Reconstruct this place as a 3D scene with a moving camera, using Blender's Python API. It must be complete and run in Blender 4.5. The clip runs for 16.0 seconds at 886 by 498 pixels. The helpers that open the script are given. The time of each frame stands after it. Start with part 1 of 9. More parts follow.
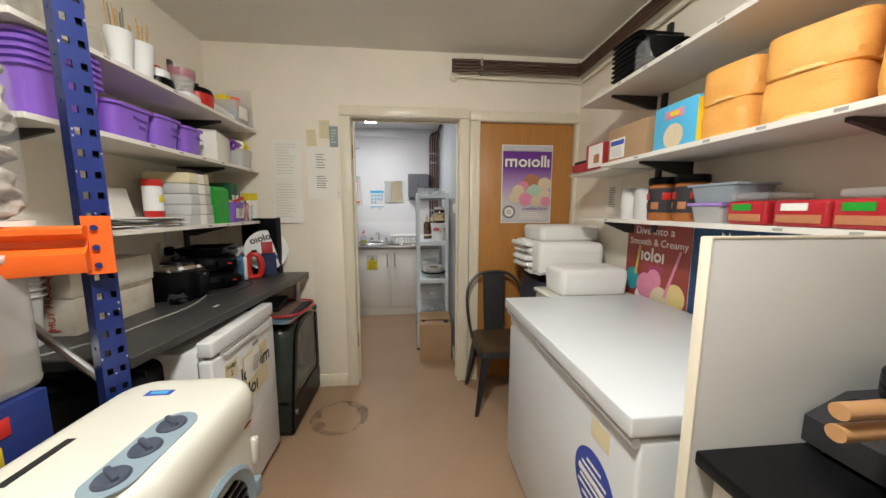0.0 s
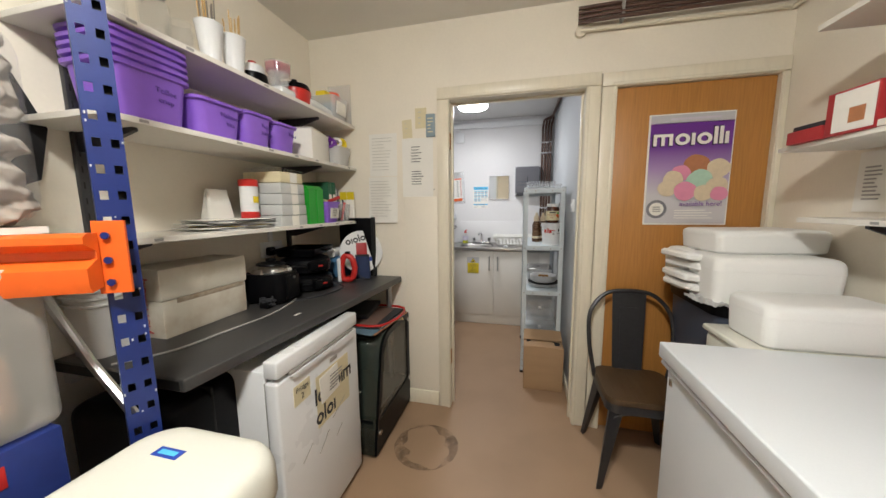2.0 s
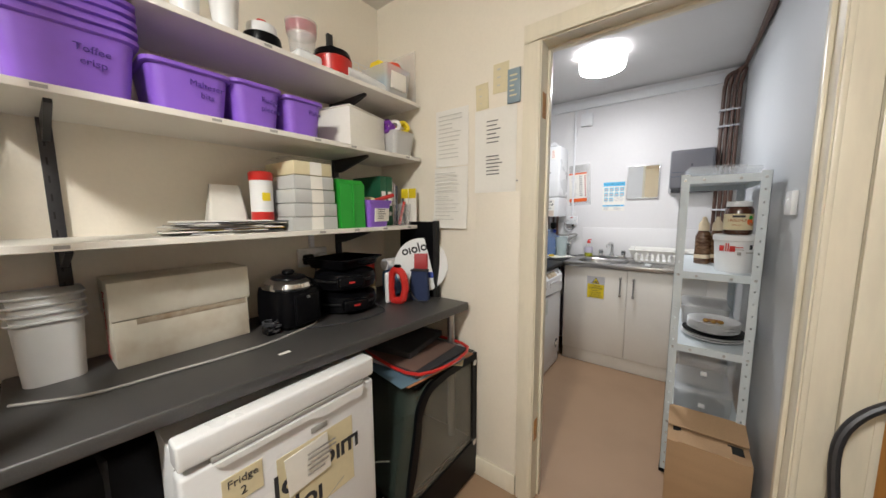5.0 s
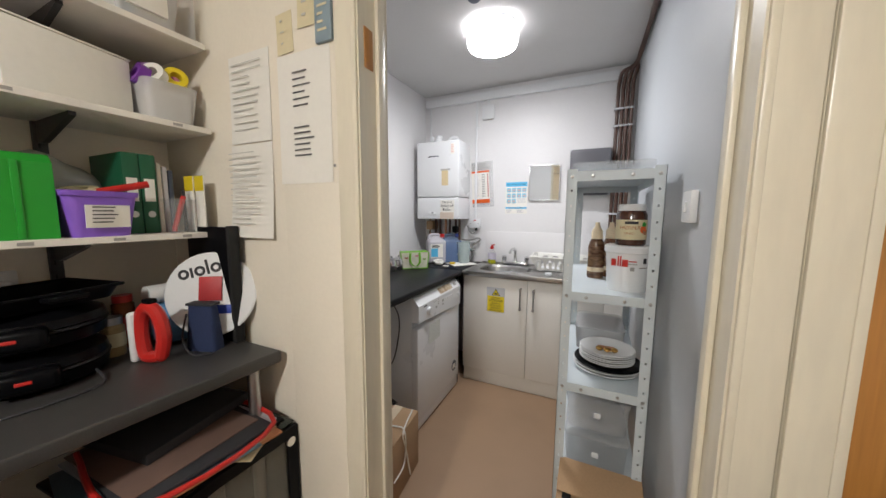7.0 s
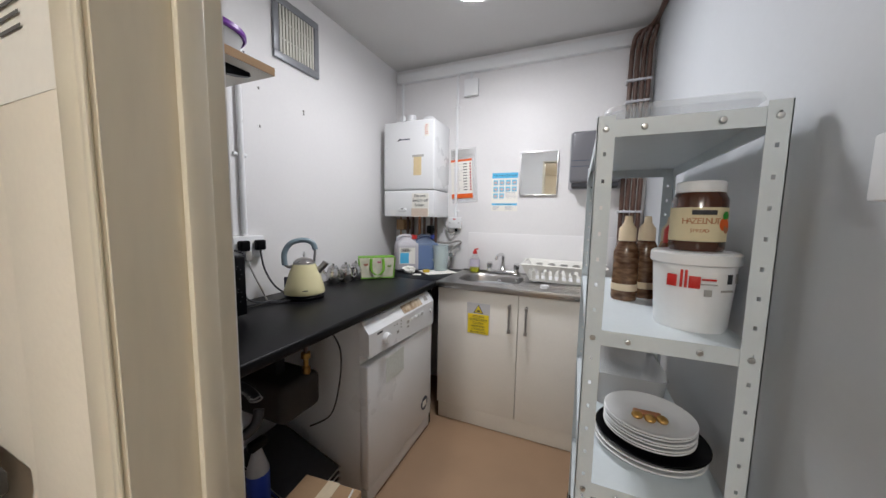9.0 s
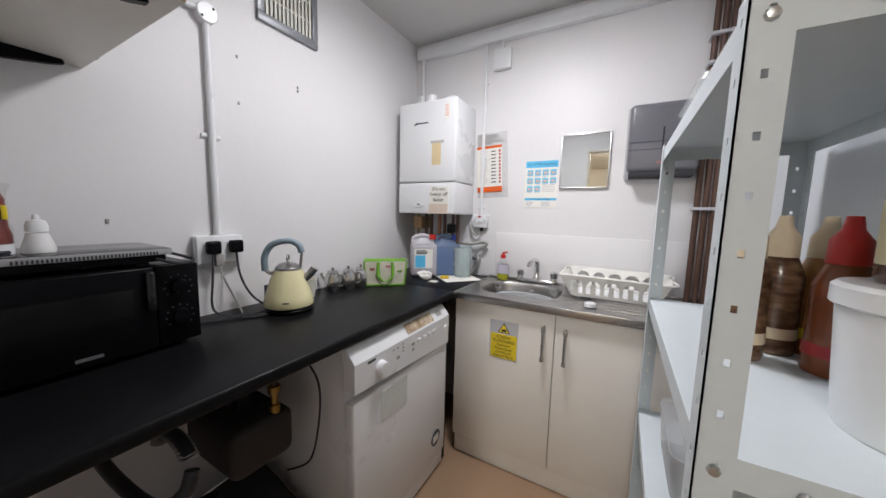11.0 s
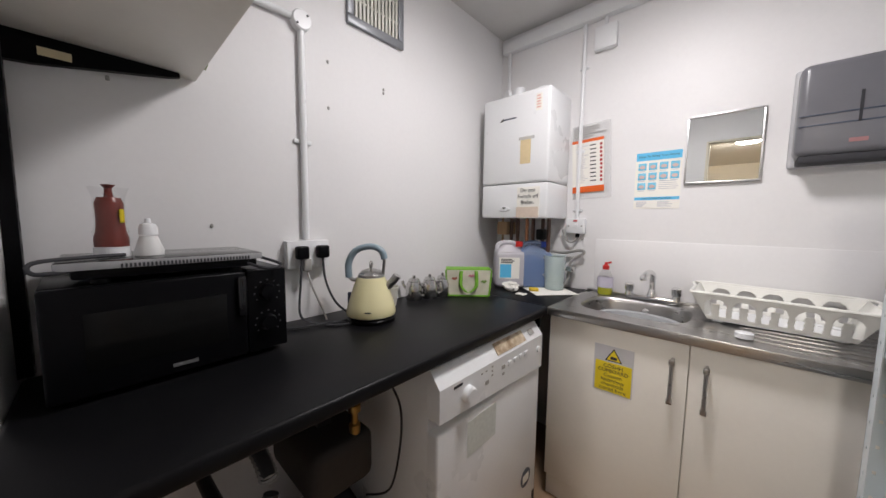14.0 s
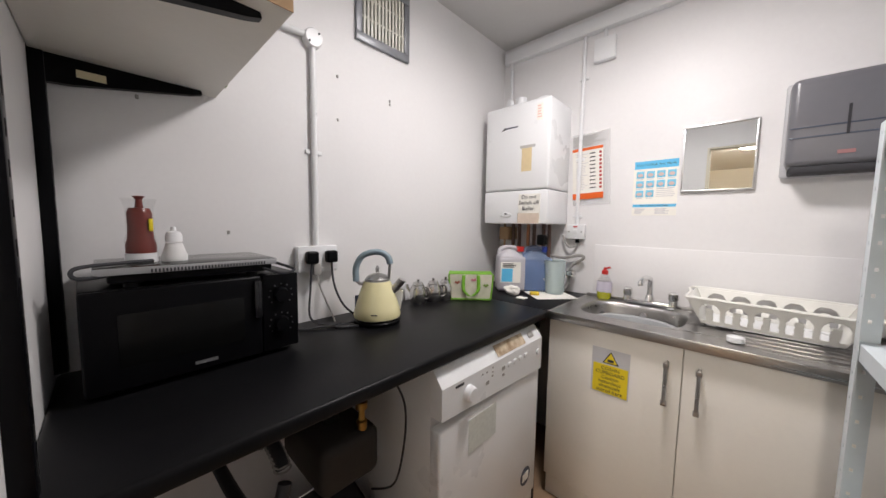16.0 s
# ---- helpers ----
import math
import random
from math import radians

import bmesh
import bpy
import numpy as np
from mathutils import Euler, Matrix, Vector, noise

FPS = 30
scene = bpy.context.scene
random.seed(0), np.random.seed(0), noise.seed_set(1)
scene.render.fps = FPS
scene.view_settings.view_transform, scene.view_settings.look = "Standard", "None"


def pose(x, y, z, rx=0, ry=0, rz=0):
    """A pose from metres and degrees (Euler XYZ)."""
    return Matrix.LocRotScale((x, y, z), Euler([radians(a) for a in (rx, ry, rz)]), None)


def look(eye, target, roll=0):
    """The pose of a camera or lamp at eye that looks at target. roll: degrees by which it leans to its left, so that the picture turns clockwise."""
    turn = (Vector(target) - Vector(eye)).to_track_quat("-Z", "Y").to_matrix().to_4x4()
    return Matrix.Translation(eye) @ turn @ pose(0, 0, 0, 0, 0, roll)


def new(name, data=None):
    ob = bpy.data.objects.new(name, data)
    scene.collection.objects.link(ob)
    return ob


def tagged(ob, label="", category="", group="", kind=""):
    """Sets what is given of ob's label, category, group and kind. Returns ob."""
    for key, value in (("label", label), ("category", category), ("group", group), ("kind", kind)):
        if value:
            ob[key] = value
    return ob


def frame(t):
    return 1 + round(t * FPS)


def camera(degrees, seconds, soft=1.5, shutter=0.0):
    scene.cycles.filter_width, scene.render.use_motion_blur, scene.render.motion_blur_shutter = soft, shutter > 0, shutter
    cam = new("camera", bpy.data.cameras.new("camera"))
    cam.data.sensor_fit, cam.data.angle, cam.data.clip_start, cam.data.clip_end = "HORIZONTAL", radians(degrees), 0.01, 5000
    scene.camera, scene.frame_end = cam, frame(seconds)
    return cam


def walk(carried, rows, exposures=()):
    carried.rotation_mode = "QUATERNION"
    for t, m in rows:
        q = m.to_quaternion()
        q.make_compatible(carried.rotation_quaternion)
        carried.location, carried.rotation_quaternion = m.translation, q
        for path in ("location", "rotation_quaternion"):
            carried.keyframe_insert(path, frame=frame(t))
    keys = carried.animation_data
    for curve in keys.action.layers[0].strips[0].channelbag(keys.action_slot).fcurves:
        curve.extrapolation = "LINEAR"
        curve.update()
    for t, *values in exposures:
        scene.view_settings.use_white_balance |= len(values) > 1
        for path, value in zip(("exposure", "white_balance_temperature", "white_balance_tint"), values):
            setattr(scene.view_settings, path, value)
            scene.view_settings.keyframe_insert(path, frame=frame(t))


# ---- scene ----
cam = camera(108.8, 16.0)
PATH = [
    (0, (0.133, 1.057, 1.356), (0.319, 3.033, 1.11), 0.1),
    (0.5, (0.13, 1.142, 1.355), (0.162, 3.127, 1.105), -0.1),
    (1, (0.133, 1.252, 1.365), (-0.009, 3.23, 1.103), -0.2),
    (1.5, (0.134, 1.352, 1.365), (-0.173, 3.311, 1.108), -0.4),
    (2, (0.139, 1.456, 1.359), (-0.332, 3.383, 1.1), -0.5),
    (2.5, (0.145, 1.534, 1.364), (-0.479, 3.418, 1.117), -0.6),
    (3, (0.152, 1.631, 1.372), (-0.636, 3.453, 1.128), -0.8),
    (3.2, (0.154, 1.674, 1.372), (-0.697, 3.467, 1.126), -0.8),
    (5.3, (0.184, 2.235, 1.331), (-1.023, 3.814, 1.105), -0.4),
    (5.5, (0.186, 2.303, 1.327), (-0.961, 3.925, 1.092), -0.2),
    (6, (0.219, 2.46, 1.336), (-0.787, 4.175, 1.114), -0.1),
    (6.5, (0.242, 2.591, 1.337), (-0.66, 4.362, 1.116), 0.2),
    (7, (0.256, 2.754, 1.345), (-0.592, 4.551, 1.121), 0.3),
    (7.5, (0.259, 2.885, 1.349), (-0.558, 4.697, 1.127), 0.5),
    (8, (0.236, 3.014, 1.335), (-0.569, 4.832, 1.116), 0.7),
    (8.5, (0.195, 3.14, 1.322), (-0.602, 4.961, 1.102), 0.9),
    (9, (0.137, 3.265, 1.293), (-0.64, 5.098, 1.095), 1.0),
    (9.2, (0.115, 3.303, 1.291), (-0.649, 5.141, 1.091), 1.0),
    (11.3, (0.06, 3.627, 1.296), (-0.938, 5.347, 1.084), 1.2),
    (11.5, (0.036, 3.632, 1.281), (-0.964, 5.354, 1.095), 0.9),
    (12, (0.01, 3.668, 1.279), (-1.046, 5.357, 1.099), 0.9),
    (12.5, (-0.01, 3.692, 1.277), (-1.132, 5.337, 1.098), 0.9),
    (13, (-0.03, 3.705, 1.274), (-1.236, 5.29, 1.091), 0.9),
    (13.5, (-0.051, 3.704, 1.271), (-1.327, 5.233, 1.09), 0.8),
    (14, (-0.064, 3.703, 1.274), (-1.413, 5.169, 1.096), 0.7),
    (14.5, (-0.077, 3.7, 1.281), (-1.482, 5.114, 1.108), 0.6),
    (15, (-0.084, 3.699, 1.283), (-1.541, 5.059, 1.113), 0.6),
    (15.5, (-0.077, 3.695, 1.28), (-1.549, 5.039, 1.115), 0.6),
    (16, (-0.027, 3.666, 1.291), (-1.394, 5.117, 1.128), 0.9),
]
walk(cam, [(t, look(eye, target, roll)) for t, eye, target, roll in PATH],
     [(0, -0.28, 6400, 8), (1.5, -0.20, 6400, 8), (3, 0.03, 6400, 8), (5.5, 0.06, 6400, 9), (7.5, -0.02, 6380, 9.5), (9, -0.08, 6350, 10), (12, 0.0, 6450, 12), (14, -0.05, 6650, 12.5), (15.5, 0.12, 6800, 13), (16, 0.1, 6800, 13)])

# ---- world and light ----
world = bpy.data.worlds.new("world")
scene.world = world
world.use_nodes = True
wbg = world.node_tree.nodes["Background"]
wsky = world.node_tree.nodes.new("ShaderNodeTexSky")
wsky.sky_type, wsky.sun_disc, wsky.sun_elevation, wsky.sun_rotation = "NISHITA", False, radians(35), radians(200)
world.node_tree.links.new(wsky.outputs[0], wbg.inputs[0])
wbg.inputs[1].default_value = 0.08


MAIN_LAMP = (-0.02, 1.30)
KIT_LAMP = (-0.335, 4.67)
MAIN_GLOW, MAIN_TONE = 268, (1.0, 0.965, 0.905)
KIT_GLOW, KIT_TONE = 90, (1.0, 0.985, 1.0)

# ---- materials ----
MATS = {}


def mat(name, rgb, rough=0.6, metal=0.0, grain=0.06, scale=40.0, stain=0.06, stain_scale=3.0, bump=0.1, spec=0.5,
        stretch=(1, 1, 1), alpha=1.0, trans=0.0, emit=0.0, tint=None, coat=0.0):
    """A surface with fine grain and broad stains over one base colour, and a fine relief."""
    if name in MATS:
        return MATS[name]
    m = bpy.data.materials.new(name)
    m.use_nodes = True
    nt, b = m.node_tree, m.node_tree.nodes["Principled BSDF"]
    b.inputs["Roughness"].default_value, b.inputs["Metallic"].default_value = rough, metal
    b.inputs["Specular IOR Level"].default_value = spec
    b.inputs["Coat Weight"].default_value = coat
    b.inputs["Transmission Weight"].default_value = trans
    b.inputs["Alpha"].default_value = alpha
    col = (*rgb, 1)
    co = nt.nodes.new("ShaderNodeTexCoord")
    mp = nt.nodes.new("ShaderNodeMapping")
    mp.inputs["Scale"].default_value = stretch
    nt.links.new(co.outputs["Object"], mp.inputs["Vector"])
    fine = nt.nodes.new("ShaderNodeTexNoise")
    fine.inputs["Scale"].default_value, fine.inputs["Detail"].default_value = scale, 5
    broad = nt.nodes.new("ShaderNodeTexNoise")
    broad.inputs["Scale"].default_value, broad.inputs["Detail"].default_value = stain_scale, 4
    for n in (fine, broad):
        nt.links.new(mp.outputs[0], n.inputs["Vector"])
    mix1 = nt.nodes.new("ShaderNodeMix")
    mix1.data_type, mix1.blend_type = "RGBA", "MIX"
    dark = tint or tuple(c * 0.55 for c in rgb)
    mix1.inputs[6].default_value, mix1.inputs[7].default_value = col, (*dark, 1)
    add = nt.nodes.new("ShaderNodeMath")
    add.operation = "MULTIPLY_ADD"
    ramp1 = nt.nodes.new("ShaderNodeMapRange")
    ramp1.inputs[1].default_value, ramp1.inputs[2].default_value, ramp1.inputs[4].default_value = 0.35, 0.75, grain * 2
    ramp2 = nt.nodes.new("ShaderNodeMapRange")
    ramp2.inputs[1].default_value, ramp2.inputs[2].default_value, ramp2.inputs[4].default_value = 0.45, 0.8, stain * 2
    nt.links.new(fine.outputs[0], ramp1.inputs[0])
    nt.links.new(broad.outputs[0], ramp2.inputs[0])
    add.operation = "ADD"
    nt.links.new(ramp1.outputs[0], add.inputs[0])
    nt.links.new(ramp2.outputs[0], add.inputs[1])
    nt.links.new(add.outputs[0], mix1.inputs[0])
    nt.links.new(mix1.outputs[2], b.inputs["Base Color"])
    rr = nt.nodes.new("ShaderNodeMapRange")
    rr.inputs[3].default_value, rr.inputs[4].default_value = max(0.02, rough * 0.85), min(1, rough * 1.2)
    nt.links.new(broad.outputs[0], rr.inputs[0])
    nt.links.new(rr.outputs[0], b.inputs["Roughness"])
    if bump:
        bp = nt.nodes.new("ShaderNodeBump")
        bp.inputs["Strength"].default_value, bp.inputs["Distance"].default_value = bump, 0.002
        nt.links.new(fine.outputs[0], bp.inputs["Height"])
        nt.links.new(bp.outputs[0], b.inputs["Normal"])
    if emit:
        b.inputs["Emission Color"].default_value, b.inputs["Emission Strength"].default_value = (*rgb, 1), emit
    MATS[name] = m
    return m


WALL = mat("cream_wall_paint", (0.86, 0.80, 0.685), 0.55, grain=0.03, scale=90, stain=0.07, stain_scale=2.2, bump=0.25)
KWALL = mat("white_wall_board", (0.80, 0.79, 0.79), 0.5, grain=0.02, scale=60, stain=0.04, stain_scale=1.7, bump=0.08)
# grey-blue side wall paint; its tone also holds the lens's edge darkening
EASTWALL = mat("pale_grey_vignetted_wall_paint", (0.56, 0.585, 0.61), 0.4, grain=0.02, scale=60, stain=0.06, stain_scale=1.7, bump=0.08)
CEIL = mat("ceiling_paint", (0.80, 0.78, 0.73), 0.8, grain=0.03, scale=120, stain=0.05, bump=0.2)
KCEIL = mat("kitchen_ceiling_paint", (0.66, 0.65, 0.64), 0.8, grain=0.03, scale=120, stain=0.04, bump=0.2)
FLOOR = mat("tan_vinyl_floor", (0.375, 0.245, 0.152), 0.5, grain=0.10, scale=260, stain=0.14, stain_scale=2.6, bump=0.15)
GLOSS = mat("cream_gloss_paint", (0.80, 0.74, 0.60), 0.3, grain=0.04, scale=14, stain=0.08, stain_scale=5, bump=0.08, stretch=(6, 6, 1))
OAK = mat("orange_oak_veneer", (0.50, 0.225, 0.055), 0.4, grain=0.22, scale=9, stain=0.12, stain_scale=2, bump=0.05, stretch=(14, 14, 0.7))
MELA = mat("white_melamine", (0.80, 0.77, 0.71), 0.4, grain=0.02, scale=60, stain=0.06, stain_scale=4, bump=0.03)
GREYTOP = mat("dark_grey_laminate", (0.055, 0.053, 0.052), 0.38, grain=0.25, scale=300, stain=0.08, bump=0.05)
BLACKTOP = mat("black_laminate", (0.007, 0.007, 0.008), 0.36, spec=0.13, grain=0.25, scale=300, stain=0.08, bump=0.06)
WHITEPL = mat("white_enamel", (0.80, 0.81, 0.82), 0.28, grain=0.02, scale=80, stain=0.025, stain_scale=3, bump=0.03)
FREEZERWH = mat("cool_white_freezer_paint", (0.68, 0.71, 0.735), 0.3, grain=0.03, scale=200, stain=0.02, stain_scale=4, bump=0.05)
BOARDGREY = mat("grey_white_board", (0.58, 0.58, 0.565), 0.5, grain=0.05, scale=220, stain=0.06, stain_scale=3, bump=0.06)
CREAMPL = mat("ivory_plastic", (0.70, 0.69, 0.61), 0.35, grain=0.03, scale=160, stain=0.04, bump=0.06)
BLACKPL = mat("black_plastic", (0.004, 0.004, 0.005), 0.3, spec=0.10, grain=0.2, scale=120, stain=0.1, bump=0.05)
DKGREY = mat("dark_grey_metal", (0.06, 0.06, 0.065), 0.4, 0.6, grain=0.15, scale=60, stain=0.2, bump=0.05)
BLUE = mat("blue_rack_paint", (0.006, 0.020, 0.135), 0.4, grain=0.10, scale=50, stain=0.12, stain_scale=8, bump=0.06)
ORANGE = mat("orange_rack_paint", (0.80, 0.13, 0.015), 0.4, grain=0.06, scale=50, stain=0.1, stain_scale=7, bump=0.05)
PURPLE = mat("purple_plastic", (0.26, 0.12, 0.62), 0.35, grain=0.04, scale=40, stain=0.06, bump=0.02)
CARD = mat("brown_cardboard", (0.42, 0.27, 0.15), 0.85, grain=0.10, scale=120, stain=0.1, bump=0.15, stretch=(1, 1, 6))
STEEL = mat("stainless_steel", (0.44, 0.43, 0.42), 0.28, 1.0, grain=0.08, scale=120, stain=0.1, bump=0.03, stretch=(1, 20, 20))
CHROME = mat("chrome", (0.75, 0.75, 0.75), 0.1, 1.0, grain=0.02, stain=0.05, bump=0.0)
RACKWH = mat("white_rack_paint", (0.62, 0.68, 0.71), 0.4, grain=0.03, scale=60, stain=0.06, bump=0.03)
PIPE = mat("brown_pipe_paint", (0.10, 0.05, 0.035), 0.45, grain=0.12, scale=30, stain=0.15, stain_scale=9, bump=0.05)
STYRO = mat("white_polystyrene", (0.83, 0.83, 0.81), 0.75, grain=0.03, scale=220, stain=0.03, bump=0.3)

# ---- building blocks ----


def box(bm, x0, y0, z0, x1, y1, z1, bevel=0.0, seg=2):
    """Adds a box between two corners, its edges rounded by bevel."""
    r = bmesh.ops.create_cube(bm, size=1.0)
    vs = r["verts"]
    for v in vs:
        v.co = Vector(((x0 + x1) / 2 + v.co.x * (x1 - x0), (y0 + y1) / 2 + v.co.y * (y1 - y0), (z0 + z1) / 2 + v.co.z * (z1 - z0)))
    if bevel:
        es = list({e for v in vs for e in v.link_edges})
        bmesh.ops.bevel(bm, geom=es, offset=bevel, segments=seg, profile=0.5, affect="EDGES", clamp_overlap=True)
    return bm


def lathe(bm, profile, seg=24, at=(0, 0, 0), sx=1.0, sy=1.0):
    """Turns a profile of (radius, height) round the vertical through at."""
    rings = []
    for r, z in profile:
        if r < 1e-5:
            rings.append([bm.verts.new((at[0], at[1], at[2] + z))])
        else:
            rings.append([bm.verts.new((at[0] + sx * r * math.cos(2 * math.pi * k / seg), at[1] + sy * r * math.sin(2 * math.pi * k / seg), at[2] + z)) for k in range(seg)])
    for a, b in zip(rings, rings[1:]):
        for k in range(seg):
            n = (k + 1) % seg
            if len(a) == 1 and len(b) == 1:
                continue
            if len(a) == 1:
                bm.faces.new((a[0], b[n], b[k]))
            elif len(b) == 1:
                bm.faces.new((a[k], a[n], b[0]))
            else:
                bm.faces.new((a[k], a[n], b[n], b[k]))
    return bm


def tube(bm, pts, r, seg=10, cap=True):
    """A round bar along a line of points."""
    pts = [Vector(p) for p in pts]
    rings, up = [], Vector((0, 0, 1))
    for i, p in enumerate(pts):
        d = (pts[min(i + 1, len(pts) - 1)] - pts[max(i - 1, 0)]).normalized()
        ref = up if abs(d.dot(up)) < 0.95 else Vector((1, 0, 0))
        if i and abs(d.dot(side)) < 0.9:
            a = (side - d * side.dot(d)).normalized()
        else:
            a = d.cross(ref).normalized()
        side = a
        b = d.cross(a)
        rings.append([bm.verts.new(p + r * (math.cos(2 * math.pi * k / seg) * a + math.sin(2 * math.pi * k / seg) * b)) for k in range(seg)])
    for a, b in zip(rings, rings[1:]):
        for k in range(seg):
            bm.faces.new((a[k], a[(k + 1) % seg], b[(k + 1) % seg], b[k]))
    if cap:
        bm.faces.new(rings[0][::-1])
        bm.faces.new(rings[-1])
    return bm


def smooth_line(pts, n=6):
    """A smooth line through points."""
    pts = [Vector(p) for p in pts]
    out = []
    for i in range(len(pts) - 1):
        p0, p1, p2, p3 = pts[max(i - 1, 0)], pts[i], pts[i + 1], pts[min(i + 2, len(pts) - 1)]
        for k in range(n):
            t = k / n
            out.append(0.5 * (2 * p1 + (p2 - p0) * t + (2 * p0 - 5 * p1 + 4 * p2 - p3) * t * t + (3 * p1 - p0 - 3 * p2 + p3) * t ** 3))
    return out + [pts[-1]]


def prism(bm, outline, depth, place):
    """Extrudes a flat outline of (u, v) by depth; place maps (u, v, w) to a point."""
    a = [bm.verts.new(place(u, v, 0)) for u, v in outline]
    b = [bm.verts.new(place(u, v, depth)) for u, v in outline]
    bm.faces.new(a)
    bm.faces.new(b[::-1])
    n = len(a)
    for k in range(n):
        bm.faces.new((a[k], b[k], b[(k + 1) % n], a[(k + 1) % n]))
    return bm


def frustum(bm, cx, cy, z0, z1, w0, d0, w1, d1, r=0.02, seg=4, cap=True):
    """A tapered box with rounded upright edges, w by d at its foot and at its top."""
    rings = []
    for z, w, d in ((z0, w0, d0), (z1, w1, d1)):
        ring = []
        for qx, qy, a0 in ((1, 1, 0), (-1, 1, 90), (-1, -1, 180), (1, -1, 270)):
            for k in range(seg + 1):
                a = radians(a0 + 90 * k / seg)
                ring.append(bm.verts.new((cx + qx * (w / 2 - r) + r * math.cos(a), cy + qy * (d / 2 - r) + r * math.sin(a), z)))
        rings.append(ring)
    n = len(rings[0])
    for k in range(n):
        bm.faces.new((rings[0][k], rings[0][(k + 1) % n], rings[1][(k + 1) % n], rings[1][k]))
    bm.faces.new(rings[0][::-1])
    if cap:
        bm.faces.new(rings[1])
    return bm


def loft(bm, cx, cy, w, d, r, levels, seg=6):
    """A closed block with rounded plan corners; levels are (height, inset) from the foot to the top."""
    rings = []
    for z, inset in levels:
        rr = max(0.004, r - inset * 0.5)
        ring = []
        for qx, qy, a0 in ((1, 1, 0), (-1, 1, 90), (-1, -1, 180), (1, -1, 270)):
            for k in range(seg + 1):
                a = radians(a0 + 90 * k / seg)
                ring.append(bm.verts.new((cx + qx * (w / 2 - inset - rr) + rr * math.cos(a), cy + qy * (d / 2 - inset - rr) + rr * math.sin(a), z)))
        rings.append(ring)
    n = len(rings[0])
    for r0, r1 in zip(rings, rings[1:]):
        for k in range(n):
            bm.faces.new((r0[k], r0[(k + 1) % n], r1[(k + 1) % n], r1[k]))
    bm.faces.new(rings[0][::-1])
    bm.faces.new(rings[-1])
    return bm


def part(name, bm, material, parent=None, label="", smooth=True):
    """Links a bmesh as one mesh object under a thing or a part."""
    bmesh.ops.recalc_face_normals(bm, faces=bm.faces[:])
    me = bpy.data.meshes.new(name)
    bm.to_mesh(me)
    bm.free()
    me.materials.append(material)
    if smooth:
        for p in me.polygons:
            p.use_smooth = True
        me.set_sharp_from_angle(angle=radians(35))
    ob = new(name, me)
    if parent:
        ob.parent = parent
    if label:
        ob["label"] = label
    return ob


def thing(name, label, category, x=0.0, y=0.0, z=0.0, rz=0.0, group="", rx=0.0, ry=0.0):
    """An empty at a thing's base, which carries its parts."""
    ob = new(name)
    ob.empty_display_size = 0.05
    ob.matrix_basis = pose(x, y, z, rx, ry, rz)
    return tagged(ob, label, category, group)


def B():
    return bmesh.new()


def setting(name, bm, material, label="", category=""):
    return tagged(part(name, bm, material), label, category, "", "structure")


# ---- structure: store room and kitchen ----
WX, EX, NY, KY = -1.25, 1.39, 3.44, 3.562       # west wall, store's east wall, door wall's two faces
KEX, KNY, SY = 0.50, 5.54, -1.30               # kitchen's east and north walls, store's south wall
CZ, KCZ = 2.46, 2.43
D1L, D1R, D1T = -0.300, 0.475, 2.005
D2L, D2R, D2T = 0.630, 1.355, 1.995

setting("floor", box(B(), WX - 0.1, SY - 0.1, -0.1, EX + 0.1, KNY + 0.1, 0), FLOOR, "worn tan vinyl floor", "floor")
setting("ceiling", box(B(), WX - 0.1, SY - 0.1, CZ, EX + 0.1, NY + 0.06, CZ + 0.1), CEIL, "off-white painted store ceiling", "ceiling")
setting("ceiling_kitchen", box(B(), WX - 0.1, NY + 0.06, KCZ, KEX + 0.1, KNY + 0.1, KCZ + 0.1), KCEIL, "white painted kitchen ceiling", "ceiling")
setting("wall_west", box(B(), WX - 0.12, SY - 0.1, 0, WX, NY + 0.06, CZ), WALL, "cream painted store wall", "wall")
setting("wall_west_kitchen", box(B(), WX - 0.12, NY + 0.06, 0, WX, KNY, KCZ), KWALL, "white panelled kitchen wall", "wall")
setting("wall_east", box(B(), EX, SY - 0.1, 0, EX + 0.12, NY, CZ), WALL, "cream painted store wall", "wall")
setting("wall_south", box(B(), WX, SY - 0.12, 0, EX, SY, CZ), WALL, "cream painted store wall", "wall")
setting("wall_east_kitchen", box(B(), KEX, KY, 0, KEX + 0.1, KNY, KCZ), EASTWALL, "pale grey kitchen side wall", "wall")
setting("wall_north_kitchen", box(B(), WX - 0.12, KNY, 0, KEX + 0.12, KNY + 0.12, KCZ), KWALL, "white panelled kitchen end wall", "wall")

# the wall with the two doorways: store face cream, kitchen face white
bm = B()
for x0, x1, z0 in ((WX, D1L - 0.012, 0), (D1L - 0.012, D1R + 0.012, D1T + 0.012), (D1R + 0.012, D2L - 0.012, 0), (D2L - 0.012, D2R + 0.012, D2T + 0.012), (D2R + 0.012, EX + 0.12, 0)):
    box(bm, x0, NY, z0, x1, NY + 0.06, CZ)
setting("wall_north", bm, WALL, "cream painted wall between store and kitchen", "wall")
bm = B()
for x0, x1, z0 in ((WX, D1L - 0.012, 0), (D1L - 0.012, D1R + 0.012, D1T + 0.012), (D1R + 0.012, KEX + 0.1, 0)):
    box(bm, x0, NY + 0.06, z0, x1, KY, KCZ)
setting("wall_south_kitchen", bm, KWALL, "white kitchen side of the door wall", "wall")
setting("wall_behind_door", box(B(), KEX + 0.121, KY + 0.25, 0, EX + 0.12, KY + 0.35, CZ), WALL)

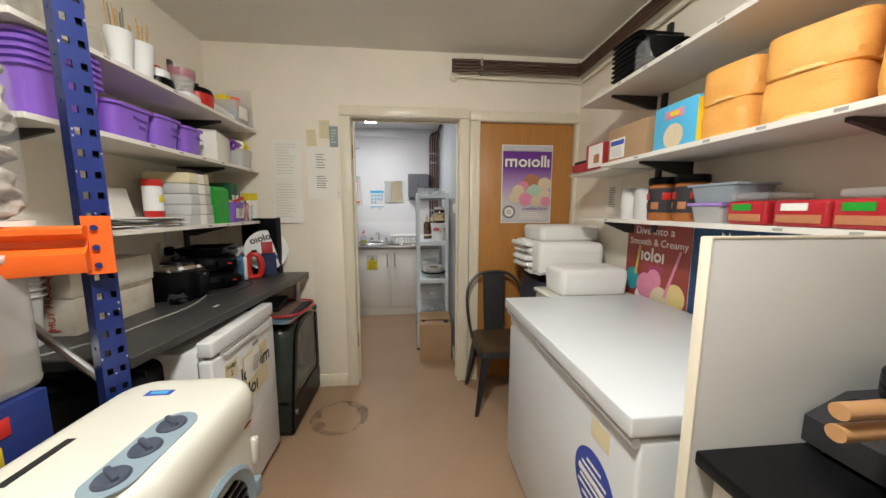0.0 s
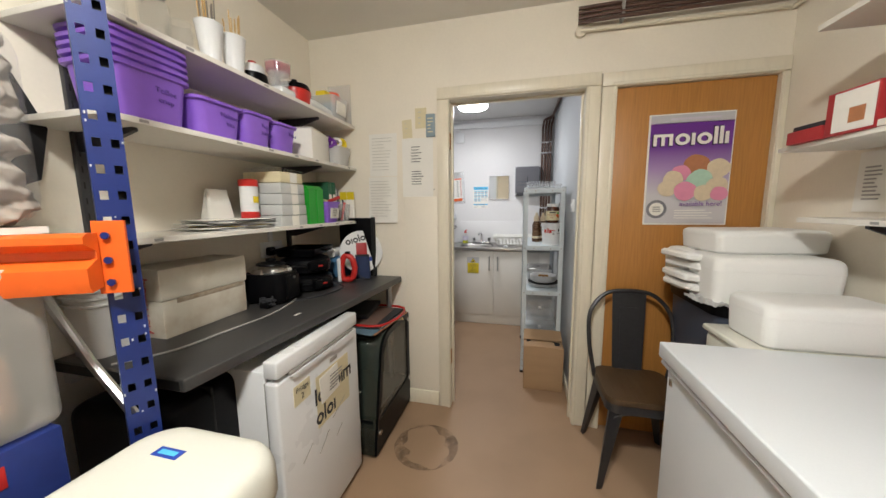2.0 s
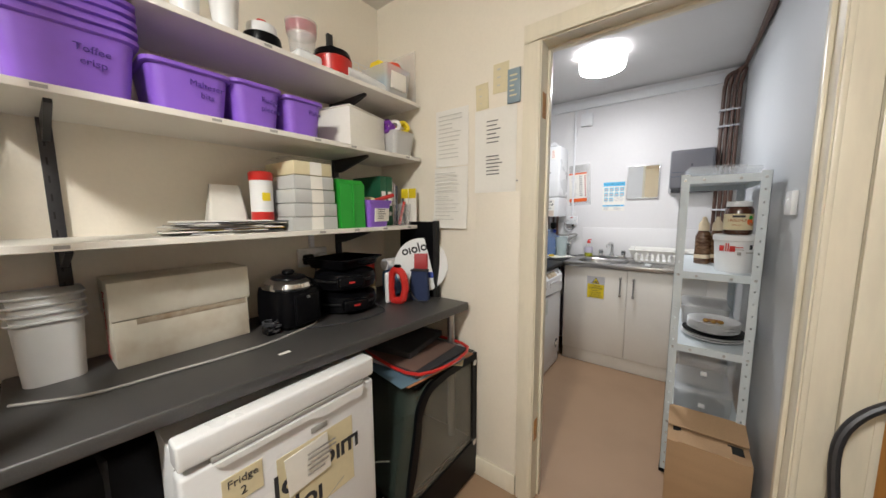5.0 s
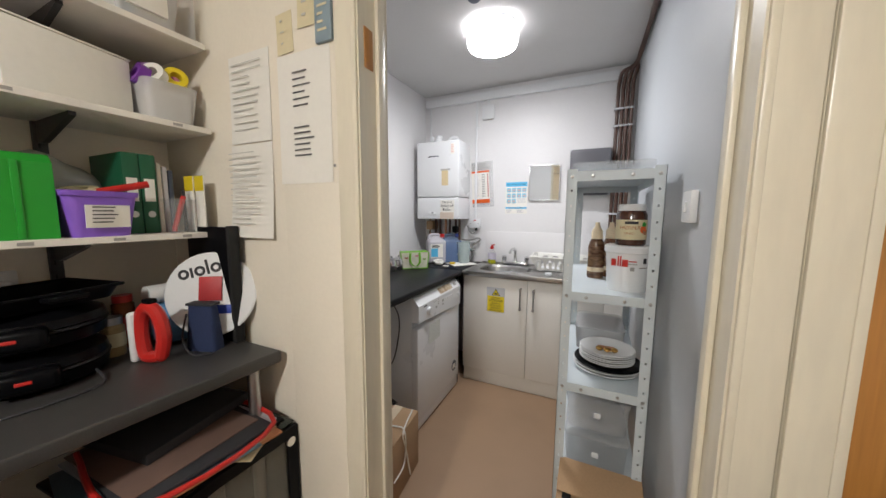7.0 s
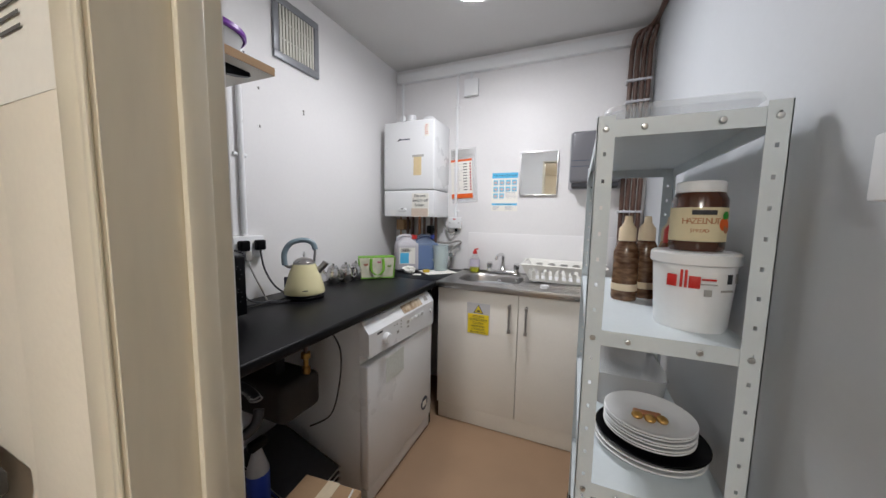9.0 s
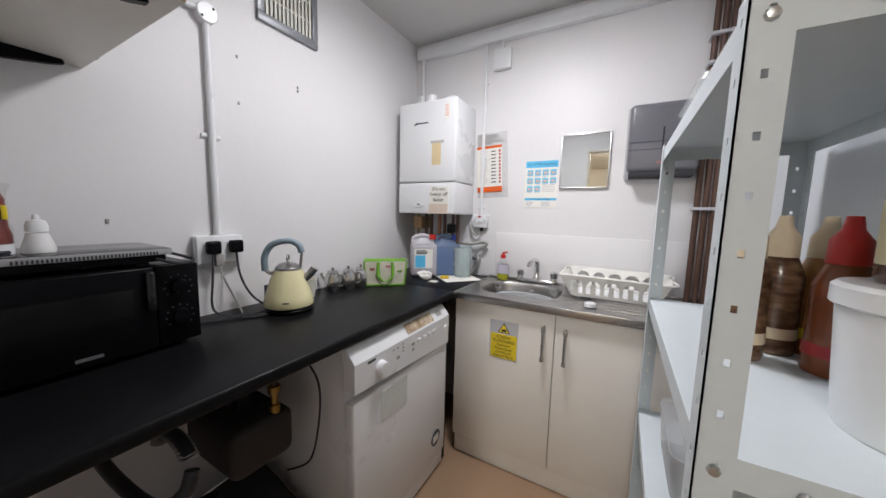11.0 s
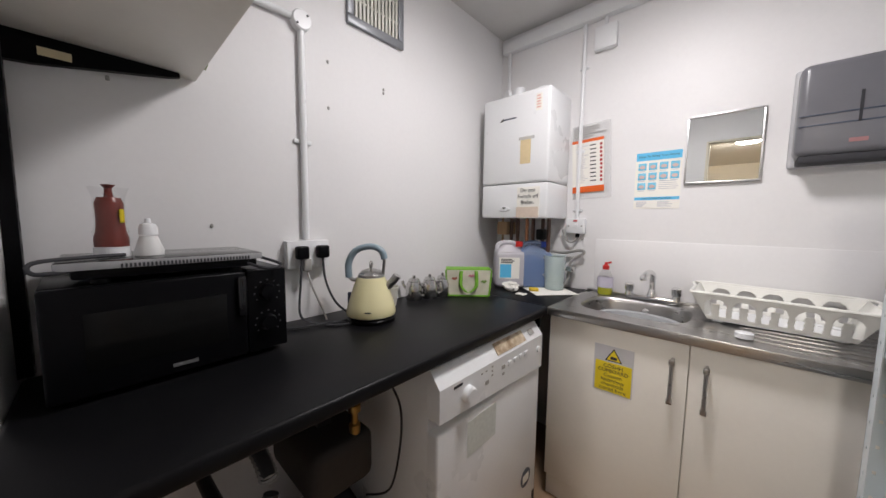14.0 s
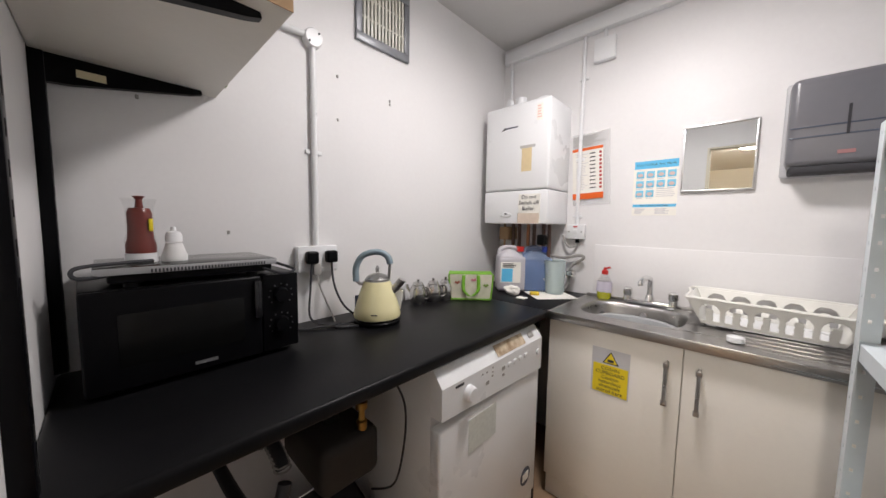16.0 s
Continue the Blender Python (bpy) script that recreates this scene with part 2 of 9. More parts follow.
# ---- more materials ----
PAPER = mat("white_paper", (0.86, 0.84, 0.78), 0.8, grain=0.03, scale=60, stain=0.05, bump=0.05)
CREAMPAPER = mat("aged_paper", (0.72, 0.64, 0.42), 0.8, grain=0.05, scale=60, stain=0.1, bump=0.05)
INK = mat("black_ink", (0.03, 0.03, 0.035), 0.7, grain=0.05, stain=0.02, bump=0)
REDINK = mat("red_ink", (0.50, 0.03, 0.03), 0.6, grain=0.05, stain=0.05, bump=0)
REDPL = mat("red_plastic", (0.55, 0.025, 0.02), 0.3, grain=0.05, stain=0.08, bump=0.02)
DKRED = mat("dark_red_card", (0.42, 0.03, 0.035), 0.5, grain=0.1, stain=0.1, bump=0.05)
GREENPL = mat("bright_green_plastic", (0.02, 0.33, 0.03), 0.35, grain=0.05, stain=0.05, bump=0.03)
DKGREEN = mat("dark_green_card", (0.01, 0.10, 0.045), 0.5, grain=0.06, stain=0.08, bump=0.05)
YELLOW = mat("yellow_print", (0.80, 0.62, 0.02), 0.5, grain=0.03, stain=0.04, bump=0)
PEACH = mat("orange_sponge_card", (0.85, 0.42, 0.10), 0.6, grain=0.12, scale=160, stain=0.12, stain_scale=9, bump=0.3)
PULP = mat("grey_pulp_tray", (0.36, 0.32, 0.275), 0.85, grain=0.1, scale=90, stain=0.14, stain_scale=6, bump=0.4)
BLUEPRT = mat("blue_print", (0.03, 0.07, 0.42), 0.4, grain=0.06, stain=0.05, bump=0)
LTBLUE = mat("light_blue_print", (0.10, 0.50, 0.80), 0.5, grain=0.05, stain=0.05, bump=0)
GREYBLUE = mat("grey_blue_plastic", (0.25, 0.33, 0.38), 0.4, grain=0.04, stain=0.05, bump=0.02)
SLATE = mat("slate_plastic", (0.06, 0.075, 0.11), 0.4, grain=0.06, stain=0.05, bump=0.02)
PINK = mat("pink_print", (0.75, 0.28, 0.42), 0.5, grain=0.08, scale=30, stain=0.1, bump=0)
TEAL = mat("teal_print", (0.05, 0.42, 0.48), 0.5, grain=0.05, stain=0.05, bump=0)
BRICKRED = mat("brick_print", (0.34, 0.06, 0.045), 0.5, grain=0.2, scale=25, stain=0.15, stain_scale=8, bump=0)
NAVY = mat("navy_print", (0.015, 0.045, 0.13), 0.5, grain=0.2, scale=18, stain=0.15, stain_scale=6, bump=0, tint=(0.03, 0.12, 0.28))
VIOLET = mat("violet_print", (0.17, 0.03, 0.33), 0.3, grain=0.06, scale=8, stain=0.15, stain_scale=4, bump=0, tint=(0.42, 0.26, 0.62))
SILVER = mat("silver_print", (0.55, 0.55, 0.58), 0.3, grain=0.05, stain=0.1, bump=0)
LILAC = mat("lilac_print", (0.62, 0.58, 0.68), 0.4, grain=0.06, stain=0.1, bump=0)
CREAMSC = mat("cream_print", (0.72, 0.60, 0.42), 0.5, grain=0.1, scale=50, stain=0.1, bump=0)
MINTSC = mat("mint_print", (0.45, 0.66, 0.52), 0.5, grain=0.1, scale=50, stain=0.1, bump=0)
TOFFEE = mat("toffee_print", (0.48, 0.20, 0.09), 0.5, grain=0.15, scale=50, stain=0.1, bump=0)
WOODH = mat("turned_beech", (0.50, 0.27, 0.12), 0.4, grain=0.12, scale=10, stain=0.1, bump=0.05, stretch=(1, 10, 10))
DKWOOD = mat("dark_elm_seat", (0.075, 0.042, 0.018), 0.45, grain=0.25, scale=9, stain=0.2, bump=0.08, stretch=(12, 1, 1))
OVENGL = mat("smoked_glass", (0.012, 0.014, 0.012), 0.08, grain=0.02, stain=0.03, bump=0)
TIN = mat("aluminium", (0.50, 0.50, 0.50), 0.3, 1.0, grain=0.06, stain=0.1, bump=0.02)
DARK = mat("dark_void", (0.01, 0.01, 0.01), 0.9, grain=0.05, stain=0.05, bump=0)
CORD = mat("grey_cable", (0.35, 0.34, 0.32), 0.5, grain=0.04, stain=0.05, bump=0)
STAINED = mat("stained_white_card", (0.72, 0.68, 0.58), 0.7, grain=0.05, scale=40, stain=0.35, stain_scale=7, bump=0.05, tint=(0.40, 0.28, 0.17))


def clear_plastic(name, rgb, alpha, rough=0.15):
    m = mat(name, rgb, rough, grain=0.02, stain=0.03, bump=0.0, alpha=alpha)
    return m


CLEAR = clear_plastic("clear_plastic", (0.75, 0.76, 0.77), 0.22)
FROST = clear_plastic("frosted_plastic", (0.68, 0.68, 0.68), 0.62, 0.4)
PINKCL = clear_plastic("pink_tinted_plastic", (0.45, 0.10, 0.16), 0.6)
GLASS = clear_plastic("glassware", (0.45, 0.48, 0.48), 0.07, 0.06)


def words(name, text, size, material, parent, m, align="CENTER", depth=0.0004, label=""):
    """Lettering in the built-in font, turned into a mesh and laid at the pose m of its parent."""
    cu = bpy.data.curves.new(name, "FONT")
    cu.body, cu.size, cu.extrude, cu.align_x, cu.align_y, cu.resolution_u = text, size, depth, align, "CENTER", 2
    ob = bpy.data.objects.new(name, cu)
    scene.collection.objects.link(ob)
    me = bpy.data.meshes.new_from_object(ob.evaluated_get(bpy.context.evaluated_depsgraph_get()))
    bpy.data.objects.remove(ob)
    bpy.data.curves.remove(cu)
    me.materials.clear()
    me.materials.append(material)
    out = new(name, me)
    out.parent, out.matrix_basis = parent, m
    if label:
        out["label"] = label
    return out


def glyph_shapes(bm, text, h, place):
    """Plain stand-ins for brand lettering: s a stroke, l a tall stroke, o a ring, m an arch."""
    u, t = 0.0, h * 0.24
    for ch in text:
        if ch in "sl":
            hh = h * (1.45 if ch == "l" else 1.0)
            prism(bm, [(u, 0), (u + t, 0), (u + t, hh), (u, hh)], 0.0006, place)
            u += t * 1.5
        elif ch == "o":
            n = 14
            for k in range(n):
                a, b = 2 * math.pi * k / n, 2 * math.pi * (k + 1) / n
                r0, r1, cx = h * 0.24, h * 0.5, u + h * 0.5
                prism(bm, [(cx + r * math.cos(q), h * 0.5 + r * math.sin(q)) for r, q in ((r0, a), (r1, a), (r1, b), (r0, b))], 0.0006, place)
            u += h * 1.1
        elif ch == "m":
            for o in (0, 0.55, 1.1):
                prism(bm, [(u + o * h, 0), (u + o * h + t, 0), (u + o * h + t, h), (u + o * h, h)], 0.0006, place)
            prism(bm, [(u, h - t), (u + 1.1 * h + t, h - t), (u + 1.1 * h + t, h), (u, h)], 0.0007, place)
            u += h * 1.5
        else:
            u += h * 0.5
    return bm


def bars(bm, x0, z0, x1, z1, n, th, y=0.0, d=0.0006, seed=1, axis="xz"):
    """Rows of unreadable small print as plain bars on an upright sheet."""
    rnd = random.Random(seed)
    for k in range(n):
        z = z1 - (z1 - z0) * (k + 0.5) / n
        w = (x1 - x0) * rnd.uniform(0.55, 1.0)
        box(bm, x0, y - d, z - th / 2, x0 + w, y, z + th / 2)
    return bm


def sheet(bm, w, h, curl=0.0, n=6, th=0.0008):
    """A thin upright sheet in the x-z plane facing -y, its foot curling forward by curl."""
    front, back = [], []
    for i in range(n + 1):
        z = h * i / n
        c = curl * (1 - i / n) ** 2
        for lst, o in ((front, 0), (back, th)):
            lst.append((bm.verts.new((0, -c + o - th, z)), bm.verts.new((w, -c * 0.6 + o - th, z))))
    for a in (front, back):
        for (p, q), (r, s) in zip(a, a[1:]):
            bm.faces.new((p, q, s, r))
    for i in range(n):
        for k in (0, 1):
            bm.faces.new((front[i][k], front[i + 1][k], back[i + 1][k], back[i][k]))
    bm.faces.new((front[0][0], front[0][1], back[0][1], back[0][0]))
    bm.faces.new((front[-1][0], front[-1][1], back[-1][1], back[-1][0]))
    return bm


# ---- doorway woodwork ----
def doorway(x0, x1, top, name, lining_depth):
    bm = B()
    for a, b in ((x0 - 0.075, x0 - 0.004), (x1 + 0.004, x1 + 0.075)):
        if b > EX - 0.03:
            b = EX - 0.002
        box(bm, a, NY - 0.016, 0, b, NY + 0.001, top + 0.004, 0.004)
        box(bm, (b - 0.014) if a < x0 else a, NY - 0.0195, 0, b if a < x0 else a + 0.014, NY - 0.015, top + 0.002, 0.003)
    bx1 = min(x1 + 0.075, EX - 0.002)
    box(bm, x0 - 0.075, NY - 0.016, top + 0.006, bx1, NY + 0.001, top + 0.075, 0.004)
    box(bm, x0 - 0.022, NY - 0.024, top + 0.004, min(x1 + 0.022, EX - 0.002), NY - 0.015, top + 0.022, 0.004)
    setting(name + "_architrave", bm, GLOSS, "cream gloss painted door architrave", "door frame")
    bm = B()
    box(bm, x0 - 0.012, NY - 0.012, 0, x0 + 0.0, NY + lining_depth, top)
    box(bm, x1, NY - 0.012, 0, x1 + 0.012, NY + lining_depth, top)
    box(bm, x0 - 0.012, NY - 0.012, top, x1 + 0.012, NY + lining_depth, top + 0.012)
    box(bm, x0, NY + 0.055, 0, x0 + 0.012, NY + 0.085, top - 0.012, 0.003)
    box(bm, x1 - 0.012, NY + 0.055, 0, x1, NY + 0.085, top - 0.012, 0.003)
    box(bm, x0, NY + 0.055, top - 0.012, x1, NY + 0.085, top, 0.003)
    setting(name + "_lining", bm, GLOSS, "cream gloss painted door lining with stop", "door frame")


doorway(D1L, D1R, D1T, "door_1", 0.112)
doorway(D2L, D2R, D2T, "door_2", 0.06)
setting("trim_between_doors", box(B(), D1R + 0.077, NY - 0.013, 0, D2L - 0.077, NY, D2T + 0.075, 0.002), GLOSS, "cream painted board between the doorways", "trim")
bm = B()
for z in (1.72, 0.30):
    box(bm, D1L - 0.001, NY + 0.010, z, D1L + 0.002, NY + 0.045, z + 0.10, 0.001)
setting("trim_hinge_recess", bm, OAK, "bare hinge recesses in the door lining", "trim")
bm = B()
box(bm, WX + 0.01, NY - 0.016, 0, D1L - 0.078, NY, 0.10, 0.006)
box(bm, EX - 0.016, 2.7, 0, EX, NY - 0.03, 0.10, 0.006)
setting("baseboard", bm, GLOSS, "cream painted skirting board", "skirting board")
setting("baseboard_kitchen", box(B(), KEX - 0.014, KY + 0.02, 0, KEX, 5.0, 0.07, 0.005), GLOSS, "painted skirting board in the kitchen", "skirting board")

door = tagged(part("door_2", box(B(), D2L + 0.003, NY + 0.012, 0.006, D2R - 0.003, NY + 0.052, D2T - 0.003, 0.002), OAK), "closed orange oak veneer flush door", "door", "", "structure")

# ---- poster on the closed door ----
p = thing("poster", "purple and silver ice cream poster taped to the oak door", "poster", 0.801, NY + 0.011, 1.255)
part("sheet", sheet(B(), 0.394, 0.585, 0.004), PAPER, p)
FADE = mat("violet_fade_print", (0.62, 0.60, 0.63), 0.3, grain=0.03, scale=60, stain=0.04, bump=0)
fn_ = FADE.node_tree
fx_ = fn_.nodes.new("ShaderNodeSeparateXYZ")
fc_ = fn_.nodes.new("ShaderNodeTexCoord")
fr_ = fn_.nodes.new("ShaderNodeValToRGB")
fr_.color_ramp.elements[0].position, fr_.color_ramp.elements[0].color = 0.16, (0.60, 0.58, 0.60, 1)
fr_.color_ramp.elements[1].position, fr_.color_ramp.elements[1].color = 0.42, (0.15, 0.035, 0.28, 1)
fr_.color_ramp.elements.new(0.30).color = (0.40, 0.27, 0.50, 1)
fn_.links.new(fc_.outputs["Object"], fx_.inputs[0])
fn_.links.new(fx_.outputs[2], fr_.inputs[0])
fn_.links.new(fr_.outputs[0], fn_.nodes["Principled BSDF"].inputs["Base Color"])
part("backdrop", box(B(), 0.008, -0.0075, 0.008, 0.386, -0.006, 0.535), FADE, p, "violet print fading to grey")
part("border", box(B(), 0.008, -0.0075, 0.538, 0.386, -0.006, 0.577), SILVER, p, "silver printed top band")
part("border_print", bars(B(), 0.10, 0.545, 0.33, 0.567, 1, 0.010, -0.0076, seed=2), LILAC, p)
part("title_edge", glyph_shapes(B(), "mosolls", 0.066, lambda u, v, w: Vector((0.022 + u * 1.04 - 0.004, -0.0078 - w, 0.420 + v - 0.004))), INK, p)
part("title", glyph_shapes(B(), "mosolls", 0.060, lambda u, v, w: Vector((0.024 + u * 1.14, -0.0088 - w, 0.421 + v))), PAPER, p, "white plain shapes of the title")
words("caption", "available here!", 0.034, VIOLET, p, pose(0.265, -0.0165, 0.112, 90))
for q, (sx, sz, r, mt) in enumerate(((0.235, 0.315, 0.060, TOFFEE), (0.335, 0.295, 0.054, CREAMSC), (0.165, 0.275, 0.046, PINK), (0.130, 0.245, 0.048, CREAMSC), (0.255, 0.235, 0.062, MINTSC), (0.335, 0.205, 0.050, CREAMSC), (0.105, 0.195, 0.046, CREAMSC), (0.190, 0.180, 0.054, PINK), (0.275, 0.170, 0.046, CREAMSC), (0.345, 0.165, 0.040, PINK))):
    bm = B()
    prism(bm, [(r * (1 + 0.05 * math.sin(3 * a + q)) * math.cos(a), r * 0.92 * (1 + 0.04 * math.sin(4 * a + 2 * q)) * math.sin(a)) for a in [2 * math.pi * k / 22 for k in range(22)]], 0.0005, lambda u, v, w: Vector((u, -w, v)))
    part("scoop_print", bm, mt, p).matrix_basis = pose(sx, -0.0080 - 0.0007 * q, sz)
o = part("seal_ring", lathe(B(), [(0.036, 0), (0.05, 0), (0.05, 0.001), (0.036, 0.001), (0.036, 0)], 28), mat("seal_grey_print", (0.20, 0.20, 0.22), 0.4), p)
o.matrix_basis = pose(0.062, -0.0085, 0.085, 90)
part("seal", lathe(B(), [(0, 0), (0.035, 0), (0.035, 0.001), (0, 0.001)], 24), PAPER, p).matrix_basis = pose(0.062, -0.008, 0.085, 90)
part("seal_print", bars(B(), 0.044, 0.068, 0.086, 0.102, 3, 0.006, -0.0092, seed=5), CORD, p)
part("small_print", bars(B(), 0.15, 0.03, 0.37, 0.085, 4, 0.004, -0.0075, seed=3), PAPER, p)

# ---- notices on the cream wall ----


def notice(x, z, w, h, label, rows, mt=PAPER, curl=0.01, th=0.0035, head=False, seed=1, tilt=0.0):
    n = thing("paper_notice", label, "notice", x, NY - 0.001, z, 0, "notices on the wall", 0, tilt)
    part("sheet", sheet(B(), w, h, curl), mt, n)
    bm = B()
    if head:
        bars(bm, 0.062, h * 0.58, w - 0.062, h * 0.88, 6, th * 1.25, -0.002 - curl * 0.25, seed=seed)
        bars(bm, 0.062, h * 0.20, w - 0.062, h * 0.46, 6, th * 1.25, -0.002 - curl * 0.7, seed=seed + 4)
    else:
        bars(bm, 0.02, h * 0.12, w - 0.03, h * 0.93, rows, th, -0.002 - curl, seed=seed)
    part("print", bm, mat("dark_print", (0.13, 0.13, 0.13), 0.7) if head else mat("pale_print", (0.60, 0.585, 0.54), 0.7), n)["kind"] = "stuff"
    return n


notice(-0.838, 1.566, 0.192, 0.27, "plain white typed sheet pinned to the wall", 11, curl=0.004, seed=2)
notice(-0.850, 1.262, 0.200, 0.30, "white typed sheet with curling foot on the wall", 13, curl=0.022, seed=5)
notice(-0.610, 1.43, 0.205, 0.365, "larger white notice with two bold paragraphs", 6, curl=0.003, head=True, seed=7)
notice(-0.602, 1.797, 0.064, 0.112, "small yellowed note on the wall", 3, CREAMPAPER, 0.003, seed=8, tilt=-3)
notice(-0.518, 1.853, 0.074, 0.122, "small yellowed note with handwriting on the wall", 3, CREAMPAPER, 0.003, 0.006, seed=9)
sw = thing("thermostat_card", "small grey green card in a plastic sleeve on the wall", "card", -0.447, NY, 1.797)
part("sleeve", box(B(), 0, -0.012, 0, 0.058, 0, 0.138, 0.004), GREYBLUE, sw)
part("print", bars(B(), 0.012, 0.02, 0.046, 0.12, 5, 0.006, -0.0125, seed=2), CREAMPAPER, sw)
bm = B()
for x, z in ((-0.40, 1.475), (-0.40, 1.47 - 0.27), (-0.41, 1.02), (-0.42, 0.90)):
    box(bm, x - 0.004, NY - 0.003, z - 0.004, x + 0.004, NY, z + 0.004, 0.0015)
tagged(part("wall_screws", bm, CORD), "small screw heads in the cream wall panel", "screws", "", "stuff")
SCUFF = bpy.data.materials.new("floor_scuff")
SCUFF.use_nodes = True
nt_ = SCUFF.node_tree
sb_ = nt_.nodes["Principled BSDF"]
sb_.inputs["Base Color"].default_value, sb_.inputs["Roughness"].default_value = (0.10, 0.062, 0.038, 1), 0.6
sc_ = nt_.nodes.new("ShaderNodeTexCoord")
sn_ = nt_.nodes.new("ShaderNodeTexNoise")
sn_.inputs["Scale"].default_value, sn_.inputs["Detail"].default_value, sn_.inputs["Roughness"].default_value = 13, 8, 0.7
nt_.links.new(sc_.outputs["Object"], sn_.inputs["Vector"])
sr_ = nt_.nodes.new("ShaderNodeMapRange")
sr_.inputs[1].default_value, sr_.inputs[2].default_value, sr_.inputs[4].default_value = 0.38, 0.80, 0.42
nt_.links.new(sn_.outputs[0], sr_.inputs[0])
nt_.links.new(sr_.outputs[0], sb_.inputs["Alpha"])
bm = B()
for q in range(0, 360, 6):
    wide = 0.045 + 0.03 * math.sin(radians(q * 2 + 40)) + 0.012 * math.sin(radians(q * 7))
    a, b_ = radians(q), radians(q + 6)
    prism(bm, [(s_ * math.cos(t_), s_ * 0.95 * math.sin(t_)) for s_, t_ in ((0.185 - wide, a), (0.185, a), (0.185, b_), (0.185 - wide, b_))], 0.0004, lambda u, v, w: Vector((-0.36 + u, 3.05 + v, w + 0.0001)))
setting("floor_stain", bm, SCUFF, "dark ring shaped scuff on the vinyl", "stain")
setting("trim_wall_panel", box(B(), -0.60, NY - 0.0035, 0.10, -0.385, NY, 1.43, 0.001), WALL, "cream painted access panel on the wall", "panel")

# ---- pipes along the top of the door wall and the east wall ----
pp = thing("heating_pipes", "bundle of brown painted heating pipes under the ceiling", "pipes", 0, 0, 0)
for k in range(4):
    z = 2.398 - 0.024 * k
    o = 0.035 + 0.004 * k
    pts = [(0.415, NY - 0.03, z), (0.60, NY - o, z), (EX - 0.12, NY - o, z), (EX - 0.06, NY - o - 0.02, z), (EX - o, NY - 0.12, z), (EX - o, 2.4, z + 0.01), (EX - o, -1.2, z + 0.02)]
    part("pipe", tube(B(), smooth_line(pts, 5), 0.0095, 10), PIPE, pp)
pc = part("pipe", tube(B(), smooth_line([(0.43, NY - 0.02, 2.293), (0.8, NY - 0.02, 2.29), (EX - 0.06, NY - 0.02, 2.285), (EX - 0.02, NY - 0.06, 2.285), (EX - 0.02, 2.0, 2.29)], 4), 0.011), GLOSS, pp, "cream painted pipe")
bm = B()
box(bm, 0.62, NY - 0.05, 2.31, 0.635, NY, 2.412, 0.002)
part("clip", bm, CORD, pp)
o = part("rose", lathe(B(), [(0, 0), (0.03, 0), (0.028, 0.02), (0, 0.024)], 20), GLOSS, pp, "cream round pipe rose")
o.matrix_basis = pose(0.432, NY - 0.001, 2.292, 90)

# ---- store ceiling lamp ----


def drum_lamp(name, label, x, y, ztop, r, h, strength, colour, side=1.0):
    l = thing(name, label, "ceiling light", x, y, ztop)
    part("base", lathe(B(), [(0, 0), (r * 0.93, 0), (r * 0.93, -0.022), (0, -0.022)], 40), WHITEPL, l)
    if side < 1.0:
        # a deep opal ring that glows less than the face under the lamp
        part("diffuser_ring", lathe(B(), [(r * 0.95, -0.022), (r, -0.034), (r, -h * 0.75), (r * 0.93, -h * 0.93)], 40), mat(name + "_ring_glow", colour, 0.4, grain=0.0, stain=0.0, bump=0, emit=strength * side), l)
    part("diffuser", lathe(B(), ([(r * 0.95, -0.018), (r, -0.026), (r, -h * 0.75)] if side == 1.0 else []) + [(r * 0.93, -h * 0.93), (r * 0.7, -h), (0, -h - 0.004)], 40),
         mat(name + "_glow", colour, 0.4, grain=0.0, stain=0.0, bump=0, emit=strength), l, "glowing white opal diffuser")


drum_lamp("ceiling_lamp", "round opal ceiling lamp switched on", *MAIN_LAMP, CZ, 0.125, 0.08, MAIN_GLOW, MAIN_TONE)
drum_lamp("kitchen_ceiling_lamp", "round opal drum ceiling lamp switched on", *KIT_LAMP, KCZ, 0.150, 0.118, KIT_GLOW, KIT_TONE, 0.035)

sd = thing("ceiling_detector", "small white ceiling detector with dark round lens", "detector", -0.328, 4.335, KCZ)
part("base", lathe(B(), [(0, 0), (0.046, 0), (0.045, -0.018), (0.036, -0.030), (0, -0.030)], 26), CREAMPL, sd)
part("lens", lathe(B(), [(0.034, -0.030), (0.033, -0.042), (0.024, -0.050), (0, -0.052)], 24), SLATE, sd, "dark round lens")

# ---- west side: shelves on slotted uprights ----
SHX, SY0, SY1 = -0.932, 2.075, 3.425
SHELF_Z = (1.277, 1.624, 1.893)


def wall_shelf(name, label, x_wall, x_front, y0, y1, z, th=0.018, group="", tilt=0.0):
    s = thing(name, label, "shelf", x_wall, y0, z, 0, group)
    w = x_front - x_wall
    bm = B()
    box(bm, min(0, w), 0, -th, max(0, w), y1 - y0, 0, 0.0012, 1)
    part("board", bm, MELA, s)
    d = 1 if w > 0 else -1
    for y in range(int((y1 - y0) * 6)):
        yy = 0.1 + y * 0.163
        if random.Random(y + int(z * 100)).random() < 0.5 and yy + 0.03 < y1 - y0:
            part("tape_mark", box(B(), w - d * 0.0004, yy, -th * 0.7, w + d * 0.0006, yy + 0.025, -th * 0.25), CORD, s, "scuffed edge mark")
    return s


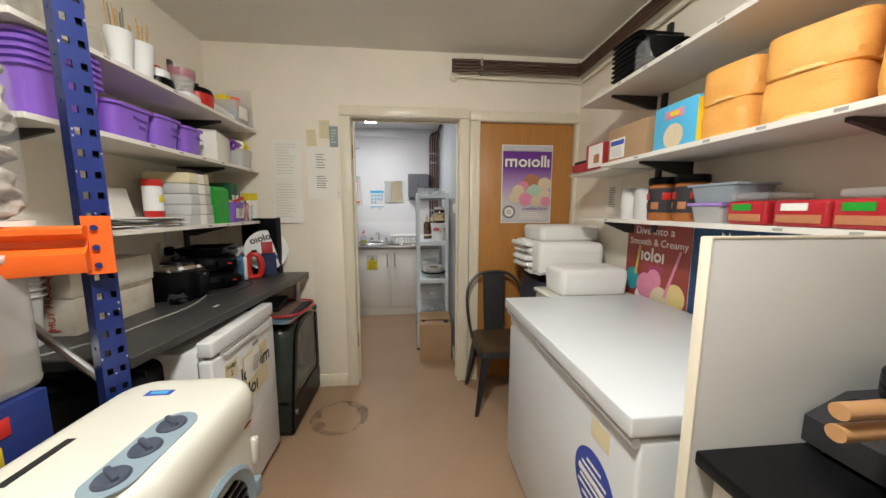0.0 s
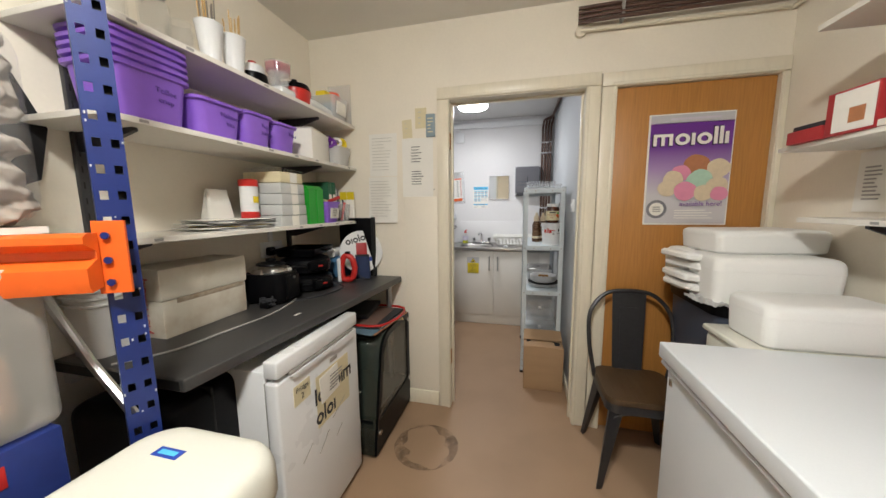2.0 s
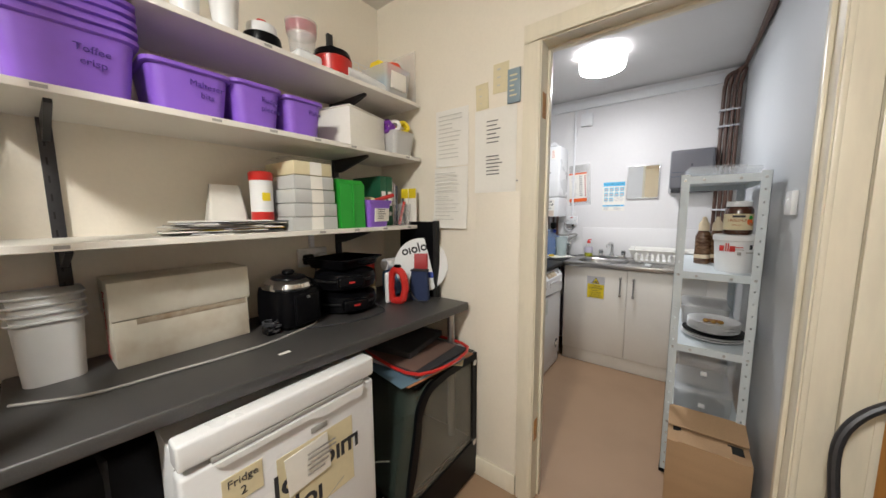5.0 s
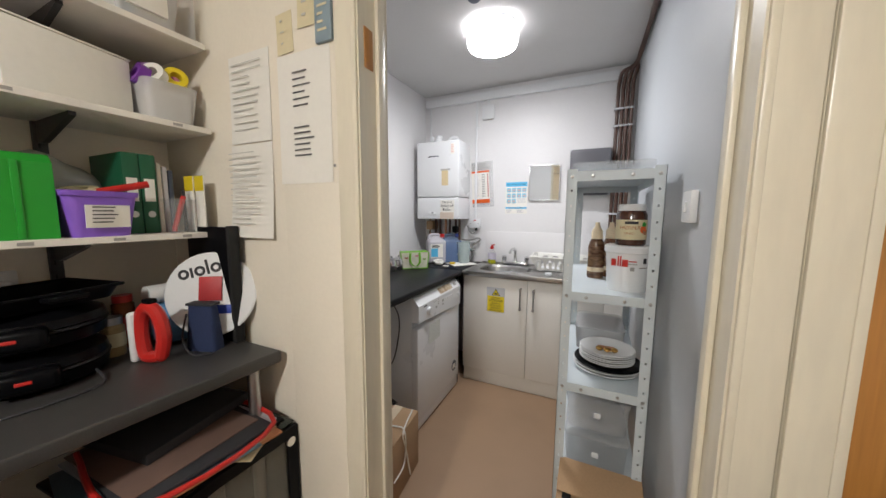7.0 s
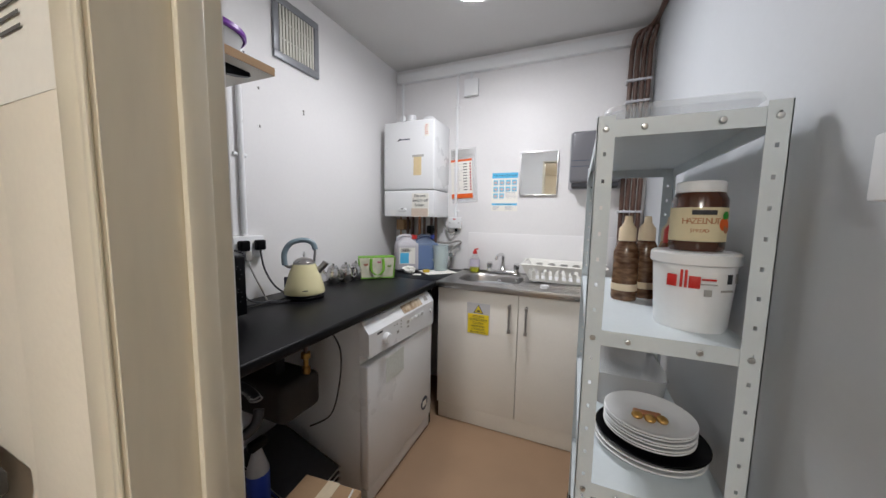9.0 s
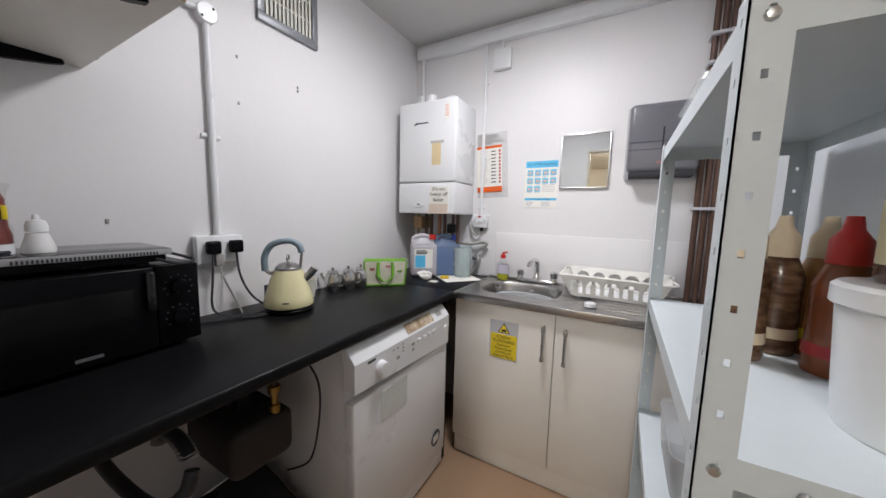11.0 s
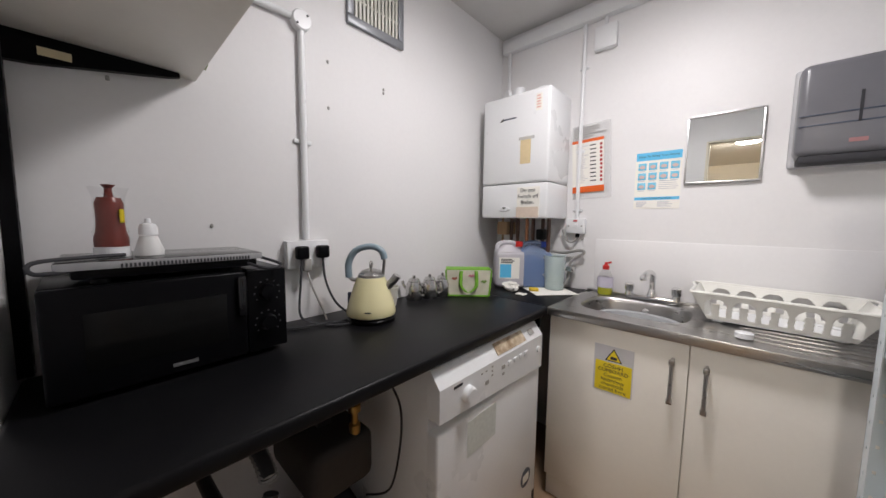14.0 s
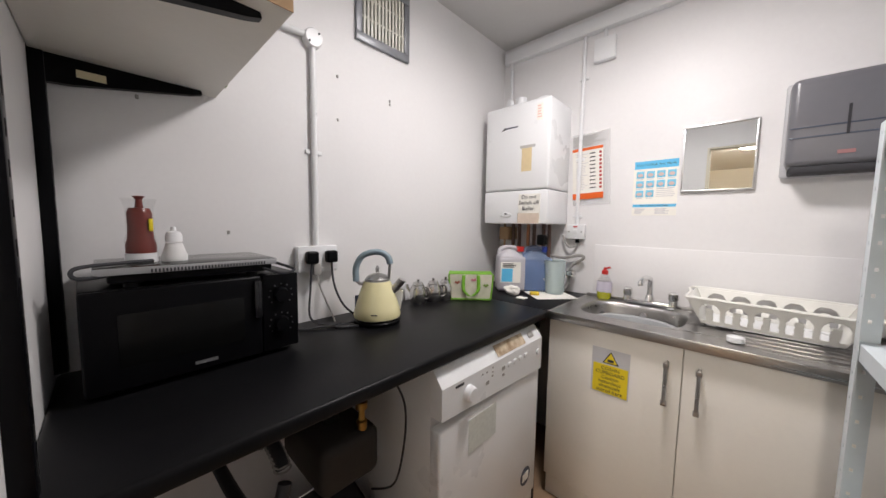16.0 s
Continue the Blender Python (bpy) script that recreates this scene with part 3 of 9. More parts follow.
def bracket(x_wall, y, z, reach, mt=DKGREY, grp="shelf brackets"):
    """A pressed steel shelf bracket that tapers towards its tip."""
    b = thing("shelf_bracket", "tapered dark grey steel shelf bracket on its upright", "bracket", x_wall, y, z, 0, grp)
    s = 1 if reach > 0 else -1
    bm = B()
    prism(bm, [(0.02 * s, 0), (reach, 0), (reach, -0.010), (0.06 * s, -0.062), (0.02 * s, -0.062)], 0.014, lambda u, v, w: Vector((u, w - 0.007, v)))
    part("arm", bm, mt, b)
    return b


for z in SHELF_Z:
    wall_shelf("wall_shelf", "long white melamine wall shelf with chipped edge", WX, SHX, SY0, SY1, z, group="west wall shelves")
    for y in (2.20, 3.12):
        bracket(WX, y, z - 0.0185, 0.26)
for y in (2.20, 3.12):
    up = thing("shelf_upright", "slotted dark grey steel shelf upright on the wall", "upright", WX, y, 0.95, 0, "shelf uprights")
    bm = B()
    box(bm, 0, -0.014, 0, 0.018, 0.014, 1.25, 0.002)
    part("rail", bm, DKGREY, up)
    bm = B()
    for k in range(24):
        box(bm, 0.0175, -0.006, 0.03 + k * 0.05, 0.0188, -0.002, 0.05 + k * 0.05)
    part("slots", bm, DARK, up)["kind"] = "stuff"

# ---- west side: worktop, fridge and oven ----
WT = 0.905
wt = thing("worktop", "long dark grey laminate worktop along the wall", "worktop", WX, 2.065, WT)
bm = B()
prism(bm, [(0, 0), (0.520, 0), (0.622, 1.352), (0, 1.352)], 0.038, lambda u, v, w: Vector((u, v, -w)))
bmesh.ops.bevel(bm, geom=bm.edges[:], offset=0.006, segments=3, profile=0.5, affect="EDGES", clamp_overlap=True)
part("top", bm, GREYTOP, wt)
part("edge_strip", box(B(), 0.02, -0.0015, -0.033, 0.505, 0.001, -0.005), DARK, wt, "dark raw end edge")
part("leg", tube(B(), [(0.55, 1.30, -WT), (0.55, 1.30, -0.04)], 0.018, 12), TIN, wt, "silver metal leg")
part("batten", box(B(), 0.0, 0.02, -0.085, 0.03, 1.34, -0.039), MELA, wt)
part("flange", lathe(B(), [(0, 0), (0.04, 0), (0.036, -0.008), (0.02, -0.01)], 18, (0.55, 1.30, -0.039)), TIN, wt)


def fridge():
    f = thing("fridge", "white undercounter fridge with notes stuck to its door", "fridge", -0.64, 2.285, 0)
    w = 0.535
    part("body", box(B(), -0.55, 0.004, 0.02, -0.055, w - 0.004, 0.81, 0.006), WHITEPL, f)
    bm = B()
    box(bm, -0.052, 0, 0.03, 0, w, 0.775, 0.010, 3)
    d = part("door", bm, WHITEPL, f)
    bm = B()
    box(bm, -0.052, 0, 0.79, 0.004, w, 0.853, 0.008, 3)
    part("lid", bm, WHITEPL, f)
    # solid grey strip: the shade in the grip gap, given as colour
    bm = B()
    box(bm, -0.02, 0.06, 0.777, 0.006, w - 0.045, 0.790, 0.003)
    part("recess_shade", bm, CORD, d, "grip under the lid, shade painted as a grey strip")
    bm = B()
    prism(bm, [(0.06, 0.775), (w - 0.05, 0.775), (w - 0.06, 0.745), (0.33, 0.745), (0.30, 0.760), (0.08, 0.760)], 0.010, lambda u, v, q: Vector((0.001 + q, u, v)))
    part("handle", bm, WHITEPL, d)
    part("badge", box(B(), 0.0, 0.30, 0.705, 0.003, 0.352, 0.722, 0.001), CORD, d, "small grey maker's badge")
    part("gasket", box(B(), -0.058, 0.006, 0.035, -0.052, w - 0.006, 0.77), CORD, d)
    for k, y in enumerate((0.06, w - 0.06)):
        part("foot", lathe(B(), [(0, 0), (0.018, 0), (0.018, 0.02), (0, 0.02)], 12, (-0.08, y, 0)), BLACKPL, f)
    part("foot", lathe(B(), [(0, 0), (0.018, 0), (0.018, 0.02), (0, 0.02)], 12, (-0.5, 0.06, 0)), BLACKPL, f)
    part("old_glue", box(B(), 0.0002, 0.20, 0.47, 0.0012, 0.44, 0.69), CREAMPAPER, d, "yellowed glue patch")
    part("print_mark", glyph_shapes(B(), "los  osm", 0.048, lambda u, v, w: Vector((0.0013 + w, 0.19 + u, 0.575 + v))), INK, d, "bold black maker's mark partly covered")["kind"] = "stuff"
    part("print_mark", glyph_shapes(B(), "olos", 0.048, lambda u, v, w: Vector((0.0013 + w, 0.19 + u, 0.485 + v))), INK, d)["kind"] = "stuff"
    n = part("note", box(B(), 0.0, 0.075, 0.645, 0.0022, 0.165, 0.72), CREAMPAPER, d, "yellow label reading Fridge 2")
    words("note_writing", "Fridge", 0.028, INK, d, pose(0.003, 0.12, 0.70, 90, 0, 90))
    words("note_writing", "2", 0.032, INK, d, pose(0.003, 0.12, 0.668, 90, 0, 90))
    bm = B()
    box(bm, 0.002, 0.265, 0.545, 0.0045, 0.395, 0.66)
    n2 = part("note", bm, PAPER, d, "torn white note with handwriting")
    n2.matrix_basis = pose(0.001, 0, 0, 4)
    part("writing", bars(B(), 0, 0, 0.10, 0.08, 5, 0.006, 0, seed=6), CORD, d).matrix_basis = pose(0.0068, 0.28, 0.585, 4, 0, 90)
    for a, b in (((0.30, 0.45), (0.40, 0.50)), ((0.10, 0.40), (0.16, 0.44)), ((0.20, 0.36), (0.27, 0.42)), ((0.32, 0.35), (0.37, 0.38))):
        part("scuff", tube(B(), [(0.0008, a[0], a[1]), (0.0008, b[0], b[1])], 0.0016, 5), CORD, d)
    return f


fridge()


def curved_side(n=8):
    """The side outline of the cabinet: upright back, flat top, a curved front that leans back."""
    pts = [(0.0, 0.02), (0.545, 0.02), (0.545, 0.655), (0.30, 0.662), (0.22, 0.655)]
    pts += [(0.22 - 0.125 * math.sin(radians(90 * k / n)), 0.655 - 0.15 * (1 - math.cos(radians(90 * k / n)))) for k in range(1, n + 1)]
    return pts + [(0.055, 0.32)]


def oven_glass():
    o = thing("cabinet_oven", "dark glass display cabinet with curved front standing below the worktop", "cabinet", -0.99, 2.885, 0)
    side = curved_side()
    smoked = clear_plastic("smoked_curved_glass", (0.035, 0.05, 0.042), 0.72, 0.07)
    part("base", box(B(), 0.0, 0.03, 0.025, 0.372, 0.54, 0.20, 0.006), BLACKPL, o, "black metal base")
    part("back_panel", box(B(), 0.0, 0.525, 0.20, 0.372, 0.545, 0.652, 0.002), DKGREY, o)
    part("inner_tray", box(B(), 0.02, 0.06, 0.202, 0.365, 0.52, 0.212, 0.002), TIN, o, "dull metal tray")
    # the curved front sheet follows the outline from the foot to the top
    front = [side[0]] + side[:2:-1] + [(0.545, 0.662)]
    bm = B()
    rows = [[bm.verts.new((x, y, z)) for x in (0.0, 0.12, 0.25, 0.384)] for y, z in front]
    for a, b in zip(rows, rows[1:]):
        for k in range(3):
            bm.faces.new((a[k], a[k + 1], b[k + 1], b[k]))
    f = part("front_glass", bm, smoked, o, "curved smoked front glass")
    f.modifiers.new("thickness", "SOLIDIFY").thickness = 0.005
    # side: black frame round a clear pane
    cy, cz = 0.30, 0.33
    bm = B()
    n = len(side)
    inner = [(cy + (y - cy) * 0.84, cz + (z - cz) * (0.90 if z > cz else 0.42)) for y, z in side]
    for k in range(n):
        m = (k + 1) % n
        prism(bm, [side[k], side[m], inner[m], inner[k]], 0.014, lambda u, v, w: Vector((0.386 + w, u, v)))
    d = part("door", bm, BLACKPL, o, "black curved side frame")
    bm = B()
    prism(bm, inner, 0.003, lambda u, v, w: Vector((0.390 + w, u, v)))
    part("pane", bm, clear_plastic("clear_side_pane", (0.30, 0.29, 0.25), 0.34, 0.06), d, "tinted side pane")
    for y, z in ((0.05, 0.13), (0.515, 0.615), (0.515, 0.20)):
        part("hinge_pin", lathe(B(), [(0, 0), (0.016, 0), (0.015, 0.008), (0, 0.010)], 16), CHROME, d).matrix_basis = pose(0.400, y, z, 0, 90)
    for a, b in ((0.10, 0.16), (0.17, 0.30)):
        part("sticker_scrap", tube(B(), smooth_line([(a, 0.018, 0.16), (a + 0.03, 0.030, 0.30), (b, 0.042, 0.36)], 4), 0.003, 5), PAPER, f, "torn white sticker scrap")
    part("sticker_scrap", box(B(), 0.28, 0.018, 0.14, 0.30, 0.021, 0.21, 0.001), PAPER, f)
    for y in (0.06, 0.50):
        for x in (0.04, 0.33):
            part("foot", lathe(B(), [(0, 0), (0.016, 0), (0.014, 0.026), (0, 0.026)], 12, (x, y, 0)), BLACKPL, o)
    return o


oven_glass()

# trays, clipboards and papers piled on the oven
for k, (dx, dy, rz, w, d, th, mt, lab) in enumerate((
        (0.02, 0.02, 4, 0.36, 0.42, 0.012, BLACKPL, "black baking tray lying on the oven"),
        (0.03, 0.05, -6, 0.34, 0.40, 0.006, TOFFEE, "brown laminated menu sheet on the pile"),
        (0.03, 0.04, -9, 0.33, 0.36, 0.004, mat("blue_grey_sheet", (0.12, 0.20, 0.26), 0.4), "blue edged laminated sheet on the pile"),
        (0.01, 0.06, 3, 0.36, 0.36, 0.008, SILVER, "grey laminated card on the pile"),
        (0.03, 0.08, -3, 0.34, 0.34, 0.012, INK, "dark tray with red plastic rim on the pile"),
        (0.02, 0.07, 2, 0.32, 0.31, 0.004, mat("dull_brown_sheet", (0.16, 0.10, 0.08), 0.5), "brown printed sheet lying in the tray"),
        (-0.02, 0.10, 10, 0.28, 0.30, 0.03, INK, "dark folded cloth bag on the pile"))):
    z = 0.662 + sum((0.012, 0.006, 0.004, 0.008, 0.012, 0.004, 0.03)[:k])
    s = thing("flat_item", lab, "tray", -0.98 + dx, 2.95 + dy, z, rz, "pile on the oven")
    part("sheet", box(B(), 0, 0, 0, w, d, th, min(0.004, th * 0.4)), mt, s)
    if k == 4:
        part("rim", tube(B(), smooth_line([(0.0, 0.01, 0.014), (w, 0.01, 0.016), (w, d, 0.016), (0, d, 0.014)], 5), 0.007, 8), REDPL, s)
s = thing("envelope", "cream envelope lying at the edge of the pile", "envelope", -0.62, 3.22, 0.664, 28)
part("paper", box(B(), 0, 0, 0, 0.07, 0.16, 0.004, 0.001), CREAMPAPER, s)

# ---- things on the worktop ----


def tub_stack(name, label, cat, x, y, z, n, w, d, h, mt, pitch=0.02, rz=0.0, rim=0.012, group=""):
    """Nested plastic tubs; each keeps its own rim."""
    for k in range(n):
        t = thing(name, label, cat, x, y, z + k * pitch, rz, group)
        bm = B()
        frustum(bm, 0, 0, 0.0, h - 0.008, w * 0.86, d * 0.86, w * 0.97, d * 0.97, 0.03, 4, cap=False)
        part("body", bm, mt, t)
        bm = B()
        frustum(bm, 0, 0, h - 0.010, h - 0.004, w * 0.97, d * 0.97, w + rim, d + rim, 0.03, 4, cap=False)
        frustum(bm, 0, 0, h - 0.004, h, w + rim, d + rim, w + rim, d + rim, 0.03, 4, cap=k < n - 1)
        part("rim", bm, mt, t)
    return t


tub_stack("food_tub", "stacked white plastic food tub on the worktop", "tub", -1.165, 2.155, WT, 4, 0.15, 0.13, 0.17, mat("white_tub_plastic", (0.66, 0.66, 0.65), 0.4, grain=0.02, stain=0.05), 0.022, group="nested white tubs")

cb = thing("carton", "long white carton with brown stains and red print", "box", -1.235, 2.262, WT, 0)
part("body", box(B(), 0, 0, 0, 0.17, 0.345, 0.135, 0.003), STAINED, cb)
part("lid", box(B(), -0.001, -0.003, 0.137, 0.173, 0.353, 0.249, 0.004), STAINED, cb)
part("rust_stain", box(B(), 0.1695, 0.05, 0.118, 0.1712, 0.338, 0.136, 0.0004), mat("brown_grease", (0.33, 0.25, 0.17), 0.7, grain=0.4, scale=30, stain=0.4, stain_scale=9, tint=(0.6, 0.54, 0.44)), cb, "brown grease stain")
words("print", "MUY FRAGIL", 0.034, REDINK, cb, pose(0.10, -0.0045, 0.118, 90, -90, 0), label="red lettering")
bm = B()
for z in (0.022, 0.214):
    box(bm, 0.082, -0.0048, z - 0.002, 0.122, -0.0035, z + 0.002)
part("print_bracket", bm, REDINK, cb)


def pot_cooker():
    t = thing("pot_cooker", "black electric pot cooker with chrome rim and black lid", "cooker", -1.055, 2.755, WT, 6)
    part("body", loft(B(), 0, 0, 0.215, 0.185, 0.055, [(0.008, 0.012), (0.018, 0.004), (0.05, 0.0), (0.125, 0.002), (0.148, 0.006)], 6), BLACKPL, t)
    part("rim", lathe(B(), [(0.088, 0.146), (0.098, 0.150), (0.100, 0.158), (0.092, 0.172), (0.070, 0.182), (0.060, 0.184)], 36, sx=1.08, sy=0.95), CHROME, t, "polished chrome rim")
    ld = part("lid", lathe(B(), [(0.066, 0.182), (0.062, 0.190), (0.040, 0.196), (0, 0.198)], 32, sx=1.05, sy=0.95), BLACKPL, t)
    part("knob", lathe(B(), [(0.018, 0.196), (0.024, 0.206), (0.020, 0.214), (0, 0.216)], 18), BLACKPL, ld)
    part("control_panel", box(B(), 0.100, -0.050, 0.02, 0.116, 0.055, 0.135, 0.010, 3), BLACKPL, t)
    part("lever", box(B(), 0.114, -0.006, 0.118, 0.124, 0.006, 0.128, 0.003), TIN, t)
    for x in (-0.07, 0.07):
        for y in (-0.06, 0.06):
            part("foot", lathe(B(), [(0, 0), (0.012, 0), (0.011, 0.010), (0, 0.010)], 10, (x, y, 0)), BLACKPL, t)
    return t


pot_cooker()
ccl = thing("power_cable", "black mains lead bunched beside the carton", "cable", -1.0, 2.655, WT)
bm = B()
tube(bm, smooth_line([(0.03 * math.cos(a * 1.3) + 0.012 * math.sin(a * 3), 0.026 * math.sin(a * 1.3), 0.006 + 0.0016 * a) for a in range(0, 26)], 4), 0.0045, 7)
part("lead", bm, INK, ccl)
part("plug", box(B(), -0.02, -0.03, 0, 0.03, 0.01, 0.03, 0.008, 3), BLACKPL, ccl)


def grill(x, y, z, rz, w, d):
    g = thing("contact_grill", "round black sandwich grill with red lamp", "grill", x, y, z, rz, "stacked grills")
    bm = B()
    lathe(bm, [(0, 0.0), (0.11, 0.0), (0.13, 0.012), (0.135, 0.04), (0.12, 0.046), (0, 0.046)], 32)
    part("base", bm, BLACKPL, g)
    bm = B()
    lathe(bm, [(0, 0.048), (0.12, 0.048), (0.135, 0.055), (0.13, 0.075), (0.09, 0.092), (0, 0.096)], 32)
    part("lid", bm, BLACKPL, g)
    h = part("handle", box(B(), 0.115, -0.055, 0.022, 0.16, 0.055, 0.07, 0.012, 3), BLACKPL, g)
    part("lamp", box(B(), 0.159, -0.012, 0.044, 0.162, 0.014, 0.052, 0.001), REDPL, h, "red indicator lamp")
    part("trim", lathe(B(), [(0.132, 0.043), (0.138, 0.047), (0.132, 0.051)], 32), DKGREY, g)
    return g


grill(-1.05, 3.018, WT, -20, 0, 0)
grill(-1.06, 3.023, WT + 0.097, -26, 0, 0)
gl = thing("baking_tray", "black shallow tray resting on the grills", "tray", -1.07, 3.028, WT + 0.196, 12)
bm = B()
frustum(bm, 0, 0, 0, 0.035, 0.2, 0.24, 0.23, 0.27, 0.03, 4, cap=False)
part("pan", bm, BLACKPL, gl)
part("rim", tube(B(), [(0.115, -0.13, 0.036), (0.115, 0.13, 0.036), (-0.115, 0.13, 0.036), (-0.115, -0.13, 0.036), (0.115, -0.13, 0.036)], 0.005, 6), BLACKPL, gl)
part("handle", box(B(), 0.112, -0.04, 0.02, 0.15, 0.04, 0.034, 0.006), BLACKPL, gl)

ir = thing("mixer", "red and white handheld mixer standing on end", "mixer", -0.90, 3.20, WT, 15)
bm = B()
tube(bm, smooth_line([(0.03, 0, 0.02), (0.045, 0, 0.08), (0.03, 0, 0.145), (-0.005, 0, 0.165), (-0.03, 0, 0.13), (-0.035, 0, 0.06), (-0.02, 0, 0.015), (0.03, 0, 0.02)], 5), 0.018, 10)
part("handle", bm, REDPL, ir)
part("body", box(B(), -0.058, -0.024, 0, -0.035, 0.024, 0.15, 0.010, 3), WHITEPL, ir, "white moulded body")
part("speed_button", box(B(), -0.01, -0.012, 0.176, 0.02, 0.012, 0.19, 0.004), BLACKPL, ir)
for k, (px, py, ph, mt, lab) in enumerate(((-1.12, 3.22, 0.17, mat("amber_glass", (0.20, 0.06, 0.02), 0.2), "small amber spice jar with red lid"), (-1.06, 3.17, 0.12, mat("gold_jar", (0.35, 0.25, 0.12), 0.3), "small tan jar with lid"))):
    j = thing("spice_jar", lab, "jar", px, py, WT, 0, "spice jars")
    part("glass", lathe(B(), [(0, 0), (0.026, 0), (0.028, 0.01), (0.028, ph - 0.03), (0.022, ph - 0.022)], 16), mt, j)
    part("lid", lathe(B(), [(0, ph), (0.025, ph), (0.025, ph - 0.022), (0, ph - 0.022)], 16), REDPL if k == 0 else TIN, j)
    part("label_band", lathe(B(), [(0.0287, ph * 0.25), (0.0287, ph * 0.6)], 16), REDINK if k == 0 else CREAMPAPER, j)
pl = thing("round_sign", "white round plate printed with black lettering and red car", "plate", -0.888, 3.365, WT + 0.012, 0)
bm = B()
lathe(bm, [(0, 0), (0.135, 0), (0.14, 0.004), (0.135, 0.008), (0, 0.008)], 40)
part("disc", bm, WHITEPL, pl).matrix_basis = pose(0, 0.0, 0.155, 80, 0, 35)
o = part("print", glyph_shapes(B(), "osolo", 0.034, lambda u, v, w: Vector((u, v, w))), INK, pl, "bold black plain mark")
o.matrix_basis = pose(0, 0.0, 0.155, 80, 0, 35) @ pose(-0.095, 0.045, 0.0082, 0, 0, 14)
part("print_red", box(B(), -0.03, -0.004, -0.03, 0.04, -0.001, 0.05, 0.001), DKRED, pl).matrix_basis = pose(0.0, -0.009, 0.165, 80 - 90, 0, 35)
part("print_blue", box(B(), -0.03, -0.004, -0.03, 0.05, -0.001, 0.0, 0.001), BLUEPRT, pl).matrix_basis = pose(0.03, 0.008, 0.12, -10, 0, 35)
bg = thing("cloth_bag", "dark navy cloth pouch with red trim and strap", "bag", -0.86, 3.32, WT, 20)
bm = B()
frustum(bm, 0, 0, 0, 0.15, 0.10, 0.05, 0.085, 0.03, 0.012, 4)
part("pouch", bm, mat("navy_cloth", (0.02, 0.035, 0.10), 0.8, grain=0.2, scale=200, bump=0.4), bg)
part("trim", box(B(), -0.044, -0.02, 0.145, 0.044, 0.02, 0.153, 0.003), INK, bg)
part("strap", tube(B(), smooth_line([(-0.04, -0.02, 0.12), (-0.03, -0.05, 0.05), (0.02, -0.07, 0.01), (0.06, -0.04, 0.006)], 5), 0.003, 6), INK, bg)
bt = thing("bottle_bundle", "white bottles with blue caps lying in a blue bag", "bottle", -1.04, 3.33, WT, 0)
bm = B()
tube(bm, [(0.0, -0.08, 0.17), (0.0, 0.03, 0.17)], 0.03, 14)
part("bottle", bm, WHITEPL, bt)
part("cap", tube(B(), [(0.0, 0.03, 0.17), (0.0, 0.055, 0.17)], 0.022, 14), BLUEPRT, bt)
part("bag", box(B(), -0.05, -0.07, 0, 0.06, 0.07, 0.14, 0.03, 3), mat("blue_bag_plastic", (0.10, 0.25, 0.45), 0.4, grain=0.2, scale=20, bump=0.5), bt)
bl = thing("speaker_panel", "tall black panel standing against the wall corner", "panel", -0.90, 3.40, WT, 0)
part("panel", box(B(), -0.16, -0.012, 0, 0.085, 0.012, 0.39, 0.004), BLACKPL, bl)
part("frame", box(B(), 0.075, -0.016, 0, 0.095, 0.016, 0.395, 0.003), DARK, bl)

cab = thing("power_cable", "pale grey mains cable lying across the worktop", "cable", 0, 0, WT)
part("cable", tube(B(), smooth_line([(-1.235, 2.98, 0.24), (-1.22, 2.97, 0.12), (-1.12, 2.88, 0.02), (-0.98, 2.82, 0.004), (-0.93, 2.72, 0.004), (-0.90, 2.55, 0.004), (-0.92, 2.35, 0.004), (-0.94, 2.2, 0.004), (-1.02, 2.08, 0.004)], 6), 0.004, 7), CORD, cab)
cab = thing("power_cable", "thin dark cable looped over the worktop", "cable", 0, 0, WT)
part("cable", tube(B(), smooth_line([(-0.93, 2.75, 0.0035), (-0.86, 2.88, 0.0035), (-0.84, 3.0, 0.0035), (-0.86, 3.08, 0.0035), (-0.93, 3.09, 0.02)], 6), 0.0032, 7), INK, cab)
ws = thing("wall_socket", "white double wall socket", "socket", WX, 2.97, 1.09)
part("plate", box(B(), 0, -0.073, 0, 0.022, 0.073, 0.086, 0.004), WHITEPL, ws)
for y in (-0.035, 0.035):
    part("plug", box(B(), 0.022, y - 0.024, 0.012, 0.05, y + 0.024, 0.06, 0.008), WHITEPL if y > 0 else BLACKPL, ws)
    part("switch", box(B(), 0.022, y - 0.008, 0.064, 0.026, y + 0.008, 0.080, 0.001), WHITEPL, ws)
part("conduit", box(B(), 0, -0.012, 0.087, 0.016, 0.012, 0.185, 0.002), WHITEPL, ws)
sp = thing("paper_scrap", "small white paper scrap on the worktop", "paper", -0.80, 2.58, WT)
part("scrap", box(B(), 0, 0, 0, 0.015, 0.035, 0.001), PAPER, sp)

# ---- contents of the west shelves ----
Z1, Z2, Z3 = SHELF_Z


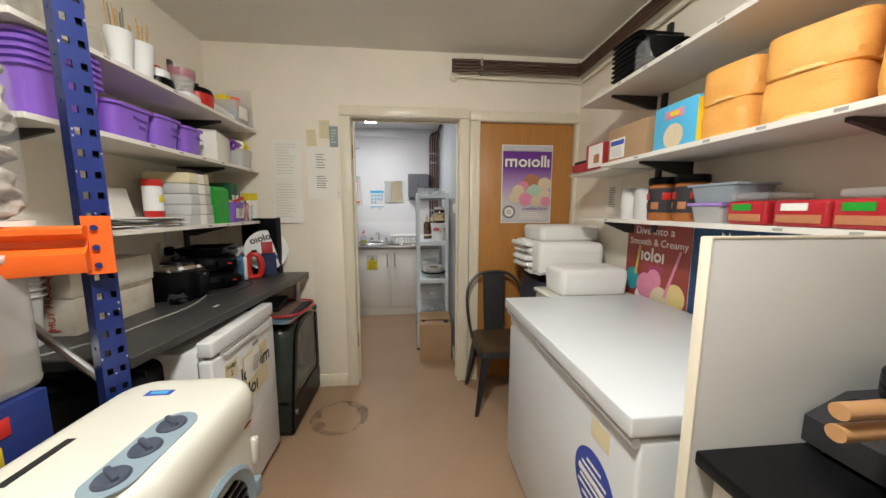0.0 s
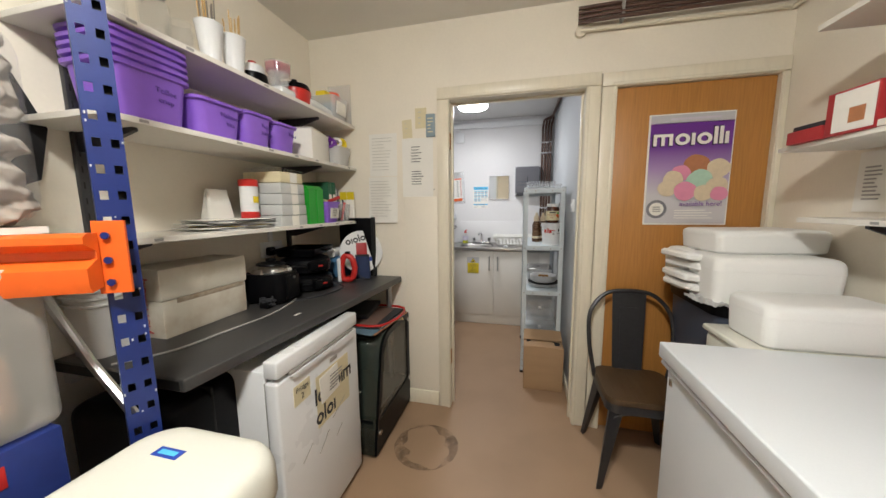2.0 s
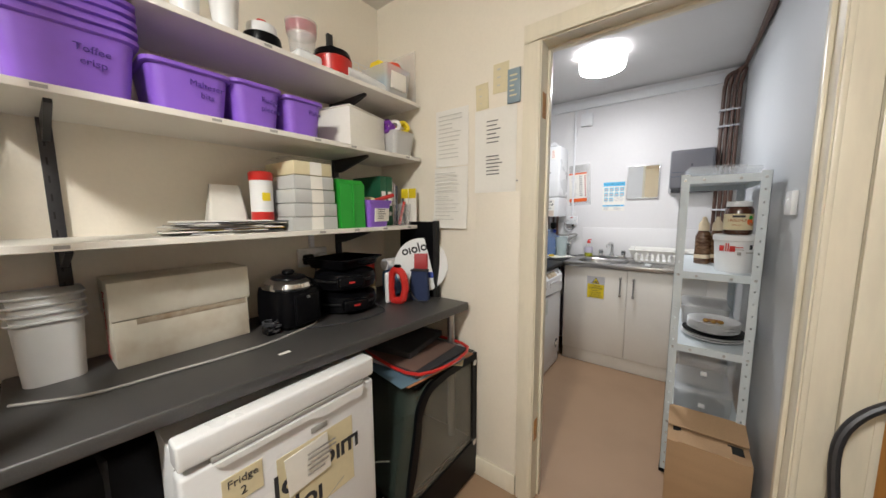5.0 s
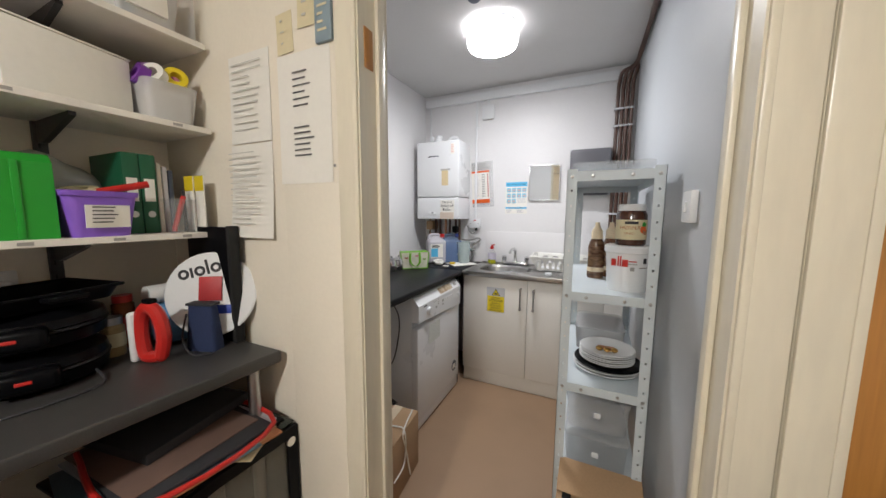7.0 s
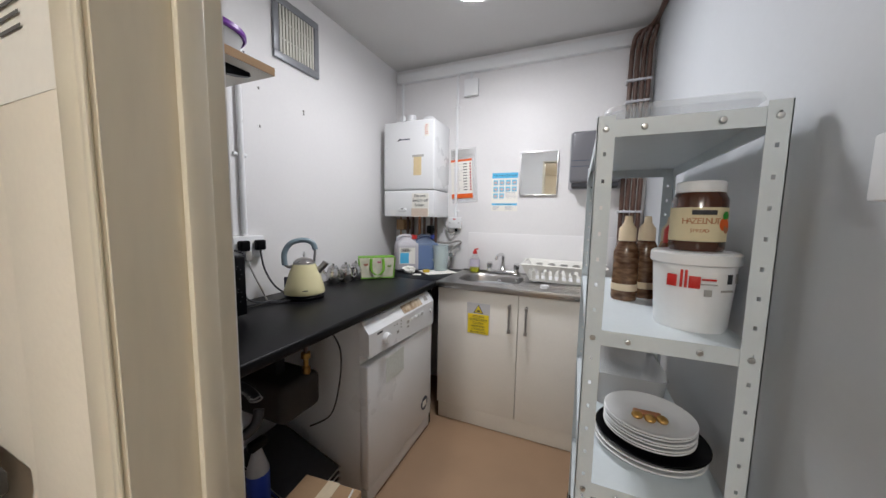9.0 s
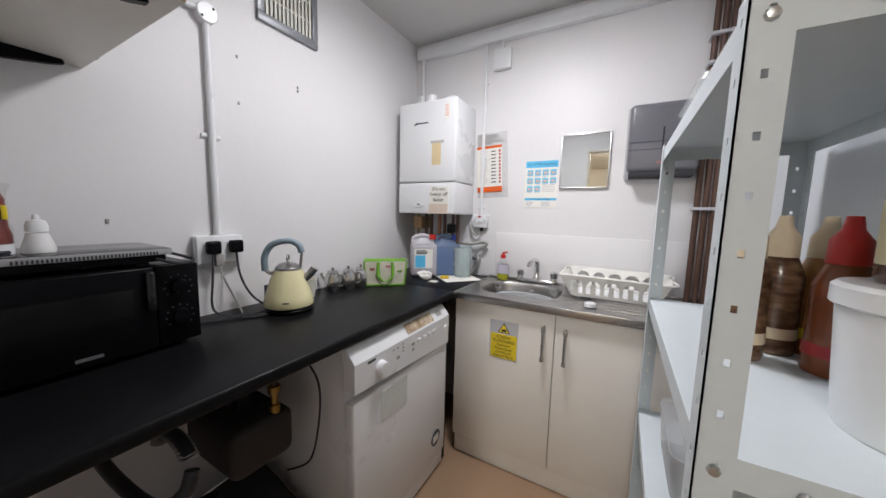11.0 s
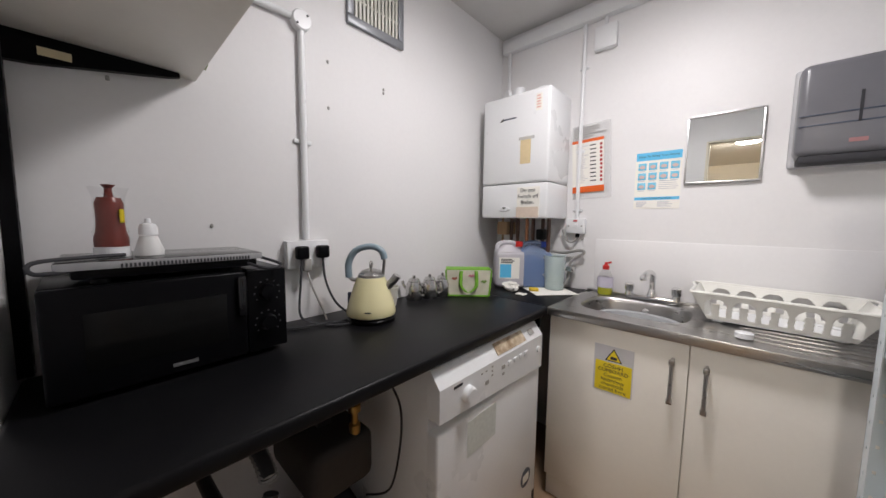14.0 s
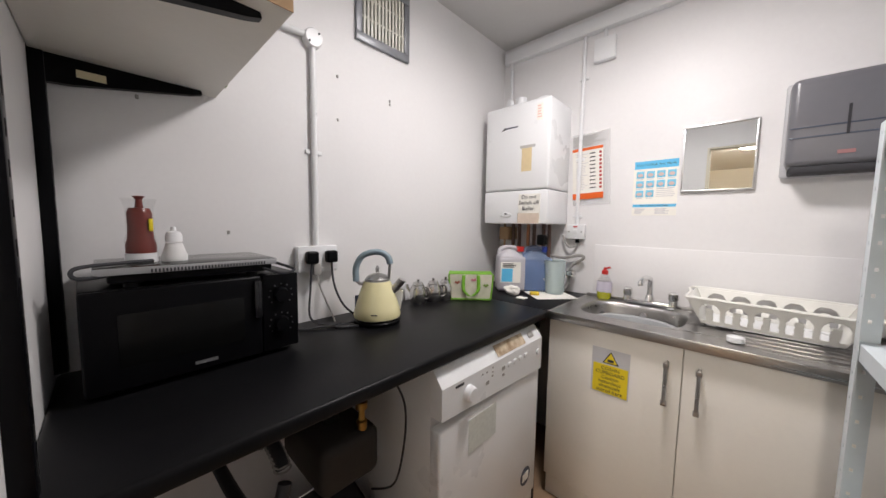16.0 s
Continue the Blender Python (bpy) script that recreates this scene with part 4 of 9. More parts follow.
def purple_tub(x, y, z, w, d, h, rz, text=(), n=1, pitch=0.022):
    t = None
    for k in range(n):
        t = thing("purple_tub", "purple plastic ice cream tub" + (" marked in pen" if text and k == 0 else " nested in a stack" if n > 1 else " on the shelf"), "tub", x, y, z + k * pitch, rz, "purple tubs")
        bm = B()
        frustum(bm, 0, 0, 0.0, h - 0.012, w * 0.84, d * 0.84, w * 0.96, d * 0.96, 0.035, 5, cap=False)
        part("body", bm, PURPLE, t)
        bm = B()
        frustum(bm, 0, 0, h - 0.014, h - 0.010, w * 0.95, d * 0.95, w * 1.05, d * 1.05, 0.035, 5, cap=False)
        frustum(bm, 0, 0, h - 0.010, h, w * 1.05, d * 1.05, w * 1.06, d * 1.06, 0.035, 5, cap=False)
        frustum(bm, 0, 0, h - 0.003, h - 0.001, w * 1.03, d * 1.03, w * 0.97, d * 0.97, 0.035, 5, cap=False)
        part("rim", bm, PURPLE, t)
        if text and k == 0:
            for i, s in enumerate(text):
                words("pen_writing", s, 0.024, mat("violet_pen", (0.06, 0.02, 0.25), 0.6), t, pose(w * 0.455 + 0.006 - i * 0.0028, 0.035, h * 0.66 - i * 0.028, 84, 4, 90))
    return t


purple_tub(-1.048, 2.243, Z2, 0.185, 0.235, 0.155, 0, ("Toffee", "crisp"), 5)
purple_tub(-1.055, 2.468, Z2, 0.21, 0.200, 0.130, 0, ("Malteser", "bits"))
purple_tub(-1.045, 2.645, Z2, 0.20, 0.155, 0.135, 0, ("Fudge", "pieces"))
purple_tub(-1.045, 2.805, Z2, 0.20, 0.15, 0.130, 0, ("Flake",))
wb = thing("white_box", "plain white cardboard box on the shelf", "box", -1.11, 3.115, Z2, 14)
part("carton", box(B(), -0.11, -0.14, 0, 0.12, 0.12, 0.165, 0.004), PAPER, wb)
part("lid_flap", box(B(), -0.112, -0.142, 0.166, 0.122, 0.122, 0.171, 0.002), PAPER, wb)
ct = thing("clear_tub", "clear plastic tub full of colourful ribbon rolls", "tub", -1.055, 3.338, Z2)
bm = B()
frustum(bm, 0, 0, 0, 0.12, 0.17, 0.12, 0.20, 0.145, 0.02, 4, cap=False)
part("tub", bm, FROST, ct)
for k, (rx_, ry_, mt) in enumerate(((0.04, -0.045, VIOLET), (0.05, -0.02, PAPER), (0.045, 0.03, YELLOW), (-0.02, 0.03, PINK), (-0.02, -0.03, VIOLET))):
    bm = B()
    lathe(bm, [(0.016, 0), (0.032, 0), (0.032, 0.028), (0.016, 0.028), (0.016, 0)], 18)
    part("ribbon_roll", bm, mt, ct).matrix_basis = pose(rx_, ry_, 0.13 + 0.008 * k, 70, 20 * k, 30 * k)
part("filling", box(B(), -0.08, -0.055, 0.004, 0.08, 0.055, 0.105, 0.01), PAPER, ct)

# lowest shelf
rnd = random.Random(11)
for k in range(14):
    pz = Z1 + k * 0.0030
    pa = thing("paper_bundle", "loose stack of papers and leaflets on the shelf", "paper", -1.075 + rnd.uniform(-0.02, 0.02), 2.57 + rnd.uniform(-0.06, 0.06), pz, rnd.uniform(-24, 24), "papers on the shelf")
    part("leaflet", box(B(), -0.09, -0.14, 0, 0.095, 0.14, 0.0027, 0.0008, 1), (PAPER, SILVER, SLATE, PAPER, YELLOW, LILAC, PAPER, SILVER, PAPER, CORD, PAPER, SILVER, INK, PAPER)[k], pa)
bagp = thing("plastic_bag", "clear plastic bag of white paper on the shelf", "bag", -1.17, 2.60, Z1)
bm = B()
frustum(bm, 0, 0, 0, 0.17, 0.07, 0.14, 0.02, 0.10, 0.012, 4)
part("bag", bm, PAPER, bagp)
rt = thing("drinking_tub", "white tub with red lid and label", "tub", -1.085, 2.690, Z1 + 0.041)
part("body", lathe(B(), [(0, 0), (0.036, 0), (0.038, 0.02), (0.038, 0.15), (0, 0.15)], 22), WHITEPL, rt)
part("lid", lathe(B(), [(0.040, 0.145), (0.041, 0.148), (0.041, 0.172), (0.036, 0.177), (0, 0.177)], 22), REDPL, rt)
part("red_base", lathe(B(), [(0.0385, 0.0), (0.0387, 0.03)], 22), REDPL, rt)
part("label_spot", box(B(), 0.034, -0.014, 0.07, 0.0395, 0.014, 0.10, 0.002), YELLOW, rt)
for k in range(5):
    bx = thing("card_box", "grey white cardboard box in a stack" if k < 4 else "pale yellow lidded card box on the stack", "box", -1.065, 2.832 + 0.003 * (k % 2), Z1 + k * 0.052, 1.5 * (k % 3), "stacked card boxes")
    part("box", box(B(), -0.105, -0.095 + 0.003 * k, 0, 0.105, 0.096 - 0.005 * k, 0.050, 0.003), mat("pale_grey_card", (0.55, 0.56, 0.55), 0.7, grain=0.03, stain=0.1, bump=0.06) if k < 4 else CREAMPAPER, bx)
    part("tape", box(B(), 0.1045, -0.02, 0.001, 0.1062, 0.03, 0.0495), PAPER, bx)
cv = thing("cling_wrap", "crumpled clear film over the card boxes", "film", -1.06, 2.832, Z1 + 0.261)
bm = B()
bmesh.ops.create_grid(bm, x_segments=14, y_segments=14, size=0.095)
for v in bm.verts:
    v.co.z = 0.008 + 0.016 * abs(noise.noise(v.co * 22)) 
part("film", bm, CLEAR, cv)
gb = thing("green_box", "bright green plastic magazine box", "box", -1.02, 2.998, Z1)
bm = B()
prism(bm, [(-0.055, 0), (0.07, 0), (0.07, 0.185), (0.05, 0.205), (-0.03, 0.21), (-0.055, 0.20)], 0.125, lambda u, v, w: Vector((u, w - 0.06, v)))
part("body", bm, GREENPL, gb)
part("spine", box(B(), 0.068, 0.0, 0.002, 0.074, 0.012, 0.186, 0.002), GREENPL, gb)
pt = thing("purple_tub", "small purple tub with white label full of tape and pens", "tub", -1.01, 3.14, Z1, 4, "purple tubs")
bm = B()
frustum(bm, 0, 0, 0.0, 0.115, 0.12, 0.12, 0.15, 0.15, 0.02, 4, cap=False)
frustum(bm, 0, 0, 0.108, 0.122, 0.155, 0.155, 0.16, 0.16, 0.02, 4, cap=False)
part("body", bm, PURPLE, pt)
lb = part("label", box(B(), 0.0675, -0.04, 0.03, 0.0715, 0.05, 0.09), PAPER, pt, "white printed label")
lb.matrix_basis = pose(0, 0, 0, 0, 4)
part("label_print", bars(B(), 0, 0, 0.07, 0.05, 5, 0.003, 0, seed=4), INK, pt).matrix_basis = pose(0.079, -0.03, 0.035, 8, 0, 90)
bm = B()
lathe(bm, [(0.022, 0), (0.042, 0), (0.042, 0.022), (0.022, 0.022), (0.022, 0)], 22)
part("tape_roll", bm, CREAMPAPER, pt, "roll of masking tape").matrix_basis = pose(0.0, -0.02, 0.108, 12, 10)
part("marker", tube(B(), [(0.03, 0.0, 0.12), (0.05, 0.11, 0.15)], 0.010, 10), REDPL, pt, "red marker pen")
part("filling", box(B(), -0.055, -0.055, 0.06, 0.055, 0.055, 0.105, 0.02), INK, pt)
for k in range(2):
    fb = thing("box_file", "dark green lever arch file with white label", "file", -1.13, 3.235 + k * 0.042, Z1, 0, "green files")
    part("cover", box(B(), -0.10, -0.020, 0, 0.115, 0.020, 0.245, 0.003), DKGREEN, fb)
    part("spine_label", box(B(), 0.1146, -0.013, 0.10, 0.1162, 0.013, 0.17), PAPER, fb)
    part("finger_hole", lathe(B(), [(0, 0), (0.010, 0), (0.010, 0.001), (0, 0.001)], 14), TIN, fb).matrix_basis = pose(0.1155, 0, 0.06, 0, 90)
for k in range(3):
    bk = thing("brochure", "thin grey brochure standing on the shelf", "book", -1.13, 3.31 + k * 0.016, Z1, 0, "brochures")
    part("booklet", box(B(), -0.10, -0.006, 0, 0.10, 0.006, 0.225 - 0.01 * k, 0.001), (PAPER, SILVER, SLATE)[k], bk)
pz_ = thing("plastic_bag", "clumped clear carrier bag with blue print behind the files", "bag", -1.16, 3.10, Z1)
bm = B()
bmesh.ops.create_icosphere(bm, subdivisions=3, radius=0.1)
for v in bm.verts:
    v.co = Vector((v.co.x * 0.55, v.co.y * 1.05, v.co.z * 1.15 + 0.115)) * (1 + 0.18 * noise.noise(v.co * 14))
    v.co.z = max(v.co.z, 0.001)
part("bag", bm, FROST, pz_)
part("print", box(B(), 0.05, -0.05, 0.17, 0.062, -0.01, 0.20, 0.004), BLUEPRT, pz_)
pg = thing("pen_pot", "clear plastic pot with red scissors and pens", "pot", -1.0, 3.345, Z1)
bm = B()
frustum(bm, 0, 0, 0, 0.11, 0.06, 0.06, 0.075, 0.075, 0.01, 3, cap=False)
part("pot", bm, CLEAR, pg)
part("scissors", tube(B(), [(0.0, -0.02, 0.004), (0.01, 0.01, 0.12)], 0.008, 8), REDPL, pg)
part("pen", tube(B(), [(0.01, 0.01, 0.004), (-0.01, 0.02, 0.14)], 0.005, 8), INK, pg)
lf = thing("leaflet_holder", "yellow topped envelopes leaning at the shelf end", "envelope", -0.99, 3.385, Z1)
for k in range(2):
    part("envelope", box(B(), -0.05 + 0.05 * k, 0.0 + 0.006 * k, 0, 0.0 + 0.05 * k, 0.004 + 0.006 * k, 0.19, 0.001), PAPER, lf)
    part("header", box(B(), -0.05 + 0.05 * k, -0.0012 + 0.006 * k, 0.14, 0.0 + 0.05 * k, -0.0003 + 0.006 * k, 0.19), YELLOW, lf)

# top shelf
for k, (y, lab) in enumerate(((2.13, "clear glass storage jar"), (2.20, "clear glass storage jar"), (2.30, "clip top glass jar with wire bail"), (2.40, "clear glass tumbler on the shelf"))):
    gj = thing("glass_jar", lab, "jar", -1.0 - 0.03 * (k % 2), y, Z3, 0, "glass jars")
    h = (0.15, 0.13, 0.14, 0.11)[k]
    part("glass", lathe(B(), [(0, 0), (0.036, 0), (0.040, 0.01), (0.042, h * 0.75), (0.034, h * 0.88), (0.036, h), (0.031, h), (0.030, h * 0.9), (0.036, h * 0.74), (0.034, 0.012), (0, 0.01)], 22), GLASS, gj)
    if k == 2:
        part("lid", lathe(B(), [(0.037, h), (0.036, h + 0.012), (0.0, h + 0.018)], 20), TIN, gj)
        part("wire_bail", tube(B(), smooth_line([(0.04, 0, h - 0.03), (0.06, 0, h - 0.02), (0.05, 0, h + 0.012), (0, 0, h + 0.025), (-0.045, 0, h - 0.02)], 5), 0.0018, 6), STEEL, gj)
for k, (y, n, mt) in enumerate(((2.475, 14, STEEL), (2.575, 10, mat("bamboo", (0.55, 0.36, 0.15), 0.6)))):
    cp = thing("paper_cup", "tall white paper cup full of " + ("metal straws" if k == 0 else "wooden sticks"), "cup", -0.985, y, Z3, 0, "cups of sticks")
    part("cup", lathe(B(), [(0, 0), (0.030, 0), (0.044, 0.135), (0.046, 0.138), (0.044, 0.140), (0.041, 0.137), (0.028, 0.006), (0, 0.006)], 26), WHITEPL, cp)
    rr_ = random.Random(k)
    for j in range(n):
        a, r = rr_.uniform(0, 6.28), rr_.uniform(0.0, 0.022)
        x0, y0 = r * math.cos(a), r * math.sin(a)
        part("stick", tube(B(), [(x0, y0, 0.008), (x0 * 1.5, y0 * 1.5, 0.21 + rr_.uniform(-0.02, 0.03))], 0.0024, 5), mt if j % 3 else mat("bamboo", (0.55, 0.36, 0.15), 0.6), cp)
hb = thing("jar_set", "black round tin with white domed lid and red knob", "tin", -1.02, 2.70, Z3)
part("tin", lathe(B(), [(0, 0), (0.055, 0), (0.062, 0.02), (0.058, 0.05), (0, 0.052)], 26), BLACKPL, hb)
part("lid", lathe(B(), [(0.05, 0.052), (0.046, 0.085), (0.02, 0.097), (0, 0.098)], 26), WHITEPL, hb)
part("knob", lathe(B(), [(0.014, 0.097), (0.016, 0.106), (0, 0.112)], 14), REDPL, hb)
bj = thing("blender_jug", "pink tinted clear plastic jug on a white base", "jug", -1.0, 2.835, Z3)
part("base", box(B(), -0.055, -0.05, 0, 0.055, 0.05, 0.035, 0.012, 3), WHITEPL, bj)
part("jug", lathe(B(), [(0, 0.036), (0.042, 0.036), (0.054, 0.145), (0.057, 0.15), (0.052, 0.147), (0.04, 0.042), (0, 0.042)], 26), CLEAR, bj)
part("band", lathe(B(), [(0.0525, 0.105), (0.0555, 0.142)], 26), PINKCL, bj, "pink tinted rim")
rc = thing("rice_cooker", "red and black small round cooker with lid", "cooker", -1.03, 2.985, Z3)
part("body", lathe(B(), [(0, 0), (0.062, 0), (0.075, 0.015), (0.08, 0.075), (0.07, 0.082), (0, 0.082)], 28), REDPL, rc)
part("lid", lathe(B(), [(0.078, 0.082), (0.07, 0.105), (0.03, 0.118), (0.012, 0.12), (0.014, 0.135), (0, 0.138)], 28), BLACKPL, rc)
part("base_ring", lathe(B(), [(0.058, 0), (0.066, 0.004), (0.068, 0.016)], 28), BLACKPL, rc)
fi = thing("hand_iron", "white handheld steamer lying with black cord", "steamer", -0.99, 3.115, Z3, 10)
bm = B()
tube(bm, smooth_line([(0, -0.11, 0.028), (0.01, -0.04, 0.03), (0.02, 0.04, 0.026), (0.03, 0.11, 0.02)], 5), 0.022, 12)
part("body", bm, WHITEPL, fi)
part("cord", tube(B(), smooth_line([(0.02, 0.10, 0.02), (0.055, 0.13, 0.05), (0.05, 0.16, 0.075), (0.0, 0.16, 0.06), (-0.02, 0.12, 0.02)], 6), 0.004, 6), INK, fi)
ts = thing("clear_tub", "clear tub of craft bits with bright lids inside", "tub", -1.03, 3.285, Z3)
bm = B()
frustum(bm, 0, 0, 0, 0.13, 0.16, 0.14, 0.19, 0.17, 0.02, 4, cap=False)
part("tub", bm, FROST, ts)
part("label", box(B(), 0.083, -0.05, 0.03, 0.094, 0.045, 0.105, 0.001), PAPER, ts, "white printed label")
part("red_cap", lathe(B(), [(0, 0.175), (0.035, 0.17), (0.04, 0.15), (0.038, 0.10), (0, 0.10)], 20, (0.02, 0.03, 0)), mat("coral_plastic", (0.75, 0.10, 0.05), 0.4), ts)
part("yellow_cap", box(B(), -0.04, -0.07, 0.10, 0.03, -0.01, 0.165, 0.012), YELLOW, ts)
part("blue_cup", box(B(), 0.0, -0.06, 0.01, 0.06, -0.02, 0.10, 0.012), LTBLUE, ts)
wm = thing("wire_basket", "white wire mesh panel behind the tub", "basket", -1.16, 3.25, Z3)
bm = B()
for k in range(9):
    tube(bm, [(0, -0.13 + 0.035 * k, 0), (0, -0.13 + 0.035 * k, 0.19)], 0.0016, 5)
    tube(bm, [(0, -0.13, 0.012 + 0.022 * k), (0, 0.15, 0.012 + 0.022 * k)], 0.0016, 5)
part("mesh", bm, WHITEPL, wm)
cl = thing("acrylic_stand", "clear acrylic sheet standing at the shelf end", "sheet", -1.10, 3.40, Z3)
part("sheet", box(B(), 0, 0, 0, 0.16, 0.004, 0.25, 0.001), CLEAR, cl)

# ---- chest freezer ----
fz = thing("chest_freezer", "long white chest freezer with blue round sticker", "freezer", 0.61, 1.665, 0)
bm = B()
box(bm, 0.028, 0.004, 0.03, 0.745, 0.966, 0.835, 0.012, 3)
part("body", bm, FREEZERWH, fz)
bm = B()
box(bm, 0.0, 0, 0.848, 0.75, 0.972, 0.90, 0.006, 3)
part("lid", bm, FREEZERWH, fz)
part("gasket", box(B(), 0.016, 0.012, 0.834, 0.74, 0.96, 0.849), CORD, fz)
part("chrome_trim", tube(B(), [(0.020, 0.006, 0.831), (0.020, 0.964, 0.831)], 0.0125, 10), SILVER, fz, "silver trim line")
part("lock", box(B(), 0.022, 0.915, 0.765, 0.029, 0.935, 0.79, 0.002), CHROME, fz)
part("plinth", box(B(), 0.06, 0.03, 0, 0.73, 0.94, 0.03), DARK, fz)
bm = B()
lathe(bm, [(0, 0), (0.098, 0), (0.098, 0.0012), (0, 0.0012)], 44)
st = part("sticker", bm, BLUEPRT, fz, "round blue sticker with white writing")
st.matrix_basis = pose(0.0275, 0.165, 0.575, 0, -90)
bm = B()
for k, (w_, o_) in enumerate(((0.07, 0.0), (0.12, 0.0), (0.15, -0.004), (0.13, 0.0), (0.15, 0.0), (0.10, 0.004))):
    box(bm, -0.001, -w_ / 2, 0.055 - 0.023 * k - (0.010 if k == 2 else 0.004), 0.0, w_ / 2, 0.055 - 0.023 * k + (0.006 if k == 2 else 0.004))
part("sticker_print", bm, PAPER, fz).matrix_basis = pose(0.0262, 0.165, 0.575)
part("tape_residue", box(B(), 0.0268, 0.105, 0.715, 0.0283, 0.19, 0.775), CREAMPAPER, fz, "yellowed tape residue")

# ---- partition, counter and waffle maker ----
pn = thing("partition_panel", "upright white melamine partition with cream edging", "panel", 0.69, 1.60, 0)
part("board", box(B(), 0.004, 0, 0, EX - 0.69, 0.022, 1.303, 0.001), BOARDGREY, pn)
part("edging", box(B(), 0.0, -0.001, 0, 0.004, 0.023, 1.305, 0.001), GLOSS, pn, "cream edge strip")
part("top_edging", box(B(), 0.004, -0.001, 1.303, EX - 0.69, 0.023, 1.306), GLOSS, pn)
ctp = thing("counter", "black topped counter in front of the partition", "counter", 0.70, 0.35, 0)
part("top", box(B(), 0.0, 0, 0.84, 0.685, 1.248, 0.872, 0.006), BLACKTOP, ctp)
part("cabinet", box(B(), 0.03, 0.02, 0.0, 0.68, 1.23, 0.84, 0.003), MELA, ctp)


def waffle():
    w = thing("waffle_maker", "steel waffle iron with two beech handles", "waffle maker", 1.08, 1.45, 0.872, 0)
    bm = B()
    prism(bm, [(-0.15, 0), (0.16, 0), (0.16, 0.10), (-0.06, 0.10), (-0.15, 0.055)], 0.28, lambda u, v, q: Vector((u, q - 0.14, v + 0.014)))
    part("base", bm, DKGREY, w)
    bm = B()
    lathe(bm, [(0, 0.116), (0.125, 0.116), (0.13, 0.135), (0.13, 0.15), (0, 0.15)], 30, (0.03, 0, 0))
    part("lower_plate", bm, BLACKPL, w)
    bm = B()
    lathe(bm, [(0, 0.153), (0.13, 0.153), (0.13, 0.175), (0.11, 0.19), (0, 0.192)], 30, (0.03, 0, 0))
    part("upper_plate", bm, BLACKPL, w)
    for z in (0.142, 0.178):
        h = part("handle", tube(B(), smooth_line([(-0.30, 0, z), (-0.285, 0, z), (-0.22, 0, z), (-0.15, 0, z), (-0.12, 0, z)], 4), 0.0135, 16), WOODH, w, "turned beech handle")
        part("ferrule", tube(B(), [(-0.125, 0, z), (-0.095, 0, z)], 0.010, 12), CHROME, h)
    for y, mt, nm in ((-0.045, REDPL, "red rocker switch"), (-0.085, GREENPL, "green lamp")):
        o = part("switch", box(B(), -0.014, -0.013, -0.004, 0.014, 0.013, 0.006, 0.002), mt, w, nm)
        o.matrix_basis = pose(-0.112 if mt is REDPL else -0.095, y + 0.03, 0.092 if mt is REDPL else 0.10, 0, -27)
    part("dial", lathe(B(), [(0, 0), (0.03, 0), (0.026, 0.02), (0, 0.022)], 20), BLACKPL, w).matrix_basis = pose(-0.10, 0.085, 0.095, 0, -27)
    for x in (-0.12, 0.13):
        for y in (-0.11, 0.11):
            part("foot", lathe(B(), [(0, 0), (0.013, 0), (0.013, 0.015), (0, 0.015)], 12, (x, y, 0)), BLACKPL, w)
    return w


waffle()

# ---- polystyrene boxes on a chair and the freezer's end ----
ck = thing("dark_bin", "dark grey plastic bin with black rim behind the freezer", "bin", 1.15, 3.17, 0)
bm = B()
frustum(bm, 0, 0, 0, 0.92, 0.38, 0.40, 0.42, 0.44, 0.05, 5)
part("body", bm, SLATE, ck)
bm = B()
frustum(bm, 0, 0, 0.90, 0.95, 0.44, 0.46, 0.45, 0.47, 0.06, 6)
part("rim", bm, BLACKPL, ck)
bn = thing("cream_bin", "cream plastic crate beside the freezer", "crate", 1.12, 2.80, 0)
part("crate", box(B(), -0.24, -0.13, 0, 0.24, 0.11, 0.86, 0.02, 3), CREAMPL, bn)
part("rim", box(B(), -0.25, -0.14, 0.86, 0.25, 0.12, 0.885, 0.01, 3), CREAMPL, bn)


def styro(x, y, z, w, d, h, rz, rx=0.0, ry=0.0, lab="white polystyrene cold box"):
    """A moulded foam box with soft edges, its lid seated flush with a fine seam."""
    s = thing("polystyrene_box", lab, "cold box", x, y, z, rz, "polystyrene boxes", rx, ry)
    part("box", loft(B(), 0, 0, w, d, 0.035, [(0, 0.016), (0.010, 0.006), (h * 0.70, 0.0005), (h * 0.71, 0.001)], 5), STYRO, s)
    part("lid", loft(B(), 0, 0, w, d, 0.035, [(h * 0.7105, 0.0012), (h * 0.718, 0.0), (h * 0.86, 0.002), (h * 0.94, 0.008), (h * 0.985, 0.018), (h, 0.034)], 5), STYRO, s)
    return s


styro(1.120, 2.775, 0.886, 0.395, 0.225, 0.150, 1, lab="white polystyrene box with lid on the crate")
styro(1.125, 3.060, 0.951, 0.420, 0.270, 0.200, -3, lab="white polystyrene box with lid on the bin")
styro(1.125, 3.300, 0.951, 0.460, 0.190, 0.200, 2, lab="large white polystyrene box with rounded lid")
styro(1.155, 3.190, 1.152, 0.420, 0.300, 0.100, 4, lab="white polystyrene box lying on the other boxes")

